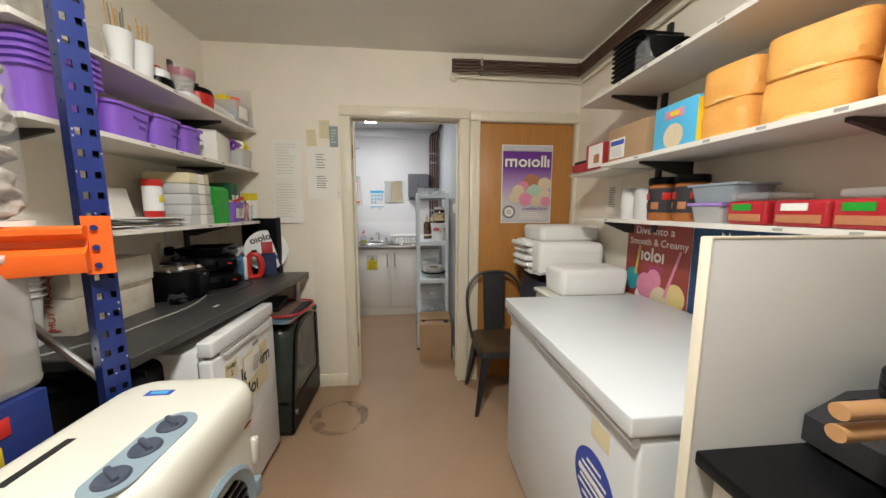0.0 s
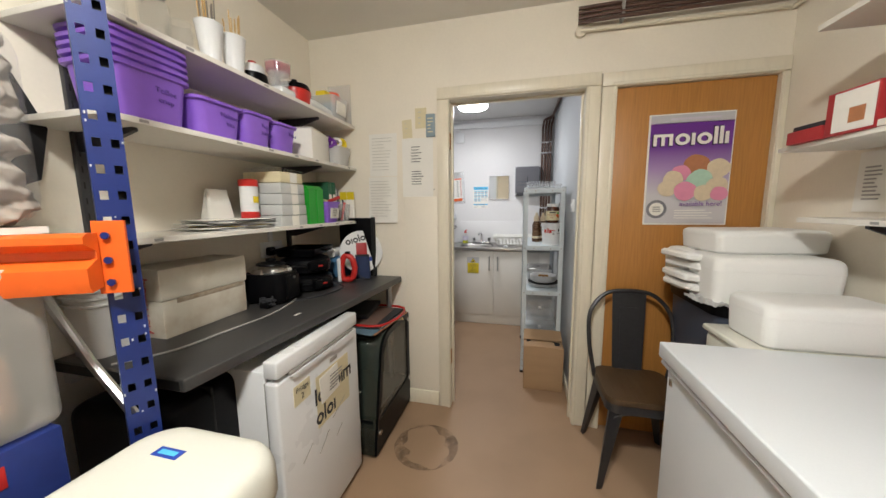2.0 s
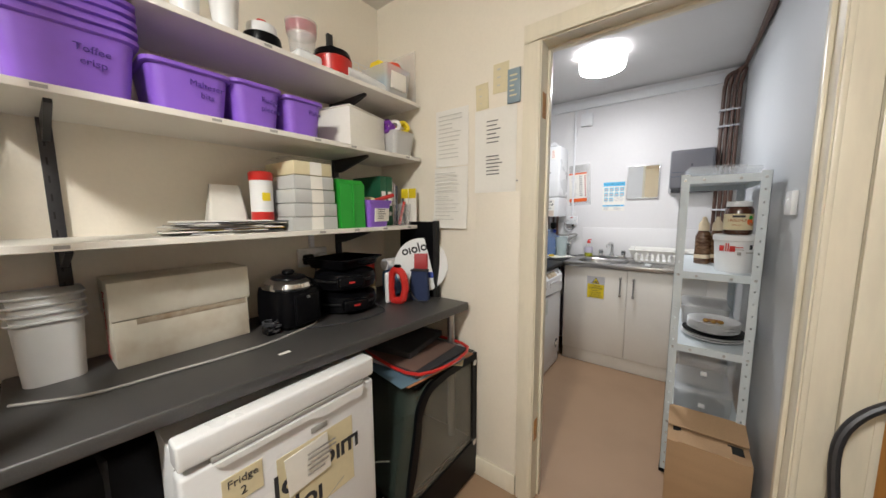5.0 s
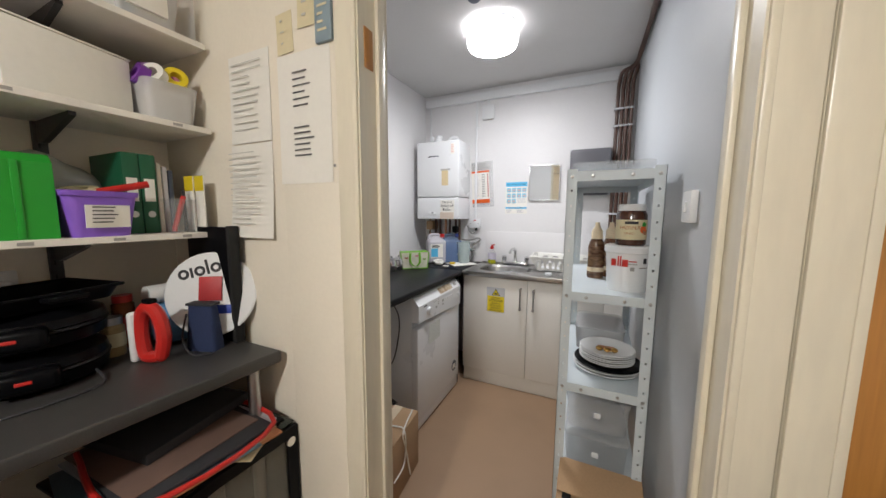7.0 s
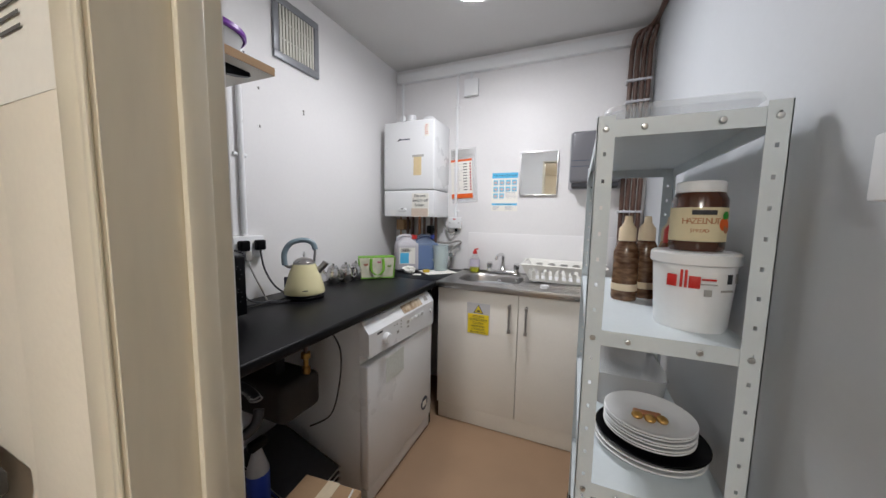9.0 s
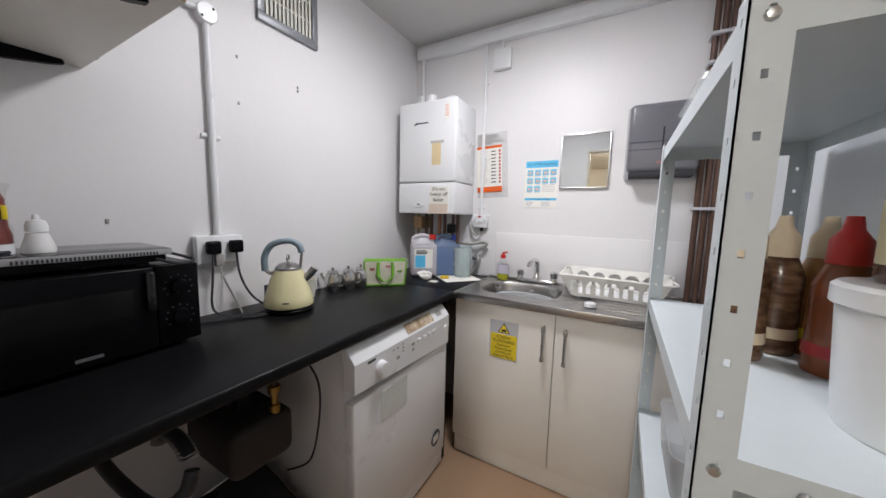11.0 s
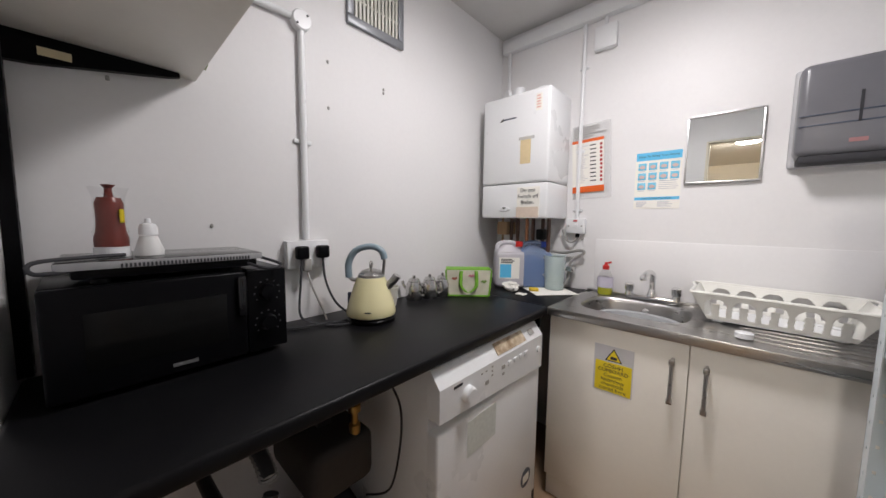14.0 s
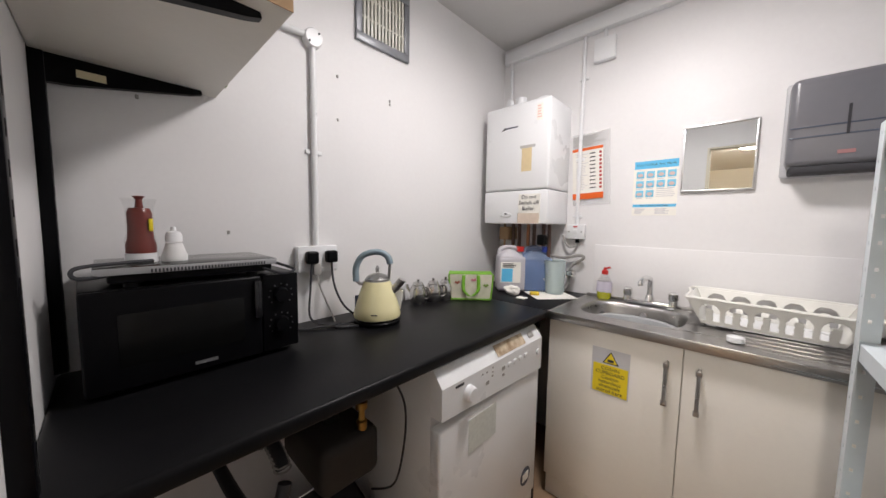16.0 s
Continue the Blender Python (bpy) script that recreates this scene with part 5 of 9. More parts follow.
for k, (dx, rz, ry) in enumerate(((0.0, 10, 8), (-0.012, 4, 5), (0.01, 16, 9), (-0.02, 8, 7))):
    sl = thing("spare_lid", "loose white polystyrene lid in a leaning pile", "lid", 0.915 + dx, 3.17, 0.972 + 0.047 * k, rz, "loose foam lids", 0, ry)
    part("lid", loft(B(), 0, 0, 0.11, 0.21, 0.02, [(0, 0.006), (0.006, 0.0), (0.022, 0.0), (0.032, 0.008)], 4), STYRO, sl)
pw = thing("plastic_wrap", "crumpled clear plastic wrap below the boxes", "film", 0.955, 2.985, 0.945)
bm = B()
bmesh.ops.create_grid(bm, x_segments=16, y_segments=16, size=0.09)
for v in bm.verts:
    v.co.z = 0.03 * abs(noise.noise(v.co * 20)) + 0.02 * noise.noise(v.co * 45) + 0.012
part("film", bm, FROST, pw)


# ---- metal cafe chair ----
def cafe_chair():
    c = thing("cafe_chair", "dark gunmetal cafe chair with wooden seat", "chair", 0.735, 3.17, 0, 0)
    bm = B()
    frustum(bm, 0, 0, 0.428, 0.452, 0.355, 0.355, 0.345, 0.345, 0.06, 6)
    part("seat", bm, DKWOOD, c, "dark stained wooden seat")
    bm = B()
    frustum(bm, 0, 0, 0.385, 0.427, 0.35, 0.35, 0.335, 0.335, 0.05, 6)
    part("seat_frame", bm, DKGREY, c)
    for sx in (-1, 1):
        for sy in (-1, 1):
            bm = B()
            x0, y0, x1, y1 = sx * 0.145, sy * 0.145, sx * 0.205, sy * 0.20
            a = [Vector((x0 - sx * 0.055, y0, 0.41)), Vector((x0, y0 - sy * 0.055, 0.41)), Vector((x0 + sx * 0.015, y0 + sy * 0.015, 0.41))]
            b = [Vector((x1 - sx * 0.020, y1, 0.0)), Vector((x1, y1 - sy * 0.020, 0.0)), Vector((x1 + sx * 0.007, y1 + sy * 0.007, 0.0))]
            va, vb = [bm.verts.new(q) for q in a], [bm.verts.new(q) for q in b]
            for k in range(3):
                bm.faces.new((va[k], va[(k + 1) % 3], vb[(k + 1) % 3], vb[k]))
            bm.faces.new(va)
            bm.faces.new(vb[::-1])
            part("leg", bm, DKGREY, c)
    part("stretcher", tube(B(), smooth_line([(-0.16, -0.15, 0.33), (-0.10, -0.158, 0.375), (0.0, -0.16, 0.385), (0.10, -0.158, 0.375), (0.16, -0.15, 0.33)], 5), 0.009, 8), DKGREY, c)
    part("back_frame", tube(B(), smooth_line([(-0.175, 0.10, 0.42), (-0.205, 0.13, 0.60), (-0.20, 0.165, 0.77), (-0.12, 0.19, 0.872), (0.0, 0.195, 0.893), (0.12, 0.19, 0.872), (0.20, 0.165, 0.77), (0.205, 0.13, 0.60), (0.175, 0.10, 0.42)], 6), 0.011, 10), DKGREY, c)
    bm = B()
    prism(bm, [(-0.075, 0.43), (0.075, 0.43), (0.085, 0.884), (-0.085, 0.884)], 0.004, lambda u, v, w: Vector((u, 0.155 + w + (v - 0.43) * 0.085, v)))
    part("backrest", bm, DKGREY, c)
    bm = B()
    prism(bm, [(-0.04, 0.50), (0.04, 0.50), (0.045, 0.80), (-0.045, 0.80)], 0.003, lambda u, v, w: Vector((u, 0.1525 + w + (v - 0.43) * 0.085, v)))
    part("pressed_panel", bm, DKGREY, c)
    return c


cafe_chair()

# ---- east side shelves ----
for z, x, y in ((1.310, 1.165, 2.96), (1.586, 1.075, 2.61), (1.945, 1.085, 2.86)):
    wall_shelf("wall_shelf", "white melamine wall shelf above the freezer", EX, x, 0.45, y, z, group="east wall shelves")
    for yb in ((y - 0.22, 1.72, 0.75)):
        bracket(EX, yb, z - 0.0185, -(EX - x) * 0.85)
sh2 = thing("corner_shelf", "short thin white shelf in the corner", "shelf", EX, 2.62, 1.578)
part("board", box(B(), -0.26, 0, -0.016, 0, 0.42, 0, 0.001), MELA, sh2)
for yb in (2.60, 1.72):
    up = thing("shelf_upright", "slotted dark grey steel shelf upright on the wall", "upright", EX, yb, 1.24, 0, "shelf uprights")
    part("rail", box(B(), -0.018, -0.014, 0, 0, 0.014, 1.01, 0.002), DKGREY, up)
E1, E2, E3 = 1.310, 1.586, 1.945
# top shelf: black trays
for k in range(8):
    tb = thing("black_tray", "black plastic food tray nested in a stack", "tray", 1.24, 2.565, E3 + 0.022 * k, 2, "black trays")
    bm = B()
    frustum(bm, 0, 0, 0, 0.04, 0.19, 0.15, 0.22, 0.18, 0.02, 3, cap=False)
    frustum(bm, 0, 0, 0.040, 0.043, 0.235, 0.19, 0.235, 0.19, 0.02, 3, cap=False)
    part("tray", bm, BLACKPL, tb)
for k in range(3):
    tb = thing("black_tray", "black plastic food tray tilted in clear wrap", "tray", 1.24, 2.36, E3 + 0.03 + 0.02 * k, 5, "black trays", 28)
    bm = B()
    frustum(bm, 0, 0, 0, 0.04, 0.19, 0.20, 0.22, 0.23, 0.02, 3, cap=False)
    part("tray", bm, BLACKPL, tb)
fw = thing("plastic_wrap", "clear film wrapped round the black trays", "film", 1.24, 2.44, E3 + 0.001)
part("film", box(B(), -0.12, -0.06, 0, 0.12, 0.06, 0.15, 0.04, 3), CLEAR, fw)
# middle shelf: cartons and orange cup sleeves
rb = thing("red_carton", "open red snack carton with picture of fries", "box", 1.20, 2.81, E2 - 0.008, 4)
part("carton", box(B(), -0.085, -0.13, 0, 0.09, 0.02, 0.135, 0.003), DKRED, rb)
part("print_panel", box(B(), -0.0865, -0.125, 0.008, -0.0855, -0.005, 0.128), PAPER, rb, "white printed front")
part("print", box(B(), -0.0878, -0.10, 0.03, -0.0867, -0.055, 0.075), TOFFEE, rb)
part("flap", box(B(), -0.085, 0.03, 0.0, 0.085, 0.16, 0.045, 0.003), DKRED, rb)
part("flap_inside", box(B(), -0.075, 0.035, 0.046, 0.08, 0.15, 0.062, 0.003), INK, rb)
bc = thing("brown_carton", "brown cardboard carton with white and blue label", "box", 1.205, 2.455, E2, 2)
part("carton", box(B(), -0.115, -0.12, 0, 0.12, 0.12, 0.15, 0.003), CARD, bc)
part("label", box(B(), -0.1165, 0.005, 0.012, -0.1153, 0.105, 0.10), PAPER, bc, "white label with blue print")
part("label_print", box(B(), -0.1176, 0.01, 0.07, -0.1167, 0.10, 0.092), BLUEPRT, bc)
part("label_text", bars(B(), 0, 0, 0.08, 0.045, 5, 0.004, 0, seed=5), SILVER, bc).matrix_basis = pose(-0.1167, 0.095, 0.018, 0, 0, -90)
lbx = thing("blue_carton", "light blue sweet carton with bright print", "box", 1.19, 2.20, E2, 0)
part("carton", box(B(), -0.085, -0.095, 0, 0.10, 0.10, 0.165, 0.003), LTBLUE, lbx)
part("print", box(B(), -0.0868, -0.04, 0.11, -0.0855, 0.045, 0.14, 0.001), PINK, lbx)
part("print", box(B(), -0.088, -0.02, 0.118, -0.0869, 0.02, 0.134), YELLOW, lbx)
bm = B()
lathe(bm, [(0, 0), (0.045, 0), (0.045, 0.001), (0, 0.001)], 24)
part("print_round", bm, CREAMSC, lbx).matrix_basis = pose(-0.0868, 0.0, 0.045, 0, -90)
part("side_panel", box(B(), -0.083, -0.0968, 0.01, 0.095, -0.0953, 0.155), YELLOW, lbx)
part("side_print", box(B(), -0.06, -0.098, 0.05, 0.05, -0.0969, 0.12), PINK, lbx)
for k, (y, n, r) in enumerate(((2.035, 2, 0.088), (1.83, 2, 0.100), (1.60, 2, 0.105))):
    for j in range(n):
        os = thing("cup_bundle", "bundle of orange paper cups in clear film", "cups", 1.20, y, E2 + j * 0.112, 7 * j + 11 * k, "orange bundles")
        bm = B()
        prof = [(0, 0), (r * 0.93, 0.0)]
        for q in range(14):
            z = 0.004 + 0.0076 * q
            prof += [(r * (0.975 + 0.02 * math.sin(q * 0.24)), z), (r * (0.979 + 0.02 * math.sin(q * 0.24)), z + 0.0028), (r * (0.977 + 0.02 * math.sin(q * 0.24)), z + 0.006)]
        lathe(bm, prof + [(r * 0.93, 0.111), (0, 0.111)], 36)
        for v in bm.verts:
            a = math.atan2(v.co.y, v.co.x)
            sq = 0.97 / (abs(math.cos(a)) ** 5 + abs(math.sin(a)) ** 5) ** 0.2
            v.co.x, v.co.y = v.co.x * sq, v.co.y * sq
            v.co.x *= 1.0 + 0.05 * noise.noise(v.co * 24 + Vector((k, j, 0)))
            v.co.y *= 1.0 + 0.035 * noise.noise(v.co * 17 + Vector((j, k, 3)))
        part("cup_stack", bm, PEACH, os)
        part("film_fold", lathe(B(), [(r * 0.97, 0.001), (r * 1.03, 0.004), (r * 0.99, 0.014)], 30), mat("yellow_film", (0.80, 0.55, 0.20), 0.3, grain=0.1), os, "folded film edge")
# lower shelf: tubs and packets
pf = thing("paper_notice", "white price list in a clear sleeve by the shelf", "notice", 1.385, 3.03, 1.33, -90, "notices on the wall")
part("sheet", sheet(B(), 0.14, 0.22, 0.003), PAPER, pf)
part("print", bars(B(), 0.03, 0.04, 0.10, 0.17, 9, 0.006, -0.0045, seed=12), CORD, pf)
for k, (y, w) in enumerate(((2.64, 0.07), (2.52, 0.085))):
    wc = thing("white_canister", "frosted white plastic canister on the shelf", "canister", 1.27, y, E1, 0, "canisters")
    part("body", lathe(B(), [(0, 0), (w * 0.62, 0), (w * 0.66, 0.012), (w * 0.64, 0.14), (w * 0.5, 0.155), (0, 0.16)], 24), mat("translucent_white", (0.72, 0.72, 0.71), 0.35, grain=0.02, stain=0.05), wc)
for k, y in enumerate((2.39, 2.27)):
    jb = thing("treat_jar", "round jar with black lid and red printed label", "jar", 1.245 + 0.02 * k, y, E1, 0, "treat jars")
    part("jar", lathe(B(), [(0, 0), (0.055, 0), (0.058, 0.01), (0.058, 0.15), (0.05, 0.16), (0, 0.16)], 26), clear_plastic("amber_plastic", (0.45, 0.16, 0.05), 0.9, 0.25), jb)
    part("label_band", lathe(B(), [(0.0588, 0.035), (0.0588, 0.14)], 26), INK, jb, "black and red printed label")
    for q in range(5):
        part("label_print", box(B(), -0.061, -0.016, 0.05 + 0.04 * (q % 2), -0.0585, 0.016, 0.08 + 0.04 * (q % 2), 0.004), (TOFFEE, REDPL)[q % 2], jb).matrix_basis = pose(0, 0, 0, 0, 0, -60 + 40 * q)
    part("lid", lathe(B(), [(0.06, 0.158), (0.061, 0.162), (0.061, 0.182), (0.056, 0.187), (0, 0.187)], 26), BLACKPL, jb)
tb2 = thing("lidded_tub", "clear food tub with lilac lid", "tub", 1.255, 2.12, E1, 0)
bm = B()
frustum(bm, 0, 0, 0, 0.06, 0.13, 0.11, 0.15, 0.13, 0.02, 4)
part("tub", bm, FROST, tb2)
part("lid", box(B(), -0.08, -0.07, 0.06, 0.08, 0.07, 0.072, 0.004), mat("lilac_plastic", (0.36, 0.22, 0.62), 0.4), tb2)
tb3 = thing("lidded_tub", "clear food tub standing on another tub", "tub", 1.26, 2.10, E1 + 0.073, 3)
bm = B()
frustum(bm, 0, 0, 0, 0.055, 0.15, 0.15, 0.17, 0.17, 0.02, 4)
part("tub", bm, clear_plastic("blue_clear_plastic", (0.40, 0.46, 0.52), 0.7, 0.2), tb3)
part("lid", box(B(), -0.09, -0.09, 0.056, 0.09, 0.09, 0.066, 0.004), clear_plastic("blue_clear_plastic", (0.40, 0.46, 0.52), 0.7, 0.2), tb3)
for k in range(6):
    rp = thing("red_packet", "red chocolate multipack in glossy film", "packet", 1.25, 1.97 - 0.135 * k, E1, (-2, 3, -3, 2, 4, -2)[k], "red packets")
    part("pack", box(B(), -0.075, -0.065, 0, 0.09, 0.062, 0.075, 0.012, 3), mat("red_foil", (0.45, 0.02, 0.03), 0.25, grain=0.25, scale=30, stain=0.1, bump=0.3), rp)
    part("print", box(B(), -0.0765, -0.05, 0.012, -0.0752, 0.05, 0.034), TOFFEE, rp)
    part("print", box(B(), -0.0765, -0.02, 0.045, -0.0752, 0.04, 0.065), PAPER if k % 2 else GREENPL, rp)
    if k % 2 == 0:
        part("film", box(B(), -0.07, -0.06, 0.078, 0.085, 0.057, 0.10, 0.01), CLEAR, rp)

# ---- posters on the east wall ----
p1 = thing("poster", "brick red dessert poster on the wall above the freezer", "poster", EX - 0.001, 2.80, 0.80, -90)
part("sheet", box(B(), 0, -0.002, 0, 0.43, 0, 0.485), BRICKRED, p1)
for s, x, z, sz, mt in (("Dive into a", 0.20, 0.445, 0.06, PAPER), ("Smooth & Creamy", 0.22, 0.385, 0.052, PAPER)):
    words("lettering", s, sz, mt, p1, pose(x, -0.003, z, 90))
for x, z, r, mt in ((0.06, 0.17, 0.055, TEAL), (0.16, 0.15, 0.06, PINK), (0.22, 0.19, 0.05, PINK), (0.27, 0.09, 0.065, CREAMSC), (0.36, 0.13, 0.06, mat("custard_print", (0.75, 0.60, 0.25), 0.5)), (0.14, 0.08, 0.05, PAPER), (0.20, 0.10, 0.045, PINK)):
    o = part("print_shape", lathe(B(), [(0, -0.0004), (r, 0), (r, 0.0006), (0, 0.0006)], 20), mt, p1)
    o.matrix_basis = pose(x, -0.0028 - 0.0006 * r * 10, z, 90) @ Matrix.Diagonal((1, 1.15, 1, 1))
for x0, z0, x1, z1, mt in ((0.30, 0.12, 0.38, 0.36, PINK), (0.085, 0.2, 0.11, 0.36, mat("mustard_print", (0.60, 0.42, 0.10), 0.5))):
    part("straw_print", tube(B(), [(x0, -0.005, z0), (x1, -0.005, z1)], 0.008, 4), mt, p1)
p2 = thing("poster", "navy blue dessert poster with red cup on the wall", "poster", EX - 0.001, 2.365, 0.80, -90)
part("sheet", box(B(), 0, -0.002, 0, 0.48, 0, 0.485), NAVY, p2)
words("lettering", "Now Serving", 0.055, PAPER, p2, pose(0.27, -0.003, 0.445, 90))
words("lettering", "Whipped", 0.10, PAPER, p2, pose(0.22, -0.003, 0.37, 90))
bm = B()
prism(bm, [(0.11, 0.22), (0.32, 0.22), (0.29, 0.02), (0.15, 0.02)], 0.0008, lambda u, v, w: Vector((u, -0.002 - w, v)))
part("cup_print", bm, REDPL, p2)
bm = B()
prism(bm, [(0.11, 0.225), (0.32, 0.225), (0.28, 0.29), (0.23, 0.31), (0.21, 0.35), (0.18, 0.30), (0.14, 0.28)], 0.0008, lambda u, v, w: Vector((u, -0.002 - w, v)))
part("cream_print", bm, CREAMSC, p2)
part("cup_mark", glyph_shapes(B(), "oo", 0.07, lambda u, v, w: Vector((0.145 + u, -0.003 - w, 0.085 + v))), PAPER, p2)
part("title_mark", glyph_shapes(B(), "solos", 0.05, lambda u, v, w: Vector((0.12 + u, -0.003 - w, 0.285 + v))), PAPER, p1)
part("title_mark", glyph_shapes(B(), "soslo", 0.032, lambda u, v, w: Vector((0.18 + u, -0.003 - w, 0.235 + v))), mat("magenta_print", (0.42, 0.06, 0.22), 0.5), p1)

# ---- air cooler ----
ac = thing("air_cooler", "ivory evaporative air cooler with three grey knobs", "air cooler", -0.465, 1.74, 0, 0)
bm = B()
loft(bm, 0, 0.008, 0.314, 0.395, 0.07, [(0.06, 0.010), (0.40, 0.004), (0.83, 0.0)], 8)
part("body", bm, CREAMPL, ac)
bm = B()
loft(bm, 0, 0.010, 0.326, 0.410, 0.075, [(0.80, 0.004), (0.81, 0.0), (0.855, 0.001), (0.875, 0.005), (0.888, 0.012), (0.895, 0.022), (0.8975, 0.034), (0.898, 0.05)], 8)
tp = part("top_cover", bm, CREAMPL, ac)
PX, PY0, PY1, PR = 0.083, -0.145, -0.005, 0.042
bm = B()
prism(bm, [(PX + PR * math.cos(a), (PY1 if math.sin(a) >= 0 else PY0) + PR * math.sin(a)) for a in [radians(q) for q in range(0, 181, 20)] + [radians(q) for q in range(180, 361, 20)]], 0.003, lambda u, v, w: Vector((u, v, 0.8975 + w)))
cp = part("control_panel", bm, GREYBLUE, tp, "grey blue control panel")
for y in (-0.145, -0.075, -0.008):
    bm = B()
    lathe(bm, [(0.026, 0), (0.026, 0.003), (0.023, 0.007), (0, 0.008)], 26)
    k_ = part("knob", bm, SLATE, ac, "slate blue control knob")
    k_.matrix_basis = pose(PX, y, 0.9)
    part("grip", box(B(), -0.005, -0.023, 0.006, 0.005, 0.023, 0.015, 0.003, 2), SLATE, k_).matrix_basis = pose(0, 0, 0, 0, 0, 55)
part("vent_slot", box(B(), -0.098, -0.145, 0.8965, -0.080, -0.03, 0.8990, 0.002), DARK, tp, "dark slot in the top")
part("sticker", box(B(), -0.070, 0.115, 0.8965, -0.010, 0.137, 0.8990), BLUEPRT, tp, "small blue sticker")
part("sticker_print", box(B(), -0.060, 0.121, 0.8988, -0.020, 0.131, 0.8998), LTBLUE, tp)
bm = B()
prof = [(0.105, 0), (0.135, 0), (0.14, 0.012), (0.13, 0.02), (0.108, 0.012), (0.105, 0)]
lathe(bm, prof, 40)
gr = part("grille_ring", bm, GREYBLUE, ac, "grey blue outlet ring")
gr.matrix_basis = pose(0.150, 0.0, 0.61, 0, 90)
part("grille_back", lathe(B(), [(0, 0), (0.106, 0), (0.106, 0.002), (0, 0.002)], 36), DARK, ac).matrix_basis = pose(0.1525, 0.0, 0.61, 0, 90)
for k in range(7):
    z = 0.53 + k * 0.027
    hw = math.sqrt(max(0.0, 0.104 ** 2 - (z - 0.61) ** 2))
    part("louvre", box(B(), 0.155, -hw, z - 0.003, 0.166, hw, z + 0.005, 0.002), BLACKPL, ac)
part("trim_mark", box(B(), 0.1575, 0.12, 0.79, 0.1588, 0.155, 0.795, 0.0004), REDINK, ac).matrix_basis = pose(0, 0, 0, 0, 0, 0)
part("latch", box(B(), 0.142, 0.155, 0.66, 0.162, 0.180, 0.73, 0.004), CREAMPL, ac)
part("latch", box(B(), 0.142, 0.155, 0.56, 0.162, 0.180, 0.61, 0.004), GREYBLUE, ac)
part("base", box(B(), -0.16, -0.19, 0.02, 0.16, 0.19, 0.07, 0.02, 3), GREYBLUE, ac)
for x in (-0.12, 0.12):
    for y in (-0.15, 0.15):
        part("castor", tube(B(), [(x - 0.012, y, 0.022), (x + 0.012, y, 0.022)], 0.022, 14), BLACKPL, ac)

# ---- blue and orange pallet racking ----
rk = thing("pallet_rack", "blue steel pallet racking with orange beam", "racking", -0.636, 1.925, 0)


def rack_post(px, py, turn, w=0.052, d=0.040, t=0.0025, height=2.4):
    """A steel channel: a web with two columns of square holes, and two flanges behind it, one with small round holes."""
    bm = B()
    n, pitch, hh, hw = 47, 0.05, 0.017, 0.012
    c1, c2 = w * 0.27, w * 0.76
    for a, b in ((0, c1 - hw / 2), (c1 + hw / 2, c2 - hw / 2), (c2 + hw / 2, w)):
        box(bm, a, 0, 0, b, t, height)
    for c in (c1, c2):
        for k in range(n):
            box(bm, c - hw / 2, 0, 0.03 + k * pitch + hh, c + hw / 2, t, 0.03 + (k + 1) * pitch)
    m, hs = d * 0.5, 0.0075
    for a, b in ((t, m - hs / 2), (m + hs / 2, d)):
        box(bm, 0, a, 0, t, b, height)
    for k in range(n):
        box(bm, 0, m - hs / 2, 0.05 + k * pitch + hs, t, m + hs / 2, 0.05 + (k + 1) * pitch)
    box(bm, w - t, t, 0, w, d, height)
    c, q = math.cos(turn), math.sin(turn)
    for v in bm.verts:
        v.co = Vector((px + c * v.co.x - q * v.co.y, py + q * v.co.x + c * v.co.y, v.co.z))
    return bm


WEB = radians(63.4)
up1 = part("upright", rack_post(-0.019, -0.030, WEB), BLUE, rk, "blue perforated upright", smooth=False)
# added black filler, stands in for shade inside the channel behind the second holes
bm = box(B(), 0.031, 0.012, 0, 0.048, 0.036, 2.4)
for v in bm.verts:
    v.co = Vector((-0.019 + math.cos(WEB) * v.co.x - math.sin(WEB) * v.co.y, -0.030 + math.sin(WEB) * v.co.x + math.cos(WEB) * v.co.y, v.co.z))
part("shade_filler", bm, DARK, up1)
bm = B()
rr_ = random.Random(3)
for k in range(34):
    z, u = rr_.uniform(0.5, 2.3), rr_.choice((0.002, 0.004, 0.046, 0.050, 0.025))
    x, y = -0.019 + u * math.cos(WEB) + 0.0002, -0.030 + u * math.sin(WEB) - 0.0001
    box(bm, x - 0.0012, y - 0.0012, z, x + 0.0012, y + 0.0012, z + rr_.uniform(0.002, 0.006), 0.0004)
part("paint_chip", bm, SILVER, up1)["kind"] = "stuff"
part("upright", rack_post(-0.58, 0.02, WEB), DKGREY, rk, "dark rear upright", smooth=False)
part("base_plate", box(B(), -0.06, -0.06, 0, 0.06, 0.06, 0.006), BLUE, rk)
bd = Vector((-0.86, -0.51, 0)).normalized()
bo = Vector((0.036, -0.022, 0))
bn_ = Vector((-bd.y, bd.x, 0))


def beam_point(s, z, off):
    p_ = bo + bd * s + bn_ * off
    return Vector((p_.x, p_.y, z))


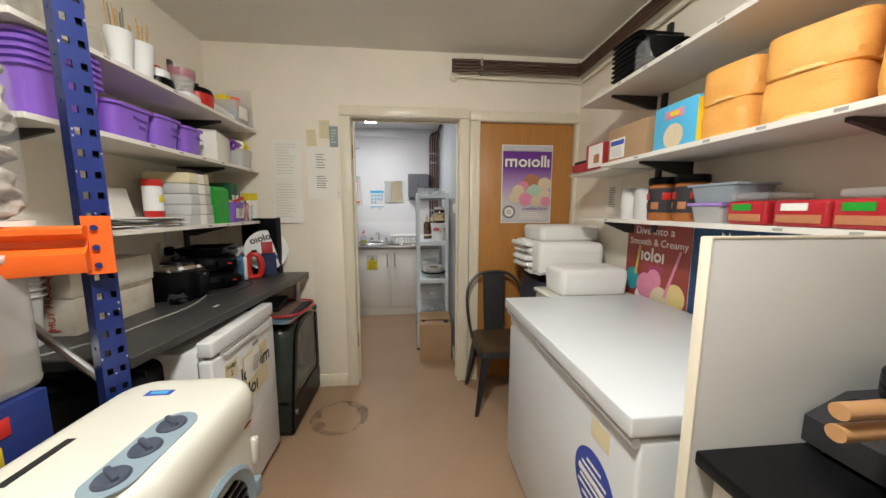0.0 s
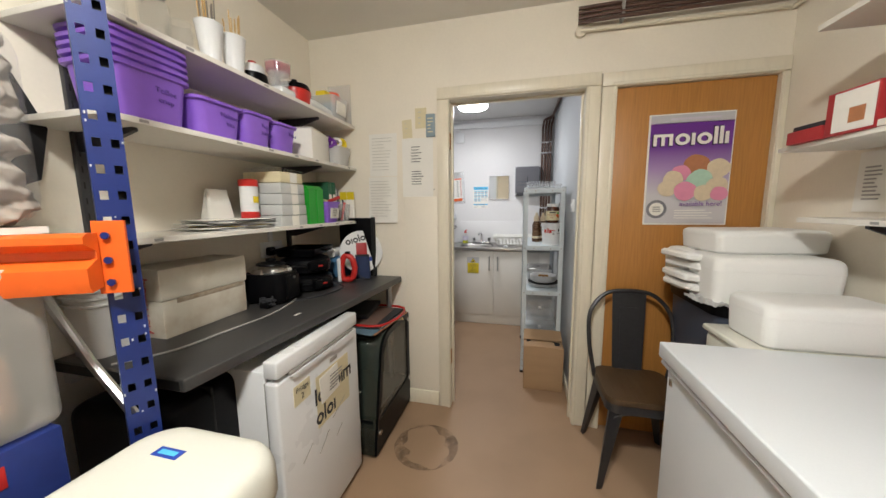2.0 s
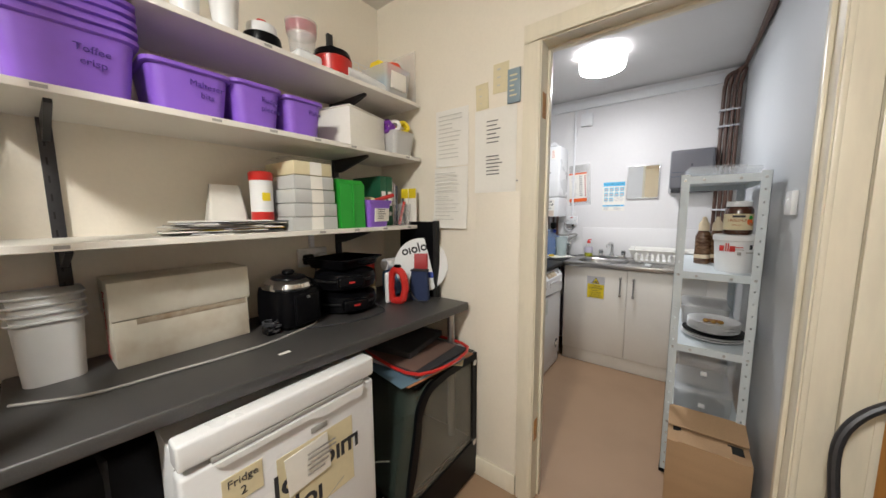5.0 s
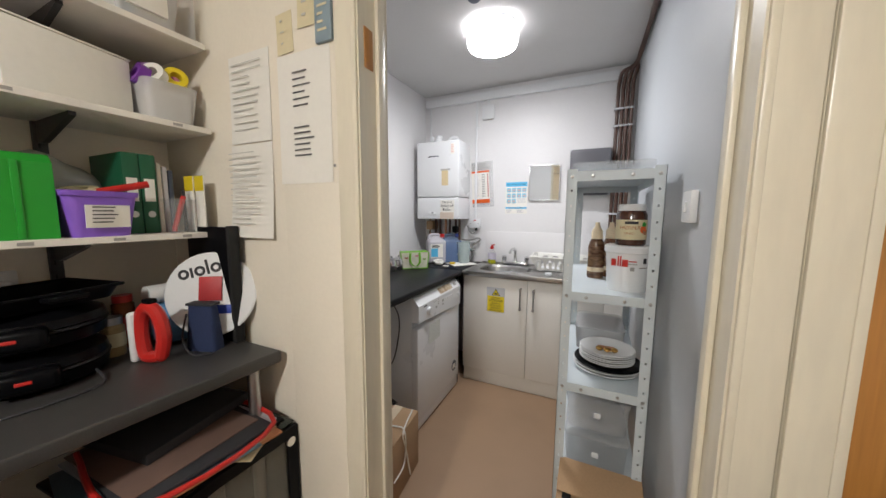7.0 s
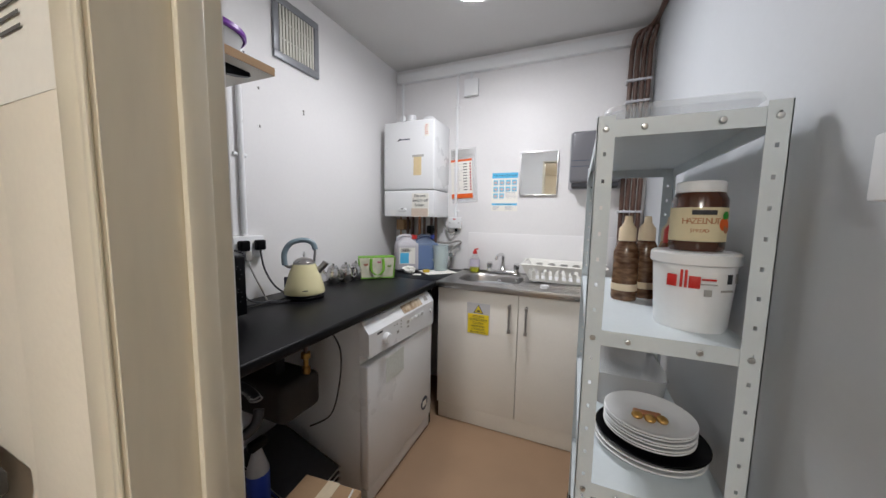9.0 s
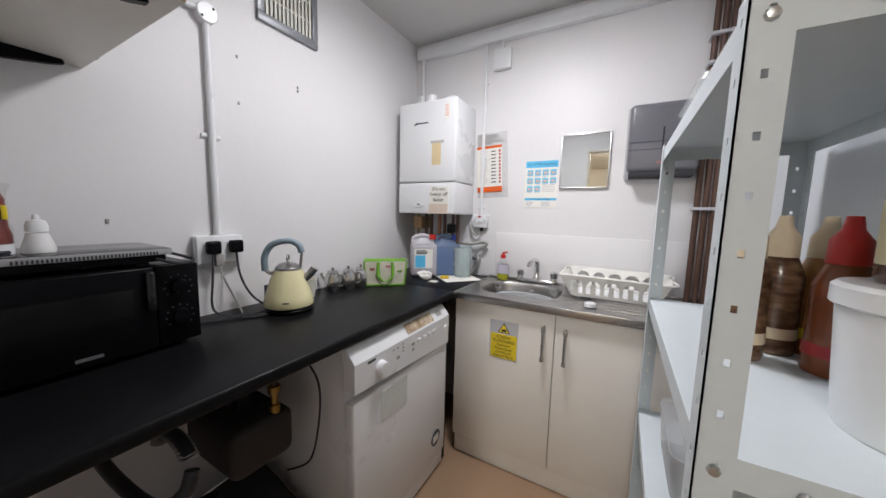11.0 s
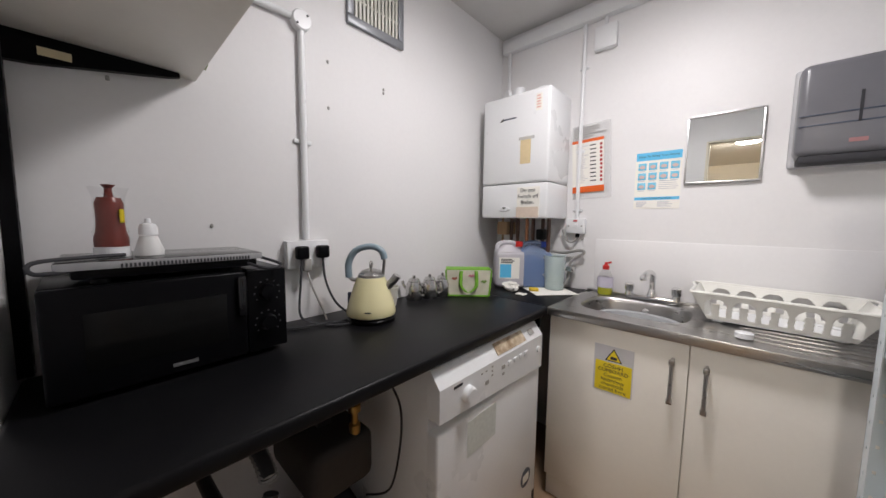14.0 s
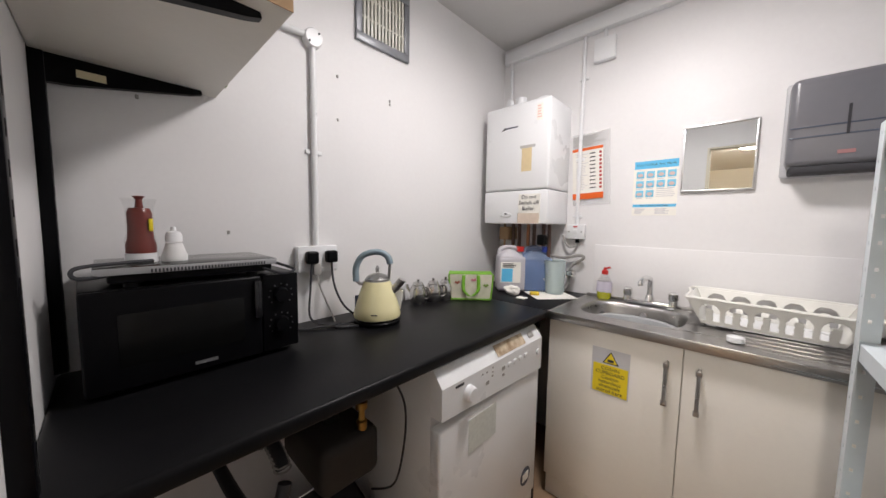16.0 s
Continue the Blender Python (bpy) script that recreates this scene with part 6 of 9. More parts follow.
bm = B()
prism(bm, [(0, 1.2), (0.05, 1.2), (0.05, 1.34), (0, 1.34)], 0.006, lambda u, v, w: beam_point(u, v, -w - 0.0))
part("connector", bm, ORANGE, rk, "orange beam end plate")
bm = B()
prof = [(0.004, 1.215), (0.035, 1.21), (0.04, 1.225), (0.04, 1.255), (0.012, 1.27), (0.012, 1.285), (0.04, 1.30), (0.04, 1.312), (0.03, 1.318), (0.004, 1.318)]
a = [bm.verts.new(beam_point(0.04, z, o)) for o, z in prof]
b = [bm.verts.new(beam_point(0.95, z, o)) for o, z in prof]
for k in range(len(prof)):
    bm.faces.new((a[k], a[(k + 1) % len(prof)], b[(k + 1) % len(prof)], b[k]))
bm.faces.new(a)
bm.faces.new(b[::-1])
part("beam", bm, ORANGE, rk, "orange pressed steel beam")
for z in (1.222, 1.265, 1.312):
    part("bolt", lathe(B(), [(0, 0), (0.007, 0), (0.006, 0.005), (0, 0.006)], 10), BLUE, rk).matrix_basis = Matrix.Translation(beam_point(0.028, z, 0.007)) @ pose(0, 0, 0, 90, 0, math.degrees(math.atan2(bd.y, bd.x)))
part("brace", tube(B(), [(-0.02, 0.005, 0.87), (-0.16, 0.0, 1.02), (-0.50, 0.01, 1.40)], 0.010, 8), TIN, rk, "galvanised diagonal brace")
part("shelf_deck", box(B(), -0.60, -0.42, 1.319, -0.075, -0.07, 1.331), MELA, rk)

# things on the racking
for k in range(2):
    eg = thing("egg_tray", "grey moulded pulp cup carriers bundled in clear film", "egg tray", -0.862, 1.69, 1.332 + 0.17 * k, 0, "pulp trays")
    bm = B()
    loft(bm, 0, 0, 0.345, 0.345, 0.06, [(0.0, 0.03), (0.012, 0.008), (0.03, 0.0), (0.055, 0.004), (0.085, 0.010), (0.11, 0.004), (0.135, 0.0), (0.155, 0.01), (0.166, 0.03)], 7)
    bmesh.ops.subdivide_edges(bm, edges=bm.edges[:], cuts=4, use_grid_fill=True)
    bmesh.ops.recalc_face_normals(bm, faces=bm.faces[:])
    bm.normal_update()
    for v in bm.verts:
        q = Vector((v.co.x * 13, v.co.y * 13, v.co.z * 21 + 3 * k))
        v.co += v.normal * (-0.055 * max(0.0, noise.noise(q)) - 0.012 * abs(noise.noise(q * 2.3)))
        v.co.z = min(max(v.co.z, 0.0), 0.169)
    o = part("tray", bm, PULP, eg)
    for f in o.data.polygons:
        f.use_smooth = True
    o.data.set_sharp_from_angle(angle=radians(80))
fw = thing("plastic_wrap", "clear film round the pulp trays", "film", -0.865, 1.69, 1.332, 0)
part("film", box(B(), -0.172, -0.172, 0, 0.172, 0.172, 0.345, 0.05, 4), clear_plastic("thin_film", (0.8, 0.8, 0.8), 0.12, 0.14), fw)
lb = thing("pale_box", "pale blue white plastic tub on the trays", "tub", -0.865, 1.69, 1.68, 0)
part("tub", box(B(), -0.14, -0.13, 0, 0.13, 0.13, 0.16, 0.03, 4), mat("pale_blue_plastic", (0.62, 0.68, 0.68), 0.4, grain=0.02, stain=0.04), lb)
part("lid", box(B(), -0.15, -0.14, 0.16, 0.14, 0.14, 0.19, 0.015, 3), FROST, lb)
cb2 = thing("storage_box", "frosted clear storage box with food bags inside", "box", -0.87, 1.665, 0.950, 0)
part("box", box(B(), -0.16, -0.16, 0, 0.150, 0.18, 0.29, 0.025, 4), clear_plastic("cloudy_plastic", (0.55, 0.53, 0.50), 0.45, 0.35), cb2)
part("lid", box(B(), -0.17, -0.17, 0.29, 0.158, 0.19, 0.31, 0.008, 3), FROST, cb2)
part("contents", box(B(), -0.13, -0.13, 0.005, 0.14, 0.14, 0.17, 0.05, 4), mat("mixed_food_bags", (0.45, 0.16, 0.09), 0.5, grain=0.3, scale=22, stain=0.3, stain_scale=9, bump=0.4, tint=(0.7, 0.5, 0.3)), cb2)
part("contents", box(B(), -0.10, -0.10, 0.171, 0.12, 0.12, 0.27, 0.05, 4), mat("yellow_food_bags", (0.60, 0.42, 0.16), 0.5, grain=0.3, scale=22, stain=0.3, stain_scale=9, bump=0.4, tint=(0.5, 0.12, 0.08)), cb2)
bb = thing("cereal_carton", "dark blue carton with yellow and red fruit print", "box", -0.85, 1.66, 0.0, 0)
part("carton", box(B(), -0.16, -0.15, 0, 0.135, 0.17, 0.949, 0.004), mat("navy_carton", (0.012, 0.028, 0.16), 0.5, grain=0.15, scale=40, stain=0.2, stain_scale=9), bb)
for k, (y, z, mt) in enumerate(((-0.02, 0.91, YELLOW), (0.06, 0.905, REDPL), (-0.05, 0.855, REDPL), (0.04, 0.85, YELLOW), (0.06, 0.80, GREENPL))):
    part("print", box(B(), 0.1352, y - 0.035, z - 0.02, 0.1365 + 0.0004 * k, y + 0.035, z + 0.02, 0.0005), mt, bb)
    part("print", box(B(), y - 0.035, -0.1515 - 0.0004 * k, z - 0.02, y + 0.045, -0.1502, z + 0.02, 0.0005), mt, bb)
su = thing("suitcase", "black hard case standing under the worktop", "case", -1.02, 2.16, 0, 8)
part("shell", box(B(), -0.13, -0.13, 0.02, 0.22, 0.16, 0.80, 0.04, 4), BLACKPL, su)
part("seam", box(B(), -0.132, 0.0, 0.03, 0.222, 0.012, 0.802, 0.01, 2), DARK, su)
part("handle", tube(B(), smooth_line([(0.0, 0.0, 0.80), (0.02, 0.0, 0.83), (0.10, 0.0, 0.83), (0.12, 0.0, 0.80)], 4), 0.008, 8), BLACKPL, su)
hg = thing("black_apron", "black cloth apron hanging on the wall behind the rack", "apron", WX + 0.002, 2.0, 1.5)
bm = B()
prism(bm, [(-0.10, -0.05), (0.0, -0.1), (0.10, -0.05), (0.13, 0.10), (0.06, 0.28), (0.0, 0.36), (-0.03, 0.5), (-0.045, 0.5), (-0.02, 0.36), (-0.08, 0.25)], 0.02, lambda u, v, w: Vector((w, u, v)))
part("cloth", bm, mat("black_cloth", (0.012, 0.012, 0.014), 0.9, grain=0.2, scale=200, bump=0.4), hg)
part("hook", box(B(), 0, -0.05, 0.49, 0.02, -0.03, 0.52, 0.003), TIN, hg)
cl = thing("rubbish_sack", "dark crumpled sack on the floor under the worktop", "sack", -0.92, 2.42, 0)
bm = B()
bmesh.ops.create_icosphere(bm, subdivisions=3, radius=0.16)
for v in bm.verts:
    v.co = Vector((v.co.x, v.co.y * 0.8, v.co.z * 1.1 + 0.16)) * (1 + 0.25 * noise.noise(v.co * 9))
    v.co.z = max(0.0, v.co.z)
part("sack", bm, BLACKPL, cl)

# ---- kitchen: worktops and sink unit ----
KT = 0.90
kw = thing("kitchen_worktop", "black laminate worktop with rounded front edge", "worktop", WX, 3.5625, KT)
part("top", box(B(), 0, 0, -0.038, 0.600, 1.4775, 0, 0.012, 4), BLACKTOP, kw)
part("corner_top", box(B(), 0, 1.480, -0.038, 0.598, KNY - KY - 0.004, -0.001, 0.003), BLACKTOP, kw)
part("joint_strip", box(B(), 0.0, 1.4777, -0.012, 0.60, 1.4798, 0.0008), DKGREY, kw)
part("end_panel", box(B(), 0.02, 1.4125, -KT, 0.585, 1.4305, -0.039), BLACKPL, kw, "black end panel")
part("batten", box(B(), 0.0, 0.02, -0.09, 0.025, 0.74, -0.039), MELA, kw)
setting("trim_splashback", box(B(), -0.62, KNY - 0.006, 0.905, KEX - 0.002, KNY, 1.185, 0.001), KWALL, "white splashback panel behind the sink", "splashback")


def sink_unit():
    s = thing("sink_cabinet", "white double door sink cabinet with steel handles", "cabinet", -0.645, 5.045, 0)
    w = KEX - 0.02 + 0.645
    part("carcass", box(B(), 0.0, 0.022, 0.115, w, 0.48, 0.70, 0.001), MELA, s)
    part("top_rail", box(B(), 0.0, 0.022, 0.70, w, 0.04, 0.862, 0.001), MELA, s)
    part("side_panel", box(B(), 0.0, 0.041, 0.701, 0.016, 0.48, 0.868, 0.001), MELA, s)
    part("plinth", box(B(), 0.0, 0.03, 0, w, 0.045, 0.112, 0.001), MELA, s)
    for k, (a, b, hx) in enumerate(((0.002, 0.494, 0.450), (0.498, 0.990, 0.543))):
        d = part("door", box(B(), a, 0.0, 0.118, b, 0.019, 0.862, 0.0015), MELA, s)
        h = part("handle", tube(B(), smooth_line([(hx, 0.004, 0.800), (hx, -0.026, 0.795), (hx, -0.030, 0.76), (hx, -0.031, 0.725), (hx, -0.030, 0.69), (hx, -0.026, 0.655), (hx, 0.004, 0.650)], 4), 0.0062, 8), STEEL, d, "brushed steel bow handle")
        part("handle_end", box(B(), hx - 0.009, -0.034, 0.785, hx + 0.009, -0.024, 0.805, 0.003), STEEL, h)
        part("handle_end", box(B(), hx - 0.009, -0.034, 0.645, hx + 0.009, -0.024, 0.665, 0.003), STEEL, h)
    part("filler", box(B(), 0.993, 0.0, 0.118, w, 0.019, 0.862, 0.001), MELA, s)
    cs = thing("warning_sticker", "yellow hazard sticker on the cupboard door", "sticker", -0.452, 5.0445, 0.60)
    part("sheet", box(B(), 0, -0.0012, 0, 0.14, 0, 0.19), SILVER, cs)
    part("yellow_field", box(B(), 0.006, -0.0020, 0.004, 0.136, -0.0010, 0.124), YELLOW, cs)
    for t, z in (("COSHH", 0.108), ("CUPBOARD", 0.089), ("Caution", 0.070), ("hazardous", 0.052), ("chemicals", 0.034), ("stored here", 0.016)):
        words("lettering", t, 0.0205, INK, cs, pose(0.071, -0.0025, z, 90))
    bm = B()
    prism(bm, [(0.04, 0.130), (0.102, 0.130), (0.071, 0.182)], 0.0008, lambda u, v, q: Vector((u, -0.0013 - q, v)))
    part("triangle_edge", bm, INK, cs)
    bm = B()
    prism(bm, [(0.047, 0.134), (0.095, 0.134), (0.071, 0.175)], 0.0008, lambda u, v, q: Vector((u, -0.0022 - q, v)))
    part("triangle", bm, YELLOW, cs)
    part("pictogram", box(B(), 0.06, -0.0036, 0.138, 0.083, -0.0028, 0.149), INK, cs)


sink_unit()


def sink_top():
    s = thing("kitchen_sink", "stainless steel sink top with oval bowl and drainer", "sink", -0.648, 5.025, KT)
    w, d = KEX - 0.008 + 0.648, KNY - 5.025 - 0.008
    cx, cy, rx_, ry_ = 0.275, 0.27, 0.205, 0.165
    bm = B()
    # deck with an oval opening
    n = 40
    outer, inner = [], []
    for k in range(n):
        a = 2 * math.pi * k / n
        c, q = math.cos(a), math.sin(a)
        e = 0.55
        ex, ey = math.copysign(abs(c) ** e, c), math.copysign(abs(q) ** e, q)
        inner.append(bm.verts.new((cx + rx_ * ex, cy + ry_ * ey, -0.001)))
        t = min(((w - cx) / c if c > 0 else -cx / c) if abs(c) > 1e-6 else 1e9, ((d - cy) / q if q > 0 else -cy / q) if abs(q) > 1e-6 else 1e9)
        outer.append(bm.verts.new((cx + t * c, cy + t * q, 0.0)))
    for k in range(n):
        m_ = (k + 1) % n
        bm.faces.new((outer[k], outer[m_], inner[m_], inner[k]))
    part("deck", bm, STEEL, s, smooth=False)
    # pressed bowl with a rolled rim
    bm = B()
    rings = []
    for f1, f2, z, e in ((1.0, 1.0, -0.001, 0.55), (0.985, 0.98, -0.003, 0.55), (0.965, 0.955, -0.010, 0.55), (0.955, 0.94, -0.022, 0.56), (0.93, 0.91, -0.09, 0.6), (0.88, 0.85, -0.130, 0.7), (0.75, 0.72, -0.147, 0.8), (0.3, 0.3, -0.153, 1.0)):
        ring = []
        for k in range(n):
            c, q = math.cos(2 * math.pi * k / n), math.sin(2 * math.pi * k / n)
            ring.append(bm.verts.new((cx + rx_ * f1 * math.copysign(abs(c) ** e, c), cy + ry_ * f2 * math.copysign(abs(q) ** e, q), z)))
        rings.append(ring)
    for r0, r1 in zip(rings, rings[1:]):
        for k in range(n):
            bm.faces.new((r0[k], r0[(k + 1) % n], r1[(k + 1) % n], r1[k]))
    bm.faces.new(rings[-1])
    part("bowl", bm, STEEL, s)
    part("front_lip", box(B(), 0, -0.004, -0.032, w, 0.002, 0.003, 0.003), STEEL, s)
    part("side_lip", box(B(), -0.002, -0.004, -0.032, 0.003, d, 0.003, 0.003), STEEL, s)
    part("back_lip", box(B(), 0, d - 0.012, -0.001, w, d, 0.012, 0.004), STEEL, s)
    for k in range(7):
        part("drainer_rib", box(B(), 0.62, 0.09 + 0.05 * k, -0.001, w - 0.06, 0.105 + 0.05 * k, 0.0035, 0.002), STEEL, s)
    part("corner_fill", box(B(), w - 0.30, 0.0, -0.004, w, d, -0.0015), STEEL, s)
    part("overflow", lathe(B(), [(0, 0), (0.014, 0), (0.014, 0.003), (0, 0.003)], 16), CHROME, s).matrix_basis = pose(cx + 0.02, cy + ry_ * 0.915, -0.045, 80)
    part("drain", lathe(B(), [(0, 0), (0.03, 0), (0.03, 0.003), (0, 0.003)], 20, (cx, cy, -0.153)), CHROME, s)
    b = thing("washing_bowl", "grey oval plastic bowl inside the sink", "bowl", -0.648 + cx + 0.02, 5.025 + cy - 0.02, KT - 0.146)
    part("bowl", lathe(B(), [(0, 0), (0.10, 0), (0.132, 0.10), (0.142, 0.102), (0.136, 0.108), (0.124, 0.102), (0.095, 0.006), (0, 0.006)], 32, sx=1.17, sy=0.85), mat("grey_bowl_plastic", (0.36, 0.37, 0.38), 0.4, grain=0.03, stain=0.06), b)
    t = thing("mixer_tap", "chrome deck mixer tap with two lever heads", "tap", -0.648 + 0.31, KNY - 0.065, KT + 0.001)
    part("bridge", box(B(), -0.11, -0.018, 0, 0.11, 0.018, 0.028, 0.01, 3), CHROME, t)
    for x in (-0.095, 0.095):
        v = part("valve", lathe(B(), [(0, 0.02), (0.02, 0.02), (0.016, 0.04), (0.021, 0.05), (0.021, 0.075), (0.012, 0.082), (0, 0.083)], 18, (x, 0, 0)), CHROME, t)
        part("lever", box(B(), x - 0.006, -0.03, 0.07, x + 0.006, 0.01, 0.078, 0.003), CHROME, v)
    part("spout", tube(B(), smooth_line([(0, 0, 0.02), (0, 0, 0.10), (0, -0.015, 0.135), (-0.01, -0.06, 0.145), (-0.02, -0.10, 0.128), (-0.02, -0.105, 0.112)], 6), 0.0125, 12), CHROME, t)
    part("spout_base", lathe(B(), [(0.022, 0.025), (0.018, 0.045), (0.013, 0.06)], 18), CHROME, t)


sink_top()


RACKPL = mat("cream_rack_plastic", (0.80, 0.79, 0.74), 0.4, grain=0.02, stain=0.04, bump=0)


def draining_rack():
    r = thing("dish_rack", "white plastic dish draining rack with arched slots", "dish rack", 0.06, 5.375, KT + 0.003, -2)
    bm = B()
    frustum(bm, 0, 0, 0.006, 0.010, 0.36, 0.21, 0.36, 0.21, 0.03, 4)
    part("floor", bm, WHITEPL, r)

    def arch(u, v, c):
        q = math.hypot(u - c, max(0.0, v - 0.062))
        return 0.011 < q < 0.031 and v > 0.024 and not (abs(u - c) < 0.011 and v < 0.073)

    # four leaning walls, the long ones with arched openings cut out
    for side in (-1, 1):
        bm = B()
        nu, nv = 120, 27
        grid = []
        for j in range(nv + 1):
            v = 0.008 + 0.102 * j / nv
            f = j / nv
            grid.append([bm.verts.new(((0.18 + 0.05 * f) * (2 * i / nu - 1), side * (0.105 + 0.038 * f), v)) for i in range(nu + 1)])
        for j in range(nv):
            for i in range(nu):
                u, v = grid[j][i].co.x + 0.002, grid[j][i].co.z + 0.002
                if any(arch(u, v, -0.155 + 0.0775 * k) for k in range(5)):
                    continue
                bm.faces.new((grid[j][i], grid[j][i + 1], grid[j + 1][i + 1], grid[j + 1][i]))
        w_ = part("slotted_wall", bm, RACKPL, r)
        md = w_.modifiers.new("thickness", "SOLIDIFY")
        md.thickness = 0.003
        bm = B()
        vs = [bm.verts.new(p) for p in ((side * 0.18, -0.105, 0.008), (side * 0.18, 0.105, 0.008), (side * 0.23, 0.143, 0.11), (side * 0.23, -0.143, 0.11))]
        bm.faces.new(vs)
        w_ = part("end_wall", bm, RACKPL, r)
        md = w_.modifiers.new("thickness", "SOLIDIFY")
        md.thickness = 0.003
    part("rim", tube(B(), smooth_line([(-0.23, -0.143, 0.111), (0, -0.145, 0.111), (0.23, -0.143, 0.111), (0.232, 0, 0.111), (0.23, 0.143, 0.111), (0, 0.145, 0.111), (-0.23, 0.143, 0.111), (-0.232, 0, 0.111), (-0.23, -0.143, 0.111)], 6), 0.006, 8), RACKPL, r)
    for x in (-0.15, 0.15):
        part("foot", box(B(), x - 0.015, -0.09, -0.002, x + 0.015, 0.09, 0.007, 0.002), WHITEPL, r)


draining_rack()
bt = thing("plastic_puck", "white round plastic cap on the drainer", "cap", -0.02, 5.12, KT + 0.004)
part("cap", lathe(B(), [(0, 0), (0.024, 0), (0.024, 0.016), (0.02, 0.018), (0, 0.018)], 22), WHITEPL, bt)
sb = thing("soap_bottle", "clear washing up liquid bottle with red cap", "bottle", -0.545, 5.475, KT, 0)
part("bottle", lathe(B(), [(0, 0), (0.028, 0), (0.034, 0.01), (0.034, 0.08), (0.030, 0.105), (0.018, 0.125), (0.015, 0.135)], 22, sx=1.1, sy=0.7), GLASS, sb)
part("liquid", lathe(B(), [(0, 0.002), (0.026, 0.002), (0.031, 0.012), (0.031, 0.05), (0, 0.05)], 22, sx=1.1, sy=0.7), mat("yellow_green_soap", (0.50, 0.50, 0.02), 0.2, grain=0.02, stain=0.03), sb)
part("label", lathe(B(), [(0.0345, 0.04), (0.0345, 0.095)], 22, sx=1.1, sy=0.7), LILAC, sb)
part("cap", lathe(B(), [(0.016, 0.134), (0.016, 0.152), (0.008, 0.158), (0.007, 0.17), (0, 0.171)], 16), REDPL, sb)
part("spout", tube(B(), [(0, 0, 0.165), (0.025, 0, 0.172)], 0.005, 8), REDPL, sb)


# ---- dishwasher ----
def dishwasher():
    d = thing("dishwasher", "white freestanding dishwasher below the worktop", "dishwasher", -0.645, 4.32, 0)
    w = 0.635
    part("body", box(B(), -0.55, 0.006, 0.02, -0.045, w - 0.006, 0.85, 0.004), WHITEPL, d)
    dr = part("door", box(B(), -0.045, 0.0, 0.09, 0.0, w, 0.66, 0.008, 3), WHITEPL, d)
    part("kickboard", box(B(), -0.05, 0.004, 0.012, -0.008, w - 0.004, 0.085, 0.006), WHITEPL, d)
    bm = B()
    out = [(0.0, 0.70)] + [(0.0 + w * k / 12, 0.70 - 0.045 * math.sin(math.pi * k / 12) * 0 - (0.04 * (k / 12))) for k in range(1, 13)] + [(w, 0.80), (0.0, 0.80)]
    prism(bm, out, 0.05, lambda u, v, q: Vector((0.008 - q, u, v)))
    cpn = part("control_panel", bm, WHITEPL, d, "sloped white control panel")
    bm = B()
    prism(bm, [(0.008, 0.80), (-0.03, 0.848), (-0.05, 0.848), (-0.05, 0.80)], w, lambda u, v, q: Vector((u, q, v)))
    part("top_fascia", bm, WHITEPL, d)
    kn = part("dial", lathe(B(), [(0, 0), (0.027, 0), (0.025, 0.018), (0.020, 0.022), (0, 0.022)], 26), WHITEPL, cpn)
    kn.matrix_basis = pose(0.0075, 0.125, 0.745, 0, 90)
    bm = B()
    for y, z, s in ((0.20, 0.78, 0.004), (0.225, 0.78, 0.004), (0.26, 0.785, 0.004), (0.26, 0.77, 0.004), (0.26, 0.755, 0.004), (0.23, 0.74, 0.009), (0.33, 0.76, 0.010), (0.33, 0.735, 0.007)):
        box(bm, 0.0078, y - s, z - s * 0.7, 0.0092, y + s, z + s * 0.7)
    part("printed_marks", bm, CORD, cpn)
    part("badge", box(B(), 0.0078, 0.06, 0.782, 0.0094, 0.10, 0.790), INK, cpn, "small dark maker's badge")
    for k in range(4):
        part("button", box(B(), 0.006, 0.36 + 0.04 * k, 0.752, 0.012, 0.382 + 0.04 * k, 0.770, 0.002), WHITEPL, cpn)
    part("on_button", lathe(B(), [(0, 0), (0.014, 0), (0.012, 0.006), (0, 0.006)], 18), WHITEPL, cpn).matrix_basis = pose(0.0075, 0.60, 0.745, 0, 90)
    part("energy_label", box(B(), 0.0002, 0.14, 0.52, 0.0014, 0.30, 0.64), mat("faded_label", (0.70, 0.73, 0.69), 0.6, grain=0.14, scale=60, stain=0.1), dr, "faded green white label")
    part("round_label", lathe(B(), [(0, 0), (0.04, 0), (0.04, 0.001), (0, 0.001)], 28), SLATE, dr, "round dark label").matrix_basis = pose(0.0003, 0.545, 0.20, 0, 90)
    part("round_label_mark", box(B(), 0.0012, 0.52, 0.18, 0.0022, 0.57, 0.215), PAPER, dr).matrix_basis = pose(0, 0, 0)
    o = part("worn_sticker", box(B(), -0.022, 0.30, 0.0, 0.022, 0.50, 0.0014), mat("torn_sticker", (0.62, 0.52, 0.38), 0.7, grain=0.5, scale=40, stain=0.4, stain_scale=12, tint=(0.30, 0.20, 0.12)), d, "torn brown sticker on the top edge")
    o.matrix_basis = pose(-0.0095, 0.0, 0.8252, 0, 51.6)
    o = part("label_dark", box(B(), -0.012, 0.54, 0, 0.012, 0.58, 0.001), CORD, d)
    o.matrix_basis = pose(-0.009, 0.0, 0.8252, 0, 51.6)
    for y in (0.05, w - 0.05):
        part("foot", lathe(B(), [(0, 0), (0.018, 0), (0.018, 0.02), (0, 0.02)], 12, (-0.09, y, 0)), BLACKPL, d)
        part("foot", lathe(B(), [(0, 0), (0.018, 0), (0.018, 0.02), (0, 0.02)], 12, (-0.5, y, 0)), BLACKPL, d)


dishwasher()


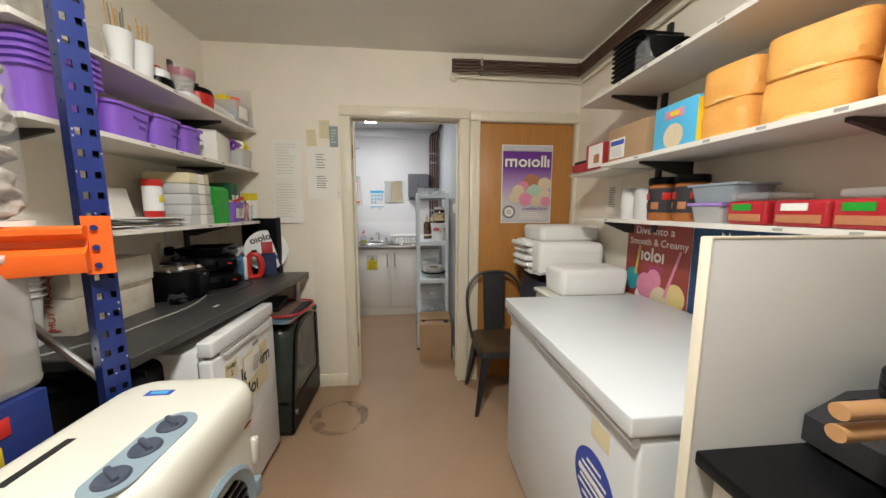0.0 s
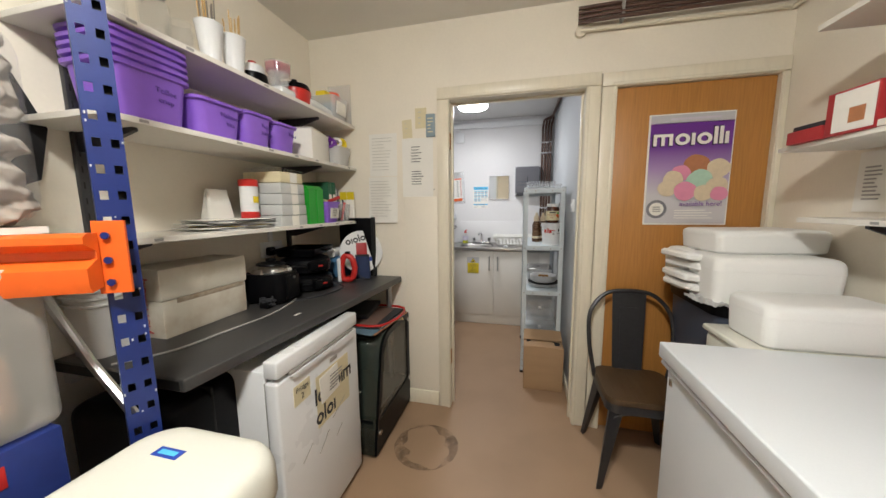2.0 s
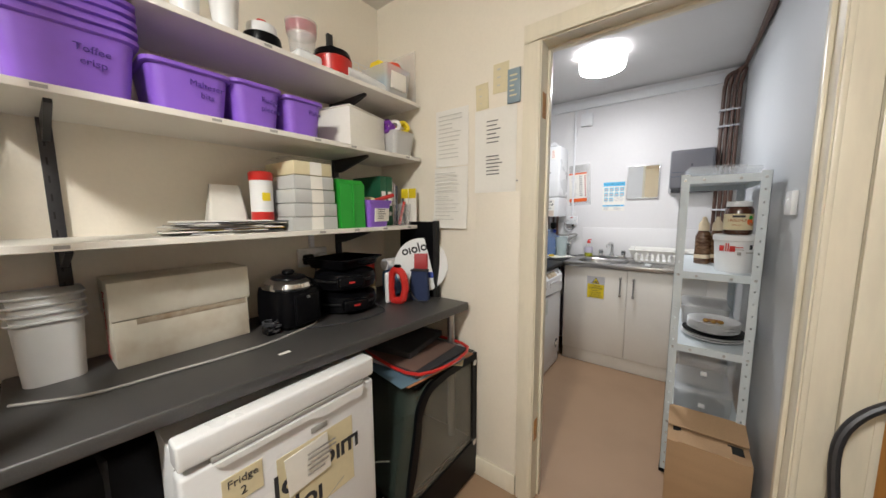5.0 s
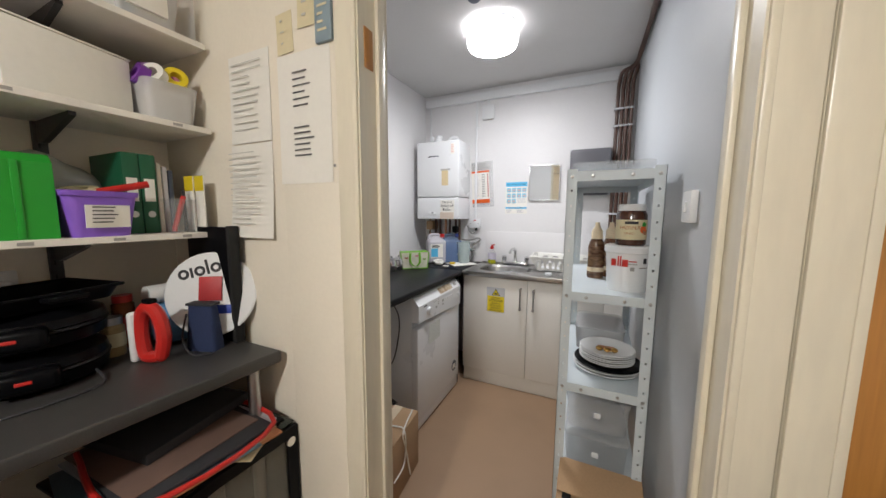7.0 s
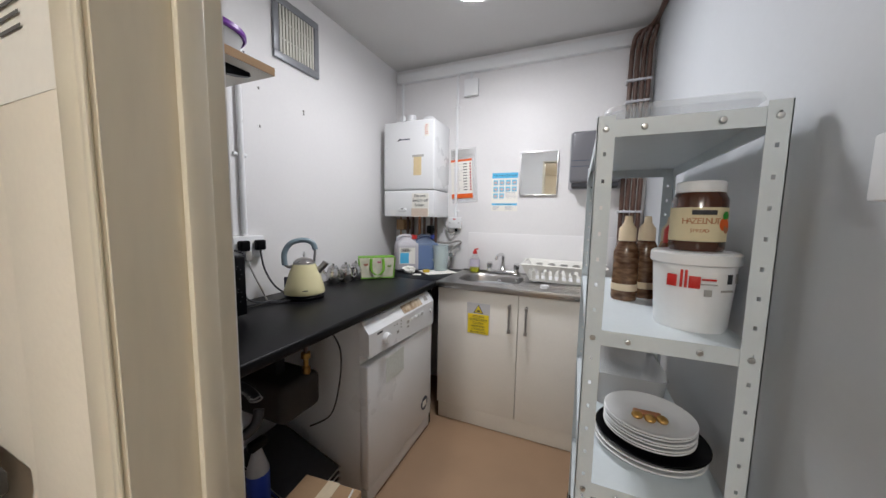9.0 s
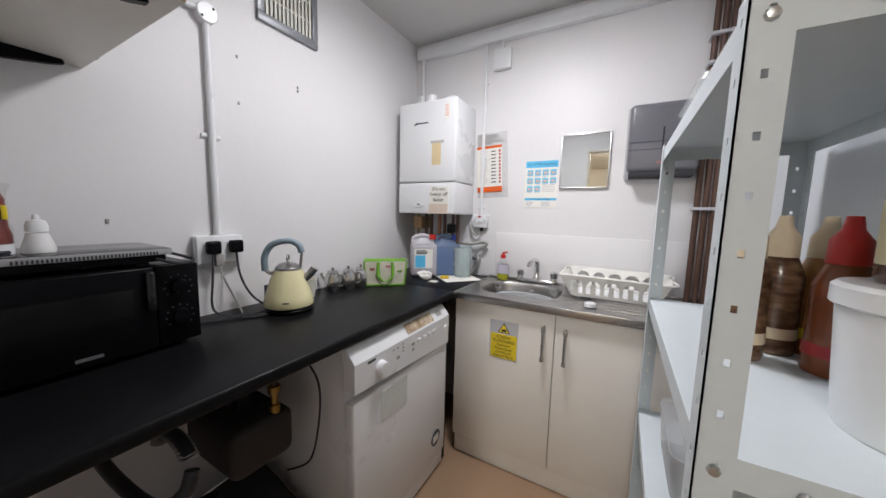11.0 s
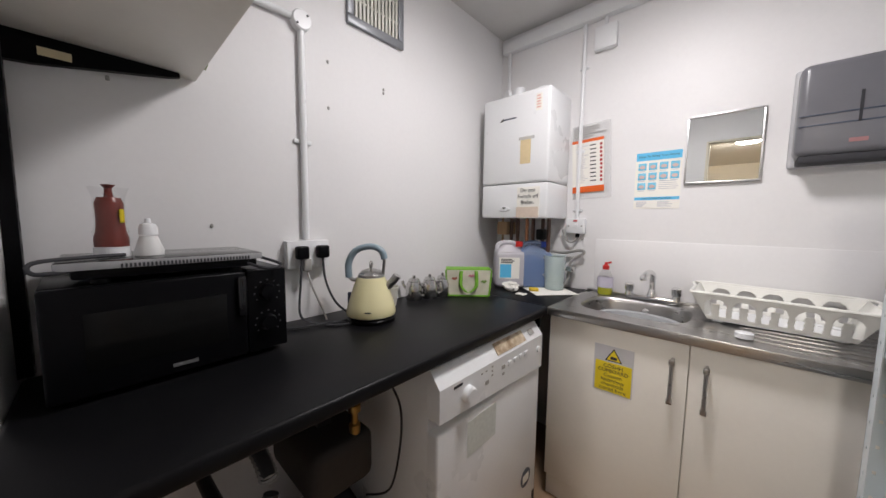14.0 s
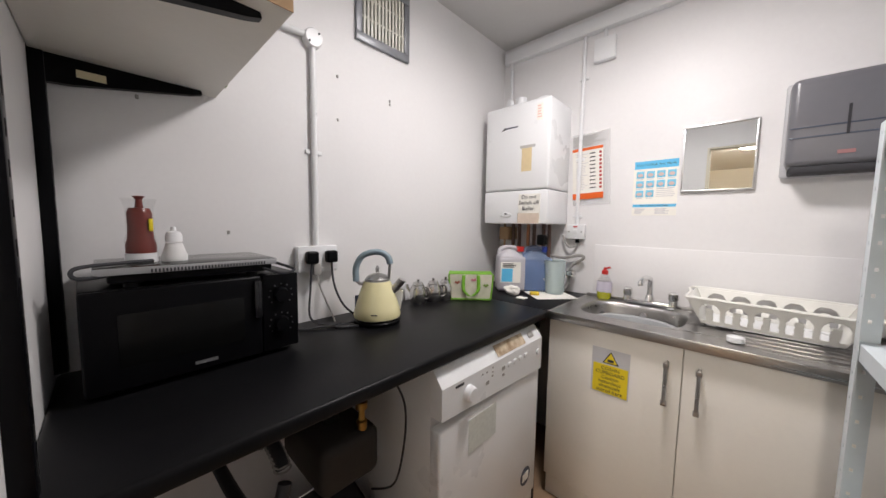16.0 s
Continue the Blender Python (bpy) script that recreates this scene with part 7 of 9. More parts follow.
# ---- boiler ----
def boiler():
    b = thing("boiler", "white wall hung gas boiler with notes taped on", "boiler", -1.19, 5.265, 1.293)
    w, h, dp = 0.405, 0.665, 0.27
    part("back_plate", box(B(), -0.022, 0.16, 0.02, 0.01, dp + 0.004, h - 0.03, 0.003), CORD, b)
    part("case", box(B(), 0.0, 0.0, 0.19, w, dp, h, 0.012, 3), WHITEPL, b)
    fl = part("lower_flap", box(B(), 0.0, 0.002, 0.0, w, dp, 0.186, 0.008, 3), WHITEPL, b)
    part("flue", lathe(B(), [(0.045, 0), (0.045, 0.03), (0.035, 0.035), (0.033, 0.07), (0, 0.075)], 22, (0.16, 0.12, h)), WHITEPL, b)
    part("flue_cap", lathe(B(), [(0, 0), (0.026, 0), (0.026, 0.02), (0, 0.02)], 18), WHITEPL, b).matrix_basis = pose(0.12, 0.08, h + 0.035, 90, 0, -30)
    part("flue_elbow", tube(B(), smooth_line([(0.24, 0.15, h), (0.26, 0.16, h + 0.045), (0.30, 0.18, h + 0.05), (0.32, 0.2, h)], 4), 0.02, 10), WHITEPL, b)
    part("badge_mark", box(B(), 0.135, -0.0012, 0.535, 0.215, 0.0002, 0.543), SLATE, b, "grey maker's mark")
    bm = B()
    prism(bm, [(0.11, 0.530), (0.135, 0.548), (0.142, 0.540), (0.128, 0.530)], 0.001, lambda u, v, q: Vector((u, -q, v)))
    part("badge_mark", bm, INK, b)
    part("red_label", box(B(), 0.328, -0.0011, 0.55, 0.362, 0.0002, 0.635), PAPER, b, "small white and red label")
    part("red_label_print", bars(B(), 0.331, 0.56, 0.36, 0.63, 5, 0.006, -0.0011, seed=3), mat("pale_red_print", (0.74, 0.42, 0.36), 0.6), b)
    part("masking_tape", box(B(), 0.245, -0.0012, 0.29, 0.305, 0.0002, 0.43), mat("masking_tape", (0.72, 0.58, 0.34), 0.7, grain=0.08, stain=0.1), b, "patch of yellow masking tape")
    o = part("masking_tape", box(B(), 0.235, -0.0022, 0.415, 0.325, -0.001, 0.43), FROST, b)
    n = part("handwritten_note", box(B(), 0.235, -0.0014, 0.005, 0.365, 0.0018, 0.165), PAPER, fl, "taped handwritten note")
    part("tape_patch", box(B(), 0.232, -0.0026, 0.003, 0.36, -0.0012, 0.06), mat("peach_tape", (0.70, 0.58, 0.48), 0.6, grain=0.1), fl)
    for t, z in (("Do not", 0.148), ("Switch off", 0.116), ("Boiler.", 0.084)):
        words("note_writing", t, 0.030, INK, fl, pose(0.298, -0.0028, z, 90))
    part("pull_tab", lathe(B(), [(0, 0), (0.04, 0), (0.032, 0.008), (0, 0.009)], 22, sy=0.35), WHITEPL, fl).matrix_basis = pose(0.155, 0.004, 0.05, 90)
    part("pull_tab_gap", box(B(), 0.148, -0.007, 0.053, 0.166, -0.004, 0.060), INK, fl)
    for k, (x, mt) in enumerate(((0.05, CARD), (0.10, PIPE), (0.155, PIPE), (0.205, mat("copper_pipe", (0.42, 0.20, 0.11), 0.35, 1.0, grain=0.1, stain=0.2)), (0.255, PIPE), (0.305, PIPE), (0.35, PIPE))):
        part("pipe", tube(B(), [(x, 0.16 + 0.02 * (k % 2), 0.004), (x, 0.16 + 0.02 * (k % 2), -0.388)], 0.011 if k != 0 else 0.007, 9), mt, b)
    part("valve_box", box(B(), 0.02, 0.14, -0.10, 0.09, 0.25, -0.02, 0.006), CARD, b)
    part("valve", box(B(), 0.30, 0.10, -0.12, 0.345, 0.15, -0.06, 0.008), BLACKPL, b)


boiler()
sp = thing("fused_spur", "white fused spur box with red lamp below conduit", "switch", -0.775, KNY, 1.212)
part("plate", box(B(), 0, -0.034, 0, 0.10, 0, 0.082, 0.004), WHITEPL, sp)
part("lamp", box(B(), 0.04, -0.037, 0.066, 0.062, -0.034, 0.074, 0.001), REDPL, sp)
part("rocker", box(B(), 0.038, -0.038, 0.03, 0.064, -0.034, 0.055, 0.002), WHITEPL, sp)
for x in (0.015, 0.085):
    part("screw", box(B(), x - 0.004, -0.0355, 0.037, x + 0.004, -0.034, 0.045, 0.001), CORD, sp)
part("cable", tube(B(), smooth_line([(0.06, -0.018, 0.0), (0.058, -0.02, -0.03), (0.03, -0.03, -0.05), (0.0, -0.03, -0.03), (-0.02, -0.03, 0.02)], 5), 0.006, 8), CORD, sp)
part("gland", lathe(B(), [(0.011, -0.022), (0.011, 0.0)], 12, (0.06, -0.018, 0)), BLACKPL, sp)
cd = thing("conduit", "white plastic conduit clipped to the end wall", "conduit", -0.725, KNY, 1.294)
part("tube", tube(B(), [(0, -0.014, 0), (0, -0.014, 1.03)], 0.010, 12), WHITEPL, cd)
for z in (0.04, 0.36, 0.80):
    part("clip", box(B(), -0.024, -0.012, z, 0.024, -0.001, z + 0.014, 0.003), WHITEPL, cd)
hs = thing("waste_hose", "grey ribbed waste hose behind the tap", "hose", -0.70, KNY - 0.05, KT)
part("hose", tube(B(), smooth_line([(-0.16, 0.02, 0.205), (-0.08, 0.02, 0.200), (0.0, 0.015, 0.218), (0.030, 0.012, 0.216), (0.024, 0.012, 0.198), (-0.02, 0.015, 0.170), (-0.045, 0.015, 0.13), (-0.05, 0.015, 0.06), (-0.07, 0.0, 0.012), (-0.10, -0.01, 0.008)], 6), 0.0085, 9), CORD, hs)
part("valve", box(B(), -0.055, -0.02, 0.10, -0.01, 0.03, 0.13, 0.006), CHROME, hs)

# trunking, junction boxes, pipes
tr = thing("cable_trunking", "white boxed trunking along the top of the end wall", "trunking", WX + 0.025, KNY, 2.322)
part("casing", box(B(), 0, -0.042, 0, 1.60, 0, 0.066, 0.003), WHITEPL, tr)
part("drop_tube", tube(B(), [(0.042, -0.018, -0.40), (0.042, -0.018, 0.0)], 0.010, 12), WHITEPL, tr, "white conduit dropping to the boiler")
jb = thing("junction_box", "white square junction box on the end wall", "junction box", -0.672, KNY, 2.163)
part("box", box(B(), 0, -0.035, 0, 0.105, 0, 0.115, 0.006), WHITEPL, jb)
part("conduit", tube(B(), [(0.05, -0.015, 0.115), (0.05, -0.015, 0.159)], 0.009, 10), WHITEPL, jb)
kpz = thing("heating_pipes", "brown painted pipes rising in the kitchen corner", "pipes", 0, 0, 0)
for k in range(4):
    x = 0.372 + 0.030 * k
    y = KNY - 0.045 - 0.006 * k
    part("pipe", tube(B(), smooth_line([(x, y, 0.90), (x, y, 1.6), (x, y, 2.22), (x + 0.005, y, 2.30), (x + 0.02, y - 0.02, 2.36 + 0.004 * k), (KEX - 0.025, y - 0.12, 2.39), (KEX - 0.02, 4.6, 2.395 - 0.01 * k), (KEX - 0.02, 3.62, 2.40 - 0.01 * k)], 5), 0.0125, 10), PIPE, kpz)
for z in (1.34, 2.10, 1.98):
    part("clip", box(B(), 0.352, KNY - 0.078, z, 0.478, KNY, z + 0.014, 0.003), SILVER, kpz)

# ---- end wall notices, mirror and towel dispenser ----
mr = thing("mirror", "rectangular wall mirror in thin chrome frame", "mirror", -0.255, KNY - 0.001, 1.452)
part("backing", box(B(), 0, -0.010, 0, 0.25, 0, 0.295, 0.001), CORD, mr)
m_mirror = bpy.data.materials.new("mirror_glass")
m_mirror.use_nodes = True
mb = m_mirror.node_tree.nodes["Principled BSDF"]
mb.inputs["Base Color"].default_value, mb.inputs["Metallic"].default_value, mb.inputs["Roughness"].default_value = (0.86, 0.88, 0.87, 1), 1.0, 0.01
part("glass", box(B(), 0.006, -0.0115, 0.006, 0.244, -0.0105, 0.289), m_mirror, mr, "silvered mirror glass", smooth=False)
for a in ((0, 0, 0.25, 0.008), (0, 0.287, 0.25, 0.295), (0, 0.008, 0.007, 0.287), (0.243, 0.008, 0.25, 0.287)):
    part("frame", box(B(), a[0], -0.015, a[1], a[2], -0.010, a[3], 0.0015), mat("brushed_frame_metal", (0.72, 0.72, 0.73), 0.32, 1.0, grain=0.03, stain=0.05, bump=0), mr, "bright metal frame strip")
hp = thing("poster", "blue and white hand washing poster on the end wall", "poster", -0.452, KNY - 0.001, 1.345)
part("sheet", box(B(), 0, -0.0015, 0, 0.187, 0, 0.272), PAPER, hp)
part("header", box(B(), 0.002, -0.0022, 0.232, 0.185, -0.001, 0.270), LTBLUE, hp, "blue title band")
part("footer", box(B(), 0.002, -0.0022, 0.042, 0.185, -0.001, 0.056), LTBLUE, hp)
words("title", "How To Wash Your Hands", 0.0145, INK, hp, pose(0.0935, -0.0026, 0.251, 90))
words("subtitle", "When To Wash Your Hands", 0.010, INK, hp, pose(0.0935, -0.0026, 0.049, 90))
for r_ in range(3):
    for c in range(4 if r_ < 2 else 2):
        x, z = 0.012 + c * 0.044, 0.186 - r_ * 0.047
        part("picture", box(B(), x, -0.0022, z, x + 0.034, -0.001, z + 0.034, 0.0005), mat("sky_print", (0.16, 0.52, 0.72), 0.5), hp)
        part("picture_shape", lathe(B(), [(0, 0), (0.012, 0), (0.012, 0.0006), (0, 0.0006)], 12, sy=0.7), mat("skin_print", (0.66, 0.47, 0.42), 0.5), hp).matrix_basis = pose(x + 0.017, -0.0024, z + 0.015, 90, 0, 0)
        part("caption", box(B(), x + 0.002, -0.0020, z - 0.007, x + 0.03, -0.001, z - 0.004), SILVER, hp)
part("small_print", bars(B(), 0.10, 0.09, 0.18, 0.135, 5, 0.003, -0.0015, seed=5), SILVER, hp)
part("small_print", bars(B(), 0.012, 0.008, 0.06, 0.036, 5, 0.003, -0.0015, seed=6), SILVER, hp)
part("small_print", bars(B(), 0.10, 0.008, 0.17, 0.036, 5, 0.003, -0.0015, seed=7), SILVER, hp)
op = thing("poster", "orange and white safety chart in a clear sleeve", "poster", -0.755, KNY - 0.004, 1.40, 0, "", 0, -3)
part("sleeve", box(B(), 0.0, -0.002, 0.0, 0.20, 0, 0.40, 0.001), clear_plastic("sleeve_film", (0.8, 0.8, 0.8), 0.22, 0.15), op)
part("sheet", box(B(), 0.0, -0.0035, 0.035, 0.165, -0.0022, 0.32), PAPER, op)
part("header", box(B(), 0.0, -0.0045, 0.305, 0.165, -0.0037, 0.32), ORANGE, op, "orange title band")
part("footer", box(B(), 0.0, -0.0045, 0.035, 0.165, -0.0037, 0.068), ORANGE, op, "orange foot band")
bm = B()
for k in range(10):
    z = 0.285 - k * 0.021
    box(bm, 0.095, -0.0042, z - 0.003, 0.125, -0.0037, z + 0.003)
part("print", bm, INK, op)
bm = B()
for k in range(10):
    z = 0.285 - k * 0.021
    box(bm, 0.145, -0.0042, z - 0.007, 0.157, -0.0037, z + 0.006)
part("print", bm, DKRED, op)
part("print", bars(B(), 0.02, 0.085, 0.085, 0.30, 22, 0.003, -0.0036, seed=8), SILVER, op)
part("top_sheet", bars(B(), 0.01, 0.33, 0.19, 0.39, 5, 0.005, -0.0022, seed=9), CORD, op)
td = thing("towel_dispenser", "grey plastic paper towel dispenser on the wall", "dispenser", 0.062, KNY, 1.487)
part("back", box(B(), 0, -0.03, 0, 0.30, 0, 0.36, 0.012, 3), mat("pale_grey_plastic", (0.50, 0.50, 0.52), 0.4, grain=0.03, stain=0.04), td)
bm = B()
box(bm, 0.008, -0.125, 0.03, 0.292, -0.028, 0.345, 0.022, 4)
part("cover", bm, mat("smoky_grey_plastic", (0.15, 0.15, 0.165), 0.3, grain=0.04, stain=0.06), td)
for z in (0.13, 0.165):
    part("cover_line", box(B(), 0.012, -0.1268, z, 0.288, -0.1245, z + 0.005, 0.001), SLATE, td)
part("window", box(B(), 0.145, -0.1268, 0.13, 0.152, -0.1245, 0.23), INK, td)
part("chute", box(B(), 0.02, -0.115, 0.005, 0.28, -0.02, 0.032, 0.006), INK, td)
part("logo_mark", box(B(), 0.13, -0.127, 0.065, 0.17, -0.1245, 0.078), mat("faint_red_mark", (0.34, 0.16, 0.16), 0.5), td)

# ---- west wall of the kitchen ----
vt = thing("wall_vent", "grey framed white louvred wall vent", "vent", WX, 4.41, 2.045)
part("backing", box(B(), 0, 0.02, 0.02, 0.004, 0.265, 0.265), DARK, vt)
for a in ((0, 0, 0.285, 0.035), (0, 0.255, 0.285, 0.29), (0, 0.035, 0.03, 0.255), (0.255, 0.035, 0.285, 0.255)):
    part("frame", box(B(), 0, a[0], a[1], 0.016, a[2], a[3], 0.003), mat("grey_duct_tape", (0.27, 0.28, 0.30), 0.4, 0.3, grain=0.1, stain=0.15, bump=0.2), vt, "grey taped frame")
for k in range(12):
    y = 0.036 + k * 0.0185
    part("slat", box(B(), 0.003, y, 0.035, 0.013, y + 0.011, 0.255, 0.001), CREAMPL, vt)
for z in (0.10, 0.18):
    part("cross_bar", box(B(), 0.004, 0.03, z, 0.011, 0.255, z + 0.008), CREAMPL, vt)
cw = thing("conduit", "white plastic conduit with round box down the wall", "conduit", WX, 4.225, 1.20)
part("tube", tube(B(), [(0.013, 0, 0), (0.013, 0, 0.74)], 0.0115, 12), WHITEPL, cw)
part("box_round", lathe(B(), [(0, 0), (0.034, 0), (0.034, 0.026), (0.030, 0.03), (0, 0.03)], 26), WHITEPL, cw, "round junction box").matrix_basis = pose(0, 0, 0.765, 0, 90)
part("tube", tube(B(), smooth_line([(0.013, -0.03, 0.77), (0.013, -0.20, 0.765), (0.013, -0.62, 0.76)], 3), 0.0115, 12), WHITEPL, cw)
for s in (-1, 1):
    part("box_screw", lathe(B(), [(0, 0), (0.004, 0), (0.004, 0.002), (0, 0.002)], 8), INK, cw).matrix_basis = pose(0.03, 0.018 * s, 0.765 + 0.018 * s, 0, 90)
part("clip", box(B(), 0, -0.032, 0.345, 0.010, 0.032, 0.360, 0.003), WHITEPL, cw)
kso = thing("wall_socket", "white double wall socket with two plugs", "socket", WX, 4.225, 1.095)
part("plate", box(B(), 0, -0.078, 0, 0.036, 0.078, 0.10, 0.004), WHITEPL, kso)
for y, mt in ((-0.032, BLACKPL), (0.045, BLACKPL)):
    part("plug", box(B(), 0.036, y - 0.022, 0.035, 0.066, y + 0.022, 0.082, 0.008, 3), mt, kso)
part("adaptor", box(B(), 0.036, -0.03, -0.01, 0.06, 0.0, 0.036, 0.006), CORD, kso)
part("cable", tube(B(), smooth_line([(0.055, -0.035, 0.04), (0.07, -0.05, -0.06), (0.09, -0.06, -0.16), (0.13, -0.01, -0.188), (0.15, 0.03, -0.185), (0.12, -0.06, -0.19), (0.08, -0.15, -0.19)], 6), 0.004, 7), INK, kso)
part("cable", tube(B(), smooth_line([(0.05, 0.045, 0.04), (0.08, 0.04, -0.05), (0.12, 0.06, -0.13), (0.16, 0.11, -0.185), (0.20, 0.08, -0.19), (0.16, 0.0, -0.19), (0.15, 0.06, -0.19), (0.16, 0.12, -0.19)], 6), 0.004, 7), INK, kso)
part("cable", tube(B(), smooth_line([(0.048, -0.015, 0.0), (0.07, -0.01, -0.06), (0.09, 0.02, -0.15), (0.10, 0.03, -0.19)], 6), 0.0035, 7), CORD, kso)
bm = B()
for y, z in ((4.59, 1.845), (4.59, 1.83), (4.33, 1.87), (4.33, 1.70), (3.74, 1.62), (3.94, 1.25), (3.72, 1.30)):
    box(bm, WX - 0.001, y - 0.004, z - 0.006, WX + 0.004, y + 0.004, z + 0.006, 0.002)
tagged(part("wall_plugs", bm, CORD), "old screws and plug holes in the white wall", "screws", "", "stuff")

ks = thing("wall_shelf", "white melamine shelf over the microwave with brown edge", "shelf", WX, KY + 0.002, 1.69)
part("board", box(B(), 0.0, 0, -0.022, 0.600, 0.355, 0, 0.001), MELA, ks)
part("edging", box(B(), 0.600, 0.0, -0.0215, 0.602, 0.355, -0.0005), CARD, ks, "raw chipboard edge")
for x in (-1.224, -0.70):
    bk_ = thing("shelf_bracket", "tapered black steel shelf bracket with worn label", "bracket", x, KY + 0.002, 1.668, 0, "kitchen shelf brackets")
    bm = B()
    prism(bm, [(0.0225, 0), (0.313, 0), (0.316, -0.010), (0.29, -0.018), (0.06, -0.062), (0.0225, -0.065)], 0.018, lambda u, v, w: Vector((w - 0.009, u, v)))
    part("arm", bm, BLACKPL, bk_)
    part("label_scrap", box(B(), 0.009, 0.07, -0.042, 0.0102, 0.12, -0.024), CREAMPAPER, bk_, "worn paper label")
    b2 = thing("shelf_upright", "black steel shelf upright in the kitchen corner", "upright", x, KY, 0.91, 0, "kitchen shelf uprights")
    part("rail", box(B(), -0.014, 0.0, 0, 0.014, 0.024, 1.25, 0.002), BLACKPL, b2)
    for k in range(24):
        part("slot", box(B(), -0.003, 0.0235, 0.03 + k * 0.05, 0.003, 0.0246, 0.052 + k * 0.05), DARK, b2)
pb = thing("purple_tub", "clear bowl with purple lid on the kitchen shelf", "bowl", -0.785, 3.825, 1.69, 0, "purple tubs")
part("bowl", lathe(B(), [(0, 0), (0.06, 0), (0.085, 0.07), (0, 0.07)], 26), FROST, pb)
part("lid", lathe(B(), [(0.09, 0.07), (0.094, 0.074), (0.094, 0.084), (0.088, 0.088), (0, 0.088)], 30), VIOLET, pb)
sg = thing("plant_sprig", "pale green plant sprig hanging over the shelf end", "sprig", -1.19, 3.921, 1.725)
bm = B()
prism(bm, [(0, 0), (0.03, -0.01), (0.06, -0.045), (0.03, -0.05), (0.0, -0.03)], 0.006, lambda u, v, w: Vector((u, w, v)))
part("leaf", bm, mat("pale_green_leaf", (0.35, 0.42, 0.25), 0.6), sg)


# ---- microwave and what stands on it ----
def microwave():
    m = thing("microwave", "black microwave oven with dark glass door", "microwave", -0.985, 3.617, KT, 2)
    w, h, d = 0.442, 0.238, 0.225
    part("case", box(B(), -d, 0, 0.012, -0.018, w, h, 0.005), BLACKPL, m)
    dr = part("door", box(B(), -0.018, 0.0, 0.014, 0.0, w * 0.77, h - 0.002, 0.006, 3), BLACKPL, m, "glossy black door")
    part("window", box(B(), -0.001, 0.055, 0.065, 0.0012, w * 0.77 - 0.045, h - 0.055, 0.001), mat("microwave_glass", (0.006, 0.006, 0.006), 0.16, spec=0.16, grain=0.1, stain=0.1, bump=0), dr, "dark glass window")
    part("badge", box(B(), 0.0, 0.185, 0.031, 0.0012, 0.232, 0.039), mat("worn_silver_badge", (0.16, 0.16, 0.165), 0.4, grain=0.3, scale=200), dr, "small silver maker's badge")
    part("handle", box(B(), 0.0, w * 0.72, 0.12, 0.014, w * 0.765, h - 0.012, 0.006, 3), mat("gloss_black", (0.012, 0.012, 0.014), 0.12, bump=0), dr)
    pn_ = part("control_panel", box(B(), -0.018, w * 0.775, 0.014, -0.001, w, h - 0.002, 0.005), BLACKPL, m)
    for z in (0.175, 0.09):
        part("dial", lathe(B(), [(0, 0), (0.022, 0), (0.019, 0.016), (0, 0.017)], 24), BLACKPL, pn_).matrix_basis = pose(-0.001, w * 0.885, z, 0, 90)
        bm = B()
        for k in range(9):
            a = radians(-40 + 32 * k)
            box(bm, -0.0012, w * 0.885 + 0.032 * math.cos(a) - 0.002, z + 0.032 * math.sin(a) - 0.002, 0.0003, w * 0.885 + 0.032 * math.cos(a) + 0.002, z + 0.032 * math.sin(a) + 0.002)
        part("dial_marks", bm, mat("dim_grey_marks", (0.05, 0.05, 0.055), 0.6), pn_)["kind"] = "stuff"
    for y in (0.05, w - 0.05):
        part("foot", lathe(B(), [(0, 0), (0.014, 0), (0.014, 0.013), (0, 0.013)], 10, (-0.04, y, 0)), BLACKPL, m)
        part("foot", lathe(B(), [(0, 0), (0.014, 0), (0.014, 0.013), (0, 0.013)], 10, (-0.2, y, 0)), BLACKPL, m)


microwave()
hp2 = thing("induction_hob", "slim black and silver portable hob on the microwave", "hob", -1.0, 3.640, KT + 0.239, 0)
part("body", box(B(), -0.225, 0.02, 0.010, 0.005, 0.345, 0.035, 0.006), BLACKPL, hp2)
part("glass", box(B(), -0.22, 0.0, 0.035, 0.010, 0.355, 0.046, 0.003), OVENGL, hp2)
part("silver_edge", box(B(), 0.0102, 0.0, 0.030, 0.0125, 0.355, 0.045, 0.0008), mat("dull_silver_strip", (0.34, 0.34, 0.35), 0.4), hp2, "silver front edge")
bm = B()
for k in range(36):
    box(bm, 0.0122, 0.09 + k * 0.0066, 0.031, 0.0133, 0.0935 + k * 0.0066, 0.039)
part("vent_holes", bm, INK, hp2)
for y in (0.06, 0.30):
    part("foot", lathe(B(), [(0, 0), (0.016, 0), (0.014, 0.011), (0, 0.011)], 12, (-0.02, y, 0)), BLACKPL, hp2)
part("cable", tube(B(), smooth_line([(0.0, 0.03, 0.03), (0.02, -0.02, 0.03), (0.015, -0.02, 0.05), (-0.03, 0.05, 0.052), (-0.06, 0.10, 0.051)], 6), 0.004, 7), INK, hp2)
part("cable", tube(B(), smooth_line([(0.0, 0.32, 0.02), (0.03, 0.36, 0.004), (0.02, 0.40, 0.01), (-0.02, 0.36, 0.03)], 6), 0.004, 7), INK, hp2)
ZH = KT + 0.239 + 0.0465
kt = thing("ketchup_jar", "glass beaker of red sauce on a white base", "jar", -1.085, 3.722, ZH)
part("base", lathe(B(), [(0, 0), (0.030, 0), (0.030, 0.022), (0, 0.022)], 22), WHITEPL, kt)
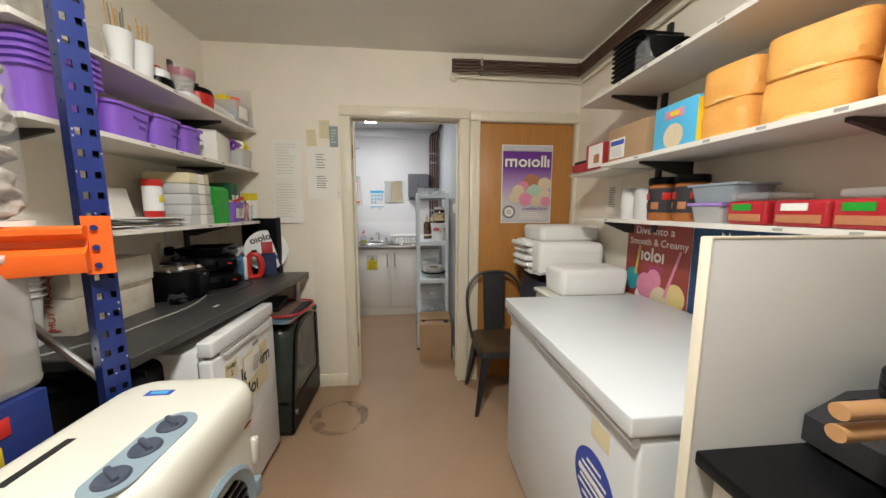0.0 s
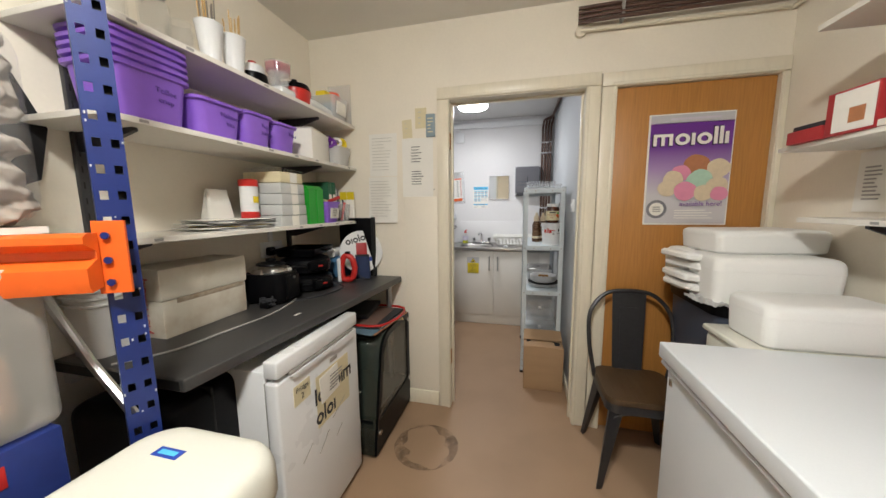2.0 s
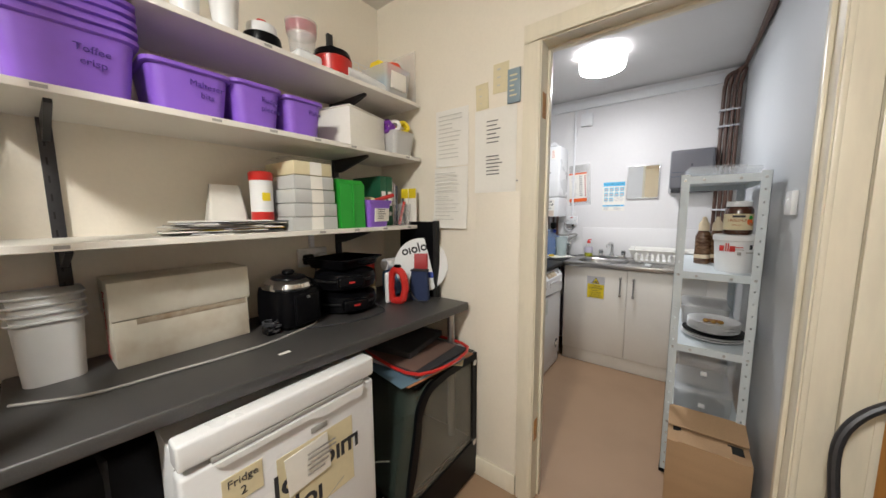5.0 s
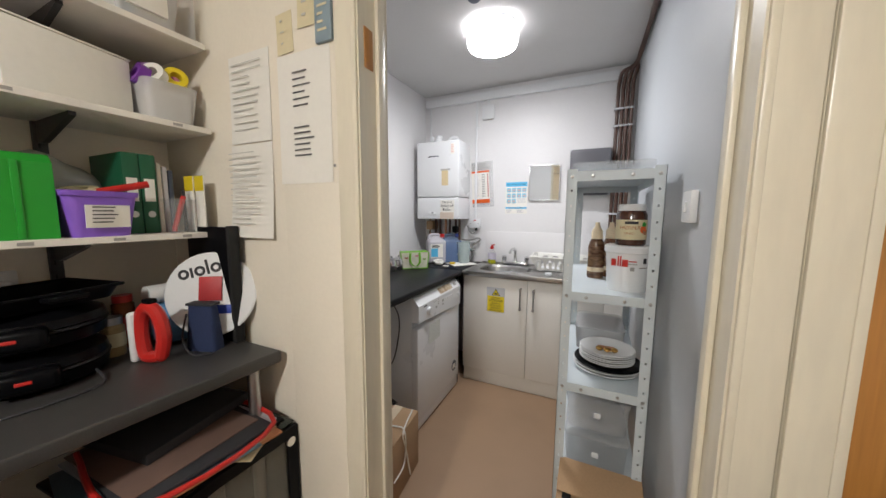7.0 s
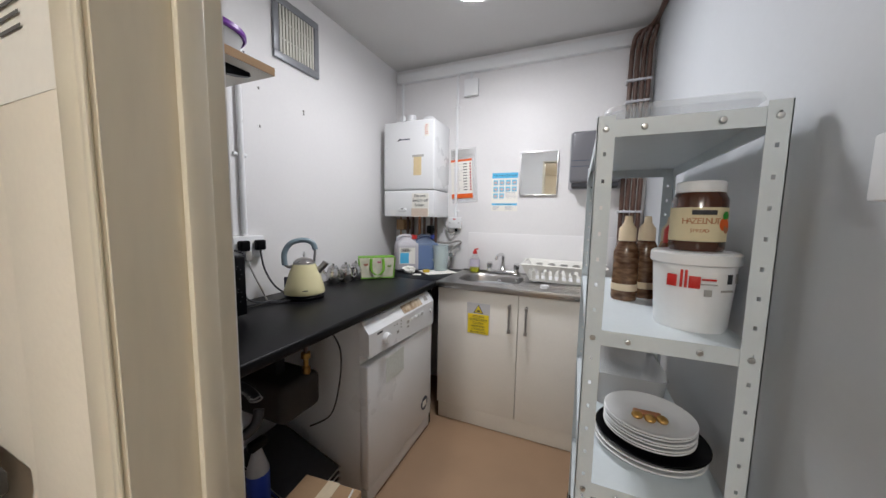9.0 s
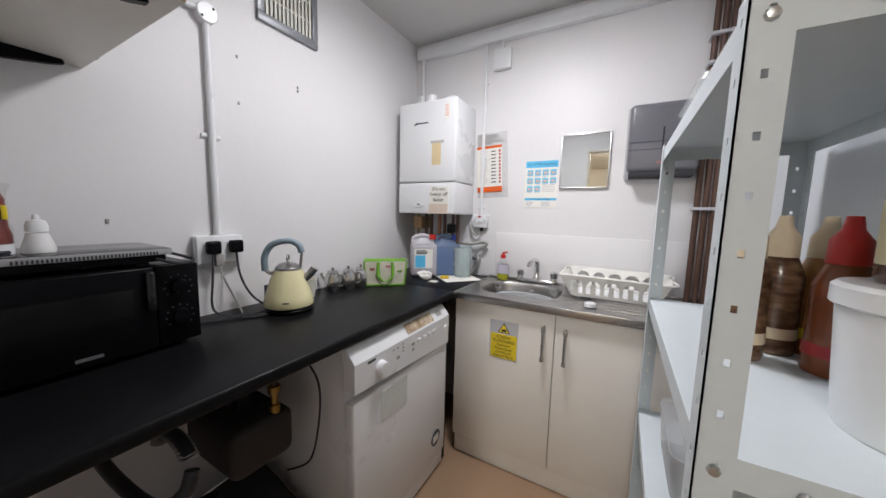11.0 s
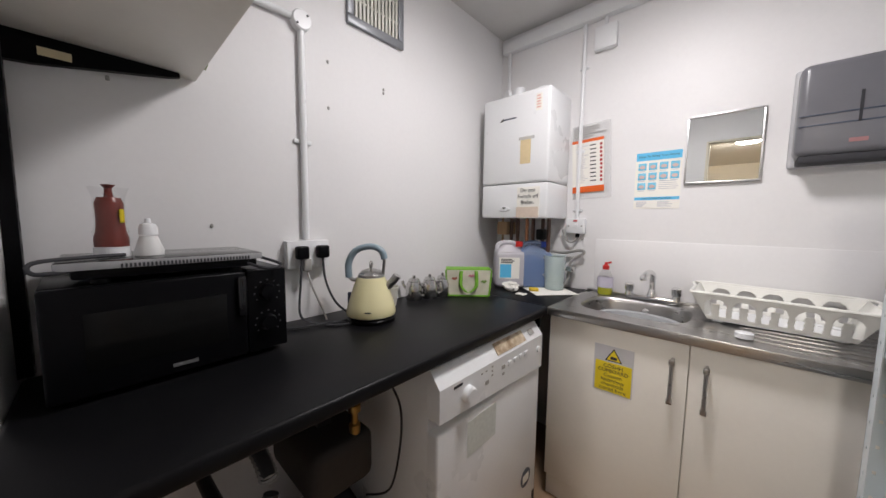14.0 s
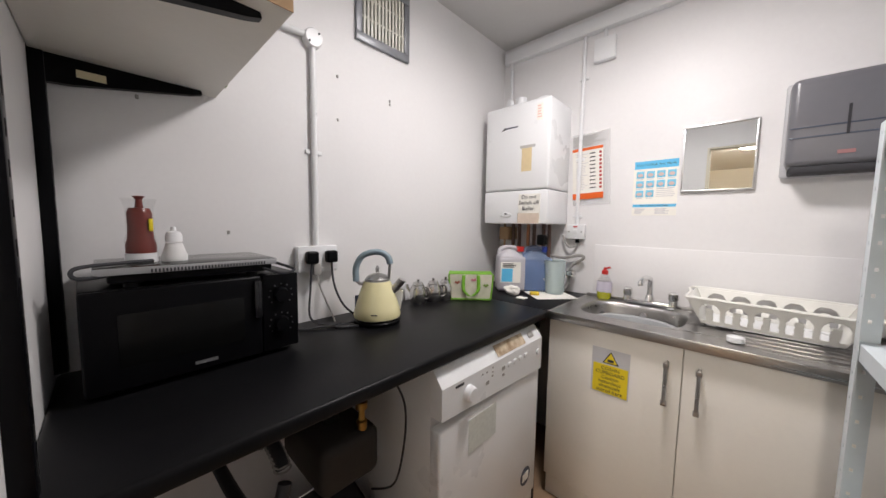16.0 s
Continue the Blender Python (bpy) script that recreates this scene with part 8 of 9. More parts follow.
part("sauce", lathe(B(), [(0, 0.023), (0.0282, 0.023), (0.0285, 0.042), (0.0245, 0.056), (0.0225, 0.085), (0.0235, 0.118), (0.021, 0.124), (0.019, 0.130), (0.008, 0.131), (0.006, 0.150), (0.012, 0.158), (0, 0.160)], 22), mat("red_sauce", (0.16, 0.014, 0.005), 0.3, grain=0.25, scale=40, stain=0.2), kt)
part("glass", lathe(B(), [(0.029, 0.022), (0.030, 0.055), (0.026, 0.068), (0.026, 0.13), (0.033, 0.152), (0.031, 0.153)], 22), clear_plastic("thin_beaker_glass", (0.35, 0.36, 0.36), 0.06, 0.05), kt)
part("yellow_label", box(B(), 0.017, 0.014, 0.075, 0.0245, 0.022, 0.105, 0.002), YELLOW, kt)
sl_ = thing("salt_shaker", "white and glass salt shaker", "shaker", -1.075, 3.782, ZH)
part("glass", lathe(B(), [(0, 0), (0.026, 0), (0.027, 0.010), (0.022, 0.026), (0.0165, 0.044), (0, 0.045)], 20), mat("salt_white", (0.75, 0.75, 0.74), 0.3), sl_)
part("top", lathe(B(), [(0.0175, 0.048), (0.0175, 0.062), (0.014, 0.072), (0.006, 0.075), (0.005, 0.085), (0, 0.086)], 20), WHITEPL, sl_)


# ---- kettle, pots, bag and bottles ----
def kettle():
    k = thing("kettle", "cream pyramid kettle with grey arched handle", "kettle", -1.055, 4.385, KT, 40)
    k.scale = (1.12, 1.12, 1.02)
    CRM = mat("cream_enamel", (0.78, 0.72, 0.42), 0.25, grain=0.02, stain=0.04, coat=0.3)
    part("base", lathe(B(), [(0, 0), (0.078, 0), (0.080, 0.012), (0.070, 0.022), (0, 0.022)], 36), BLACKPL, k)
    part("steel_ring", lathe(B(), [(0.078, 0.022), (0.079, 0.032)], 36), STEEL, k)
    part("body", lathe(B(), [(0, 0.024), (0.080, 0.024), (0.082, 0.034), (0.076, 0.06), (0.058, 0.125), (0.044, 0.160), (0, 0.162)], 36), CRM, k)
    ld = part("lid", lathe(B(), [(0.044, 0.160), (0.043, 0.168), (0.03, 0.182), (0.010, 0.190), (0, 0.191)], 30), STEEL, k, "steel domed lid")
    bm = B()
    tube(bm, [(0.0, 0.012 * math.cos(radians(a)), 0.203 + 0.012 * math.sin(radians(a))) for a in range(0, 361, 30)], 0.0035, 7, cap=False)
    part("knob_ring", bm, STEEL, ld)
    part("spout", tube(B(), smooth_line([(0.045, 0, 0.115), (0.07, 0, 0.14), (0.088, 0, 0.165)], 4), 0.014, 12), STEEL, k)
    part("handle", tube(B(), smooth_line([(-0.075, 0, 0.155), (-0.075, 0, 0.21), (-0.05, 0, 0.255), (0.0, 0, 0.270), (0.035, 0, 0.255), (0.045, 0, 0.225)], 6), 0.0115, 12), GREYBLUE, k, "grey arched handle")
    part("handle_arm", tube(B(), smooth_line([(-0.075, 0, 0.16), (-0.06, 0, 0.145), (-0.045, 0, 0.15)], 4), 0.007, 8), STEEL, k)
    part("handle_arm", tube(B(), [(0.045, 0, 0.225), (0.04, 0, 0.168)], 0.005, 8), STEEL, k)
    part("gauge", box(B(), -0.0795, -0.008, 0.05, -0.062, 0.008, 0.10, 0.004), SLATE, k)
    part("maker_mark", box(B(), 0.0, -0.0795, 0.045, 0.02, -0.0755, 0.049), INK, k)


kettle()
cp_ = thing("white_cup", "plain white cup behind the kettle", "cup", -1.16, 4.55, KT)
part("cup", lathe(B(), [(0, 0), (0.03, 0), (0.042, 0.085), (0.040, 0.085), (0.028, 0.006), (0, 0.006)], 24), CREAMPL, cp_)
TEAPOT = mat("polished_steel", (0.62, 0.61, 0.60), 0.16, 1.0, grain=0.04, scale=120, stain=0.08, bump=0.02)
for k, (x, y) in enumerate(((-1.165, 4.70), (-1.14, 4.78), (-1.125, 4.855))):
    tp = thing("teapot", "small stainless steel teapot with lid", "teapot", x, y, KT, 200 + 30 * k, "steel teapots")
    tp.scale = (1.12, 1.12, 1.06)
    part("body", lathe(B(), [(0, 0), (0.032, 0), (0.036, 0.01), (0.034, 0.06), (0.026, 0.082), (0, 0.084)], 24), TEAPOT, tp)
    part("lid", lathe(B(), [(0.025, 0.084), (0.02, 0.095), (0.006, 0.1), (0.007, 0.108), (0, 0.11)], 20), TEAPOT, tp)
    part("spout", tube(B(), smooth_line([(0.03, 0, 0.04), (0.05, 0, 0.06), (0.056, 0, 0.08)], 4), 0.007, 8), TEAPOT, tp)
    part("handle", tube(B(), smooth_line([(-0.03, 0, 0.075), (-0.055, 0, 0.072), (-0.055, 0, 0.03), (-0.034, 0, 0.022)], 5), 0.004, 8), TEAPOT, tp)
gbg = thing("lunch_bag", "small printed bag with green piping and handle", "bag", -1.05, 4.965, KT, 42)
gbg.scale = (1.08, 1.08, 1.08)
LIME = mat("lime_green_trim", (0.17, 0.42, 0.03), 0.5, grain=0.05, stain=0.05)
bm = B()
frustum(bm, 0, 0, 0.004, 0.122, 0.19, 0.10, 0.212, 0.085, 0.012, 4)
part("body", bm, mat("printed_cream_cloth", (0.66, 0.63, 0.52), 0.6, grain=0.2, scale=26, stain=0.2, stain_scale=14, bump=0.1, tint=(0.42, 0.45, 0.30)), gbg)
part("top_flap", box(B(), -0.104, -0.041, 0.120, 0.104, 0.041, 0.127, 0.003), LIME, gbg)
part("base_trim", box(B(), -0.097, -0.052, 0.0, 0.097, 0.052, 0.010, 0.004), LIME, gbg)
for q in (-1, 1):
    part("piping", tube(B(), smooth_line([(q * 0.094, -0.05, 0.006), (q * 0.100, -0.046, 0.065), (q * 0.105, -0.042, 0.122)], 4), 0.004, 7), LIME, gbg)


def ribbon(pts, w):
    """A flat webbing band along a line on the bag's front."""
    bm = B()
    for (x0, y0, z0), (x1, y1, z1) in zip(pts, pts[1:]):
        vs = [bm.verts.new(p) for p in ((x0 - w, y0, z0), (x0 + w, y0, z0), (x1 + w, y1, z1), (x1 - w, y1, z1))]
        bm.faces.new(vs)
    bmesh.ops.remove_doubles(bm, verts=bm.verts, dist=0.0004)
    return bm


for q in (-1, 1):
    st = part("strap", ribbon(smooth_line([(q * 0.034, -0.0452, 0.119), (q * 0.036, -0.050, 0.085), (q * 0.034, -0.058, 0.05), (q * 0.012, -0.062, 0.026), (0, -0.062, 0.022)], 5), 0.008), LIME, gbg, "lime webbing strap")
    st.modifiers.new("thickness", "SOLIDIFY").thickness = 0.003
for x, z, r_, nm in ((-0.065, 0.082, (0.35, 0.10, 0.06), "butterfly"), (0.012, 0.095, (0.55, 0.20, 0.25), "flower"), (0.07, 0.07, (0.18, 0.32, 0.06), "leaf")):
    bm = B()
    prism(bm, [(-0.014, 0), (-0.006, 0.010), (0, 0.004), (0.008, 0.011), (0.014, 0.002), (0.003, -0.006)], 0.0008, lambda u, v, w: Vector((x + u, -0.0508 + (z - 0.01) * 0.06 - w, z + v)))
    part("printed_" + nm, bm, mat("print_" + nm, r_, 0.6), gbg)


def jerrycan(x, y, lab, mt, liquid, level, rz, label_mt):
    j = thing("jerrycan", lab, "bottle", x, y, KT, rz, "chemical bottles")
    j.scale = (1.15, 1.15, 1.08)
    part("body", box(B(), -0.075, -0.05, 0, 0.075, 0.05, 0.19, 0.02, 4), mt, j)
    if level:
        part("liquid", box(B(), -0.071, -0.046, 0.004, 0.071, 0.046, level, 0.018, 4), liquid, j)
    bm = B()
    frustum(bm, -0.01, 0, 0.188, 0.225, 0.13, 0.09, 0.05, 0.05, 0.02, 4)
    part("shoulder", bm, mt, j)
    part("handle", tube(B(), smooth_line([(-0.06, 0, 0.19), (-0.055, 0, 0.225), (-0.01, 0, 0.238), (0.03, 0, 0.225), (0.05, 0, 0.19)], 5), 0.012, 10), mt, j)
    part("cap", lathe(B(), [(0.021, 0.215), (0.021, 0.242), (0, 0.244)], 18, (0.045, 0, 0)), REDPL if label_mt else BLUEPRT, j)
    if label_mt:
        part("label", box(B(), -0.06, -0.0515, 0.05, 0.04, -0.0502, 0.16), PAPER, j)
        part("label_print", box(B(), -0.055, -0.0525, 0.055, 0.0, -0.0516, 0.125), label_mt, j)
        part("label_print", bars(B(), -0.05, 0.13, 0.03, 0.155, 3, 0.005, -0.0516, seed=3), INK, j)


jerrycan(-1.015, 5.305, "translucent bottle of pink cleaner with blue label", clear_plastic("milky_plastic", (0.66, 0.64, 0.68), 0.75, 0.35), mat("pink_liquid", (0.55, 0.35, 0.42), 0.3), 0.10, 42, LTBLUE)
jerrycan(-0.905, 5.40, "translucent bottle of blue cleaning liquid", clear_plastic("blue_milky_plastic", (0.30, 0.42, 0.66), 0.42, 0.3), mat("blue_liquid", (0.025, 0.08, 0.27), 0.3), 0.165, 40, None)
jg = thing("measuring_jug", "frosted plastic measuring jug on a white cloth", "jug", -0.785, 5.40, KT + 0.004, 15)
part("jug", lathe(B(), [(0, 0), (0.046, 0), (0.050, 0.01), (0.056, 0.185), (0.060, 0.188), (0.054, 0.186), (0.047, 0.012), (0, 0.008)], 30), clear_plastic("mint_frosted_plastic", (0.64, 0.74, 0.73), 0.6, 0.35), jg)
part("liquid", lathe(B(), [(0, 0.012), (0.045, 0.012), (0.049, 0.09), (0, 0.09)], 28), mat("mint_liquid", (0.42, 0.62, 0.58), 0.3), jg)
part("handle", tube(B(), smooth_line([(-0.05, 0, 0.17), (-0.085, 0, 0.165), (-0.09, 0, 0.10), (-0.05, 0, 0.07)], 5), 0.008, 8), FROST, jg)
mtc = thing("dish_cloth", "flat white cloth spread on the worktop corner", "cloth", -0.79, 5.34, KT + 0.0005, 50)
part("cloth", box(B(), -0.11, -0.10, 0, 0.12, 0.09, 0.003, 0.001), PAPER, mtc)
sp_ = thing("sponge", "small yellow sponge lying on the cloth", "sponge", -0.84, 5.27, KT + 0.004, 30)
part("sponge", box(B(), -0.025, -0.016, 0, 0.025, 0.016, 0.018, 0.006, 3), mat("yellow_sponge", (0.72, 0.50, 0.05), 0.9, grain=0.2, scale=120, bump=0.5), sp_)
ts_ = thing("tissue", "crumpled white paper tissue on the worktop", "tissue", -0.94, 5.21, KT)
bm = B()
bmesh.ops.create_icosphere(bm, subdivisions=3, radius=0.034)
for v in bm.verts:
    v.co = v.co * (1 + 0.5 * noise.noise(v.co * 45))
    v.co.x *= 1.4
    v.co.z = max(0, v.co.z * 0.8 + 0.022)
part("tissue", bm, PAPER, ts_)
part("scrap", box(B(), 0.06, -0.07, 0, 0.11, -0.03, 0.006, 0.002), PAPER, ts_)


# ---- bolted white rack with its contents ----
RX0, RX1, RY0, RY1, RZ = 0.162, 0.465, 4.015, 4.755, 1.50
rk2 = thing("metal_rack", "white bolted angle steel shelving rack", "shelving", 0, 0, 0)
for x, sx in ((RX0, 1), (RX1, -1)):
    for y, sy in ((RY0, 1), (RY1, -1)):
        bm = B()
        # faces of the angle are split by a column of holes
        for z0, z1 in [(0.0, 0.05)] + [(0.058 + 0.055 * k, 0.05 + 0.055 * (k + 1)) for k in range(26)] + [(0.05 + 0.055 * 26 + 0.008, RZ + 0.006)]:
            box(bm, x, y if sy > 0 else y - 0.002, z0, x + sx * 0.034, y + 0.002 if sy > 0 else y, z1)
            box(bm, x if sx > 0 else x - 0.002, y, z0, x + 0.002 if sx > 0 else x, y + sy * 0.034, z1)
        for k in range(27):
            zc = 0.05 + 0.055 * k
            for u0, u1 in ((0.0, 0.0142), (0.0198, 0.034)):
                box(bm, x + sx * u0, y if sy > 0 else y - 0.002, zc, x + sx * u1, y + 0.002 if sy > 0 else y, zc + 0.008)
                box(bm, x if sx > 0 else x - 0.002, y + sy * u0, zc, x + 0.002 if sx > 0 else x, y + sy * u1, zc + 0.008)
        p_ = part("post", bm, RACKWH, rk2, smooth=False)
        part("foot_cap", box(B(), x - 0.003 * sx, y - 0.003 * sy, 0, x + 0.036 * sx, y + 0.036 * sy, 0.018, 0.002), BLACKPL, p_)
RS = (0.30, 0.695, 1.055, 1.497)
for z in RS:
    bm = B()
    box(bm, RX0 + 0.003, RY0 + 0.003, z - 0.003, RX1 - 0.003, RY1 - 0.003, z)
    box(bm, RX0 + 0.003, RY0 + 0.003, z - 0.034, RX1 - 0.003, RY0 + 0.005, z - 0.003)
    box(bm, RX0 + 0.003, RY1 - 0.005, z - 0.034, RX1 - 0.003, RY1 - 0.003, z - 0.003)
    box(bm, RX0 + 0.003, RY0 + 0.005, z - 0.034, RX0 + 0.005, RY1 - 0.005, z - 0.003)
    box(bm, RX1 - 0.005, RY0 + 0.005, z - 0.034, RX1 - 0.003, RY1 - 0.005, z - 0.003)
    sf = part("shelf", bm, RACKWH, rk2, smooth=False)
    for x in (RX0 + 0.017, RX1 - 0.017, RX0 + 0.085, RX1 - 0.095):
        part("bolt", lathe(B(), [(0, 0), (0.0065, 0), (0.005, 0.004), (0, 0.005)], 8), TIN, sf).matrix_basis = pose(x, RY0 - 0.0005, z - 0.018, 90)
tu = thing("nut_spread_tub", "big white spread bucket with red lettering", "bucket", 0.385, 4.155, RS[2])
part("bucket", lathe(B(), [(0, 0), (0.066, 0), (0.069, 0.006), (0.078, 0.148), (0, 0.15)], 34), WHITEPL, tu)
part("lid", lathe(B(), [(0.080, 0.145), (0.0835, 0.148), (0.0835, 0.168), (0.078, 0.173), (0, 0.173)], 34), WHITEPL, tu)
for a, w, h in ((-42, 0.020, 0.026), (-29, 0.005, 0.038), (-23, 0.005, 0.038), (-12, 0.020, 0.026)):
    o = part("print_mark", box(B(), -w / 2, -0.0012, 0, w / 2, 0.0, h, 0.0005), REDPL, tu, "red plain mark")
    o.matrix_basis = pose(0.0772 * math.sin(radians(a)), -0.0772 * math.cos(radians(a)), 0.098, 0, 0, a)
for a, z, w, h, mt in ((6, 0.118, 0.026, 0.004, REDPL), (6, 0.108, 0.03, 0.003, CORD), (6, 0.09, 0.014, 0.014, CORD), (38, 0.12, 0.012, 0.02, INK), (58, 0.12, 0.012, 0.02, CORD), (34, 0.095, 0.03, 0.004, CORD)):
    o = part("print", box(B(), -w / 2, -0.0012, -h / 2, w / 2, 0.0, h / 2), mt, tu)
    o.matrix_basis = pose(0.0765 * math.sin(radians(a)), -0.0765 * math.cos(radians(a)), z, 0, 0, a)
hj = thing("spread_jar", "brown hazelnut spread jar with white lid", "jar", 0.388, 4.165, RS[2] + 0.1735)
part("jar", lathe(B(), [(0, 0), (0.049, 0), (0.052, 0.006), (0.052, 0.115), (0.044, 0.13), (0, 0.13)], 30), mat("chocolate_spread", (0.07, 0.022, 0.010), 0.2, grain=0.1, stain=0.1, coat=0.5), hj)
part("lid", lathe(B(), [(0.043, 0.128), (0.046, 0.131), (0.046, 0.150), (0.042, 0.154), (0, 0.154)], 28), WHITEPL, hj)
part("label_band", lathe(B(), [(0.0524, 0.022), (0.0526, 0.024), (0.0526, 0.094), (0.0524, 0.096)], 34), CREAMPAPER, hj, "cream paper label")
part("label_stripe", box(B(), -0.026, -0.0545, 0.080, 0.018, -0.0515, 0.090, 0.001), INK, hj)
for i, ch in enumerate("HAZELNUT"):
    a = -40 + i * 9.2
    words("lettering", ch, 0.0185, TOFFEE, hj, pose(0.0531 * math.sin(radians(a)), -0.0531 * math.cos(radians(a)), 0.066, 90, 0, a))
for i, ch in enumerate("SPREAD"):
    a = -26 + i * 6.0
    words("lettering", ch, 0.011, TOFFEE, hj, pose(0.0531 * math.sin(radians(a)), -0.0531 * math.cos(radians(a)), 0.045, 90, 0, a))
for a, z, r, mt in ((42, 0.06, 0.014, ORANGE), (52, 0.052, 0.012, TOFFEE), (46, 0.078, 0.010, GREENPL)):
    part("print_nut", lathe(B(), [(0, 0.001), (r, 0), (0, -0.001)], 14), mt, hj).matrix_basis = pose(0.0528 * math.sin(radians(a)), -0.0528 * math.cos(radians(a)), z, 90, 0, a)
SAUCE = mat("chocolate_sauce", (0.06, 0.025, 0.012), 0.25, grain=0.4, scale=25, stain=0.2, stretch=(1, 1, 3), tint=(0.30, 0.18, 0.10))
for k, (x, y, cap, body, lab) in enumerate(((0.275, 4.36, CREAMSC, SAUCE, "brown chocolate topping bottle with tan cap"), (0.335, 4.42, CREAMSC, SAUCE, "brown chocolate topping bottle with tan cap"), (0.40, 4.44, CREAMSC, mat("caramel_sauce", (0.40, 0.20, 0.06), 0.3), "caramel topping bottle with tan cap"), (0.385, 4.34, REDPL, mat("red_syrup", (0.22, 0.06, 0.02), 0.25), "red capped syrup bottle"), (0.42, 4.28, mat("green_cap", (0.04, 0.30, 0.08), 0.4), mat("dark_blue_syrup", (0.02, 0.04, 0.12), 0.25), "dark blue syrup bottle with green cap"))):
    s = thing("topping_bottle", lab, "bottle", x, y, RS[2], 20 * k, "topping bottles")
    part("bottle", lathe(B(), [(0, 0), (0.033, 0), (0.035, 0.008), (0.034, 0.10), (0.035, 0.145), (0.024, 0.175), (0.018, 0.185), (0, 0.186)], 24), body, s)
    part("cap", lathe(B(), [(0.024, 0.178), (0.023, 0.215), (0.012, 0.232), (0.009, 0.252), (0, 0.253)], 22), cap, s)
    part("label_band", lathe(B(), [(0.0356, 0.03), (0.0350, 0.05)], 24), (CREAMSC, CREAMSC, YELLOW, DKRED, PAPER)[k], s)
ck2 = thing("measuring_jug", "white plastic measuring jug at the back of the shelf", "jug", 0.36, 4.66, RS[2])
part("jug", lathe(B(), [(0, 0), (0.058, 0), (0.072, 0.135), (0.076, 0.138), (0.070, 0.136), (0.055, 0.006), (0, 0.005)], 26), mat("translucent_white", (0.72, 0.72, 0.71), 0.35), ck2)
for k in range(9):
    r = 0.128 if k in (0, 1) else (0.128 if k == 2 else 0.104)
    z = RS[1] + (0.0 + 0.011 * k if k < 3 else 0.033 + 0.0085 * (k - 3))
    pl_ = thing("plate", "black oval platter in a stack of plates" if k == 2 else "white round dinner plate in a stack", "plate", 0.335 + (0.005 if k == 2 else 0), 4.21 + 0.003 * (k % 2), z, 10 * k, "stacked plates")
    part("plate", lathe(B(), [(0, 0), (r * 0.62, 0), (r * 0.72, 0.004), (r, 0.018), (r * 1.01, 0.020), (r * 0.99, 0.0215), (r * 0.70, 0.008), (r * 0.6, 0.005), (0, 0.005)], 40), BLACKPL if k == 2 else WHITEPL, pl_)
tl = thing("tea_lights", "three gold nut shaped sweets on the top plate", "sweets", 0.335, 4.195, RS[1] + 0.033 + 0.0085 * 5 + 0.0065, 0)
for k in range(3):
    bm = B()
    bmesh.ops.create_uvsphere(bm, u_segments=14, v_segments=8, radius=0.016)
    for v in bm.verts:
        v.co = Vector((v.co.x * 0.85 - 0.028 + 0.028 * k, v.co.y - 0.006 * (k % 2), max(0.0, v.co.z * 0.55 + 0.008)))
    part("sweet", bm, mat("gold_foil", (0.52, 0.30, 0.08), 0.35, 0.5, grain=0.2, scale=60), tl)
part("wrapper", box(B(), -0.035, 0.01, 0.0, 0.03, 0.028, 0.012, 0.004), TOFFEE, tl)
for k, (x, y, z, w, d, h, lab) in enumerate(((0.31, 4.50, RS[1], 0.22, 0.26, 0.12, "frosted plastic food tub behind the plates"), (0.31, 4.22, RS[0], 0.24, 0.30, 0.16, "clear food container on the low shelf"), (0.31, 4.23, RS[0] + 0.166, 0.24, 0.28, 0.14, "clear food container stacked on another"), (0.32, 4.56, RS[0], 0.22, 0.26, 0.20, "clear food container at the back of the shelf"), (0.31, 4.20, RS[3], 0.27, 0.33, 0.035, "shallow clear tray on top of the rack"), (0.31, 4.56, RS[3], 0.25, 0.30, 0.085, "clear domed tub on top of the rack"))):
    c = thing("clear_container", lab, "container", x, y, z, 0, "clear containers")
    bm = B()
    frustum(bm, 0, 0, 0, h - 0.012, w * 0.9, d * 0.9, w * 0.97, d * 0.97, 0.03, 5, cap=False)
    part("tub", bm, CLEAR if k != 0 else FROST, c)
    bm = B()
    frustum(bm, 0, 0, h - 0.012, h, w, d, w * 0.97, d * 0.97, 0.03, 5)
    part("lid", bm, CLEAR, c)
    if k in (1, 2):
        part("mark", box(B(), -0.012, -d * 0.48 - 0.003, h * 0.45, 0.012, -d * 0.48 + 0.004, h * 0.45 + 0.02, 0.002), WHITEPL, c)
bx = thing("cardboard_box", "open brown cardboard box on the floor by the rack", "box", 0.325, 3.885, 0, 0)
part("carton", box(B(), -0.14, -0.11, 0, 0.14, 0.115, 0.335, 0.003), CARD, bx)
o = part("flap", box(B(), -0.14, 0.0, 0, 0.14, 0.14, 0.004), CARD, bx)
o.matrix_basis = pose(0, 0.0, 0.345, 12)
o = part("flap", box(B(), -0.10, -0.11, 0.336, 0.08, -0.02, 0.340), CARD, bx)
part("hand_hole", box(B(), -0.12, -0.02, 0.3352, -0.09, 0.06, 0.3362), DARK, bx)
part("hand_hole", box(B(), 0.07, -0.06, 0.3352, 0.12, 0.0, 0.3362), DARK, bx)

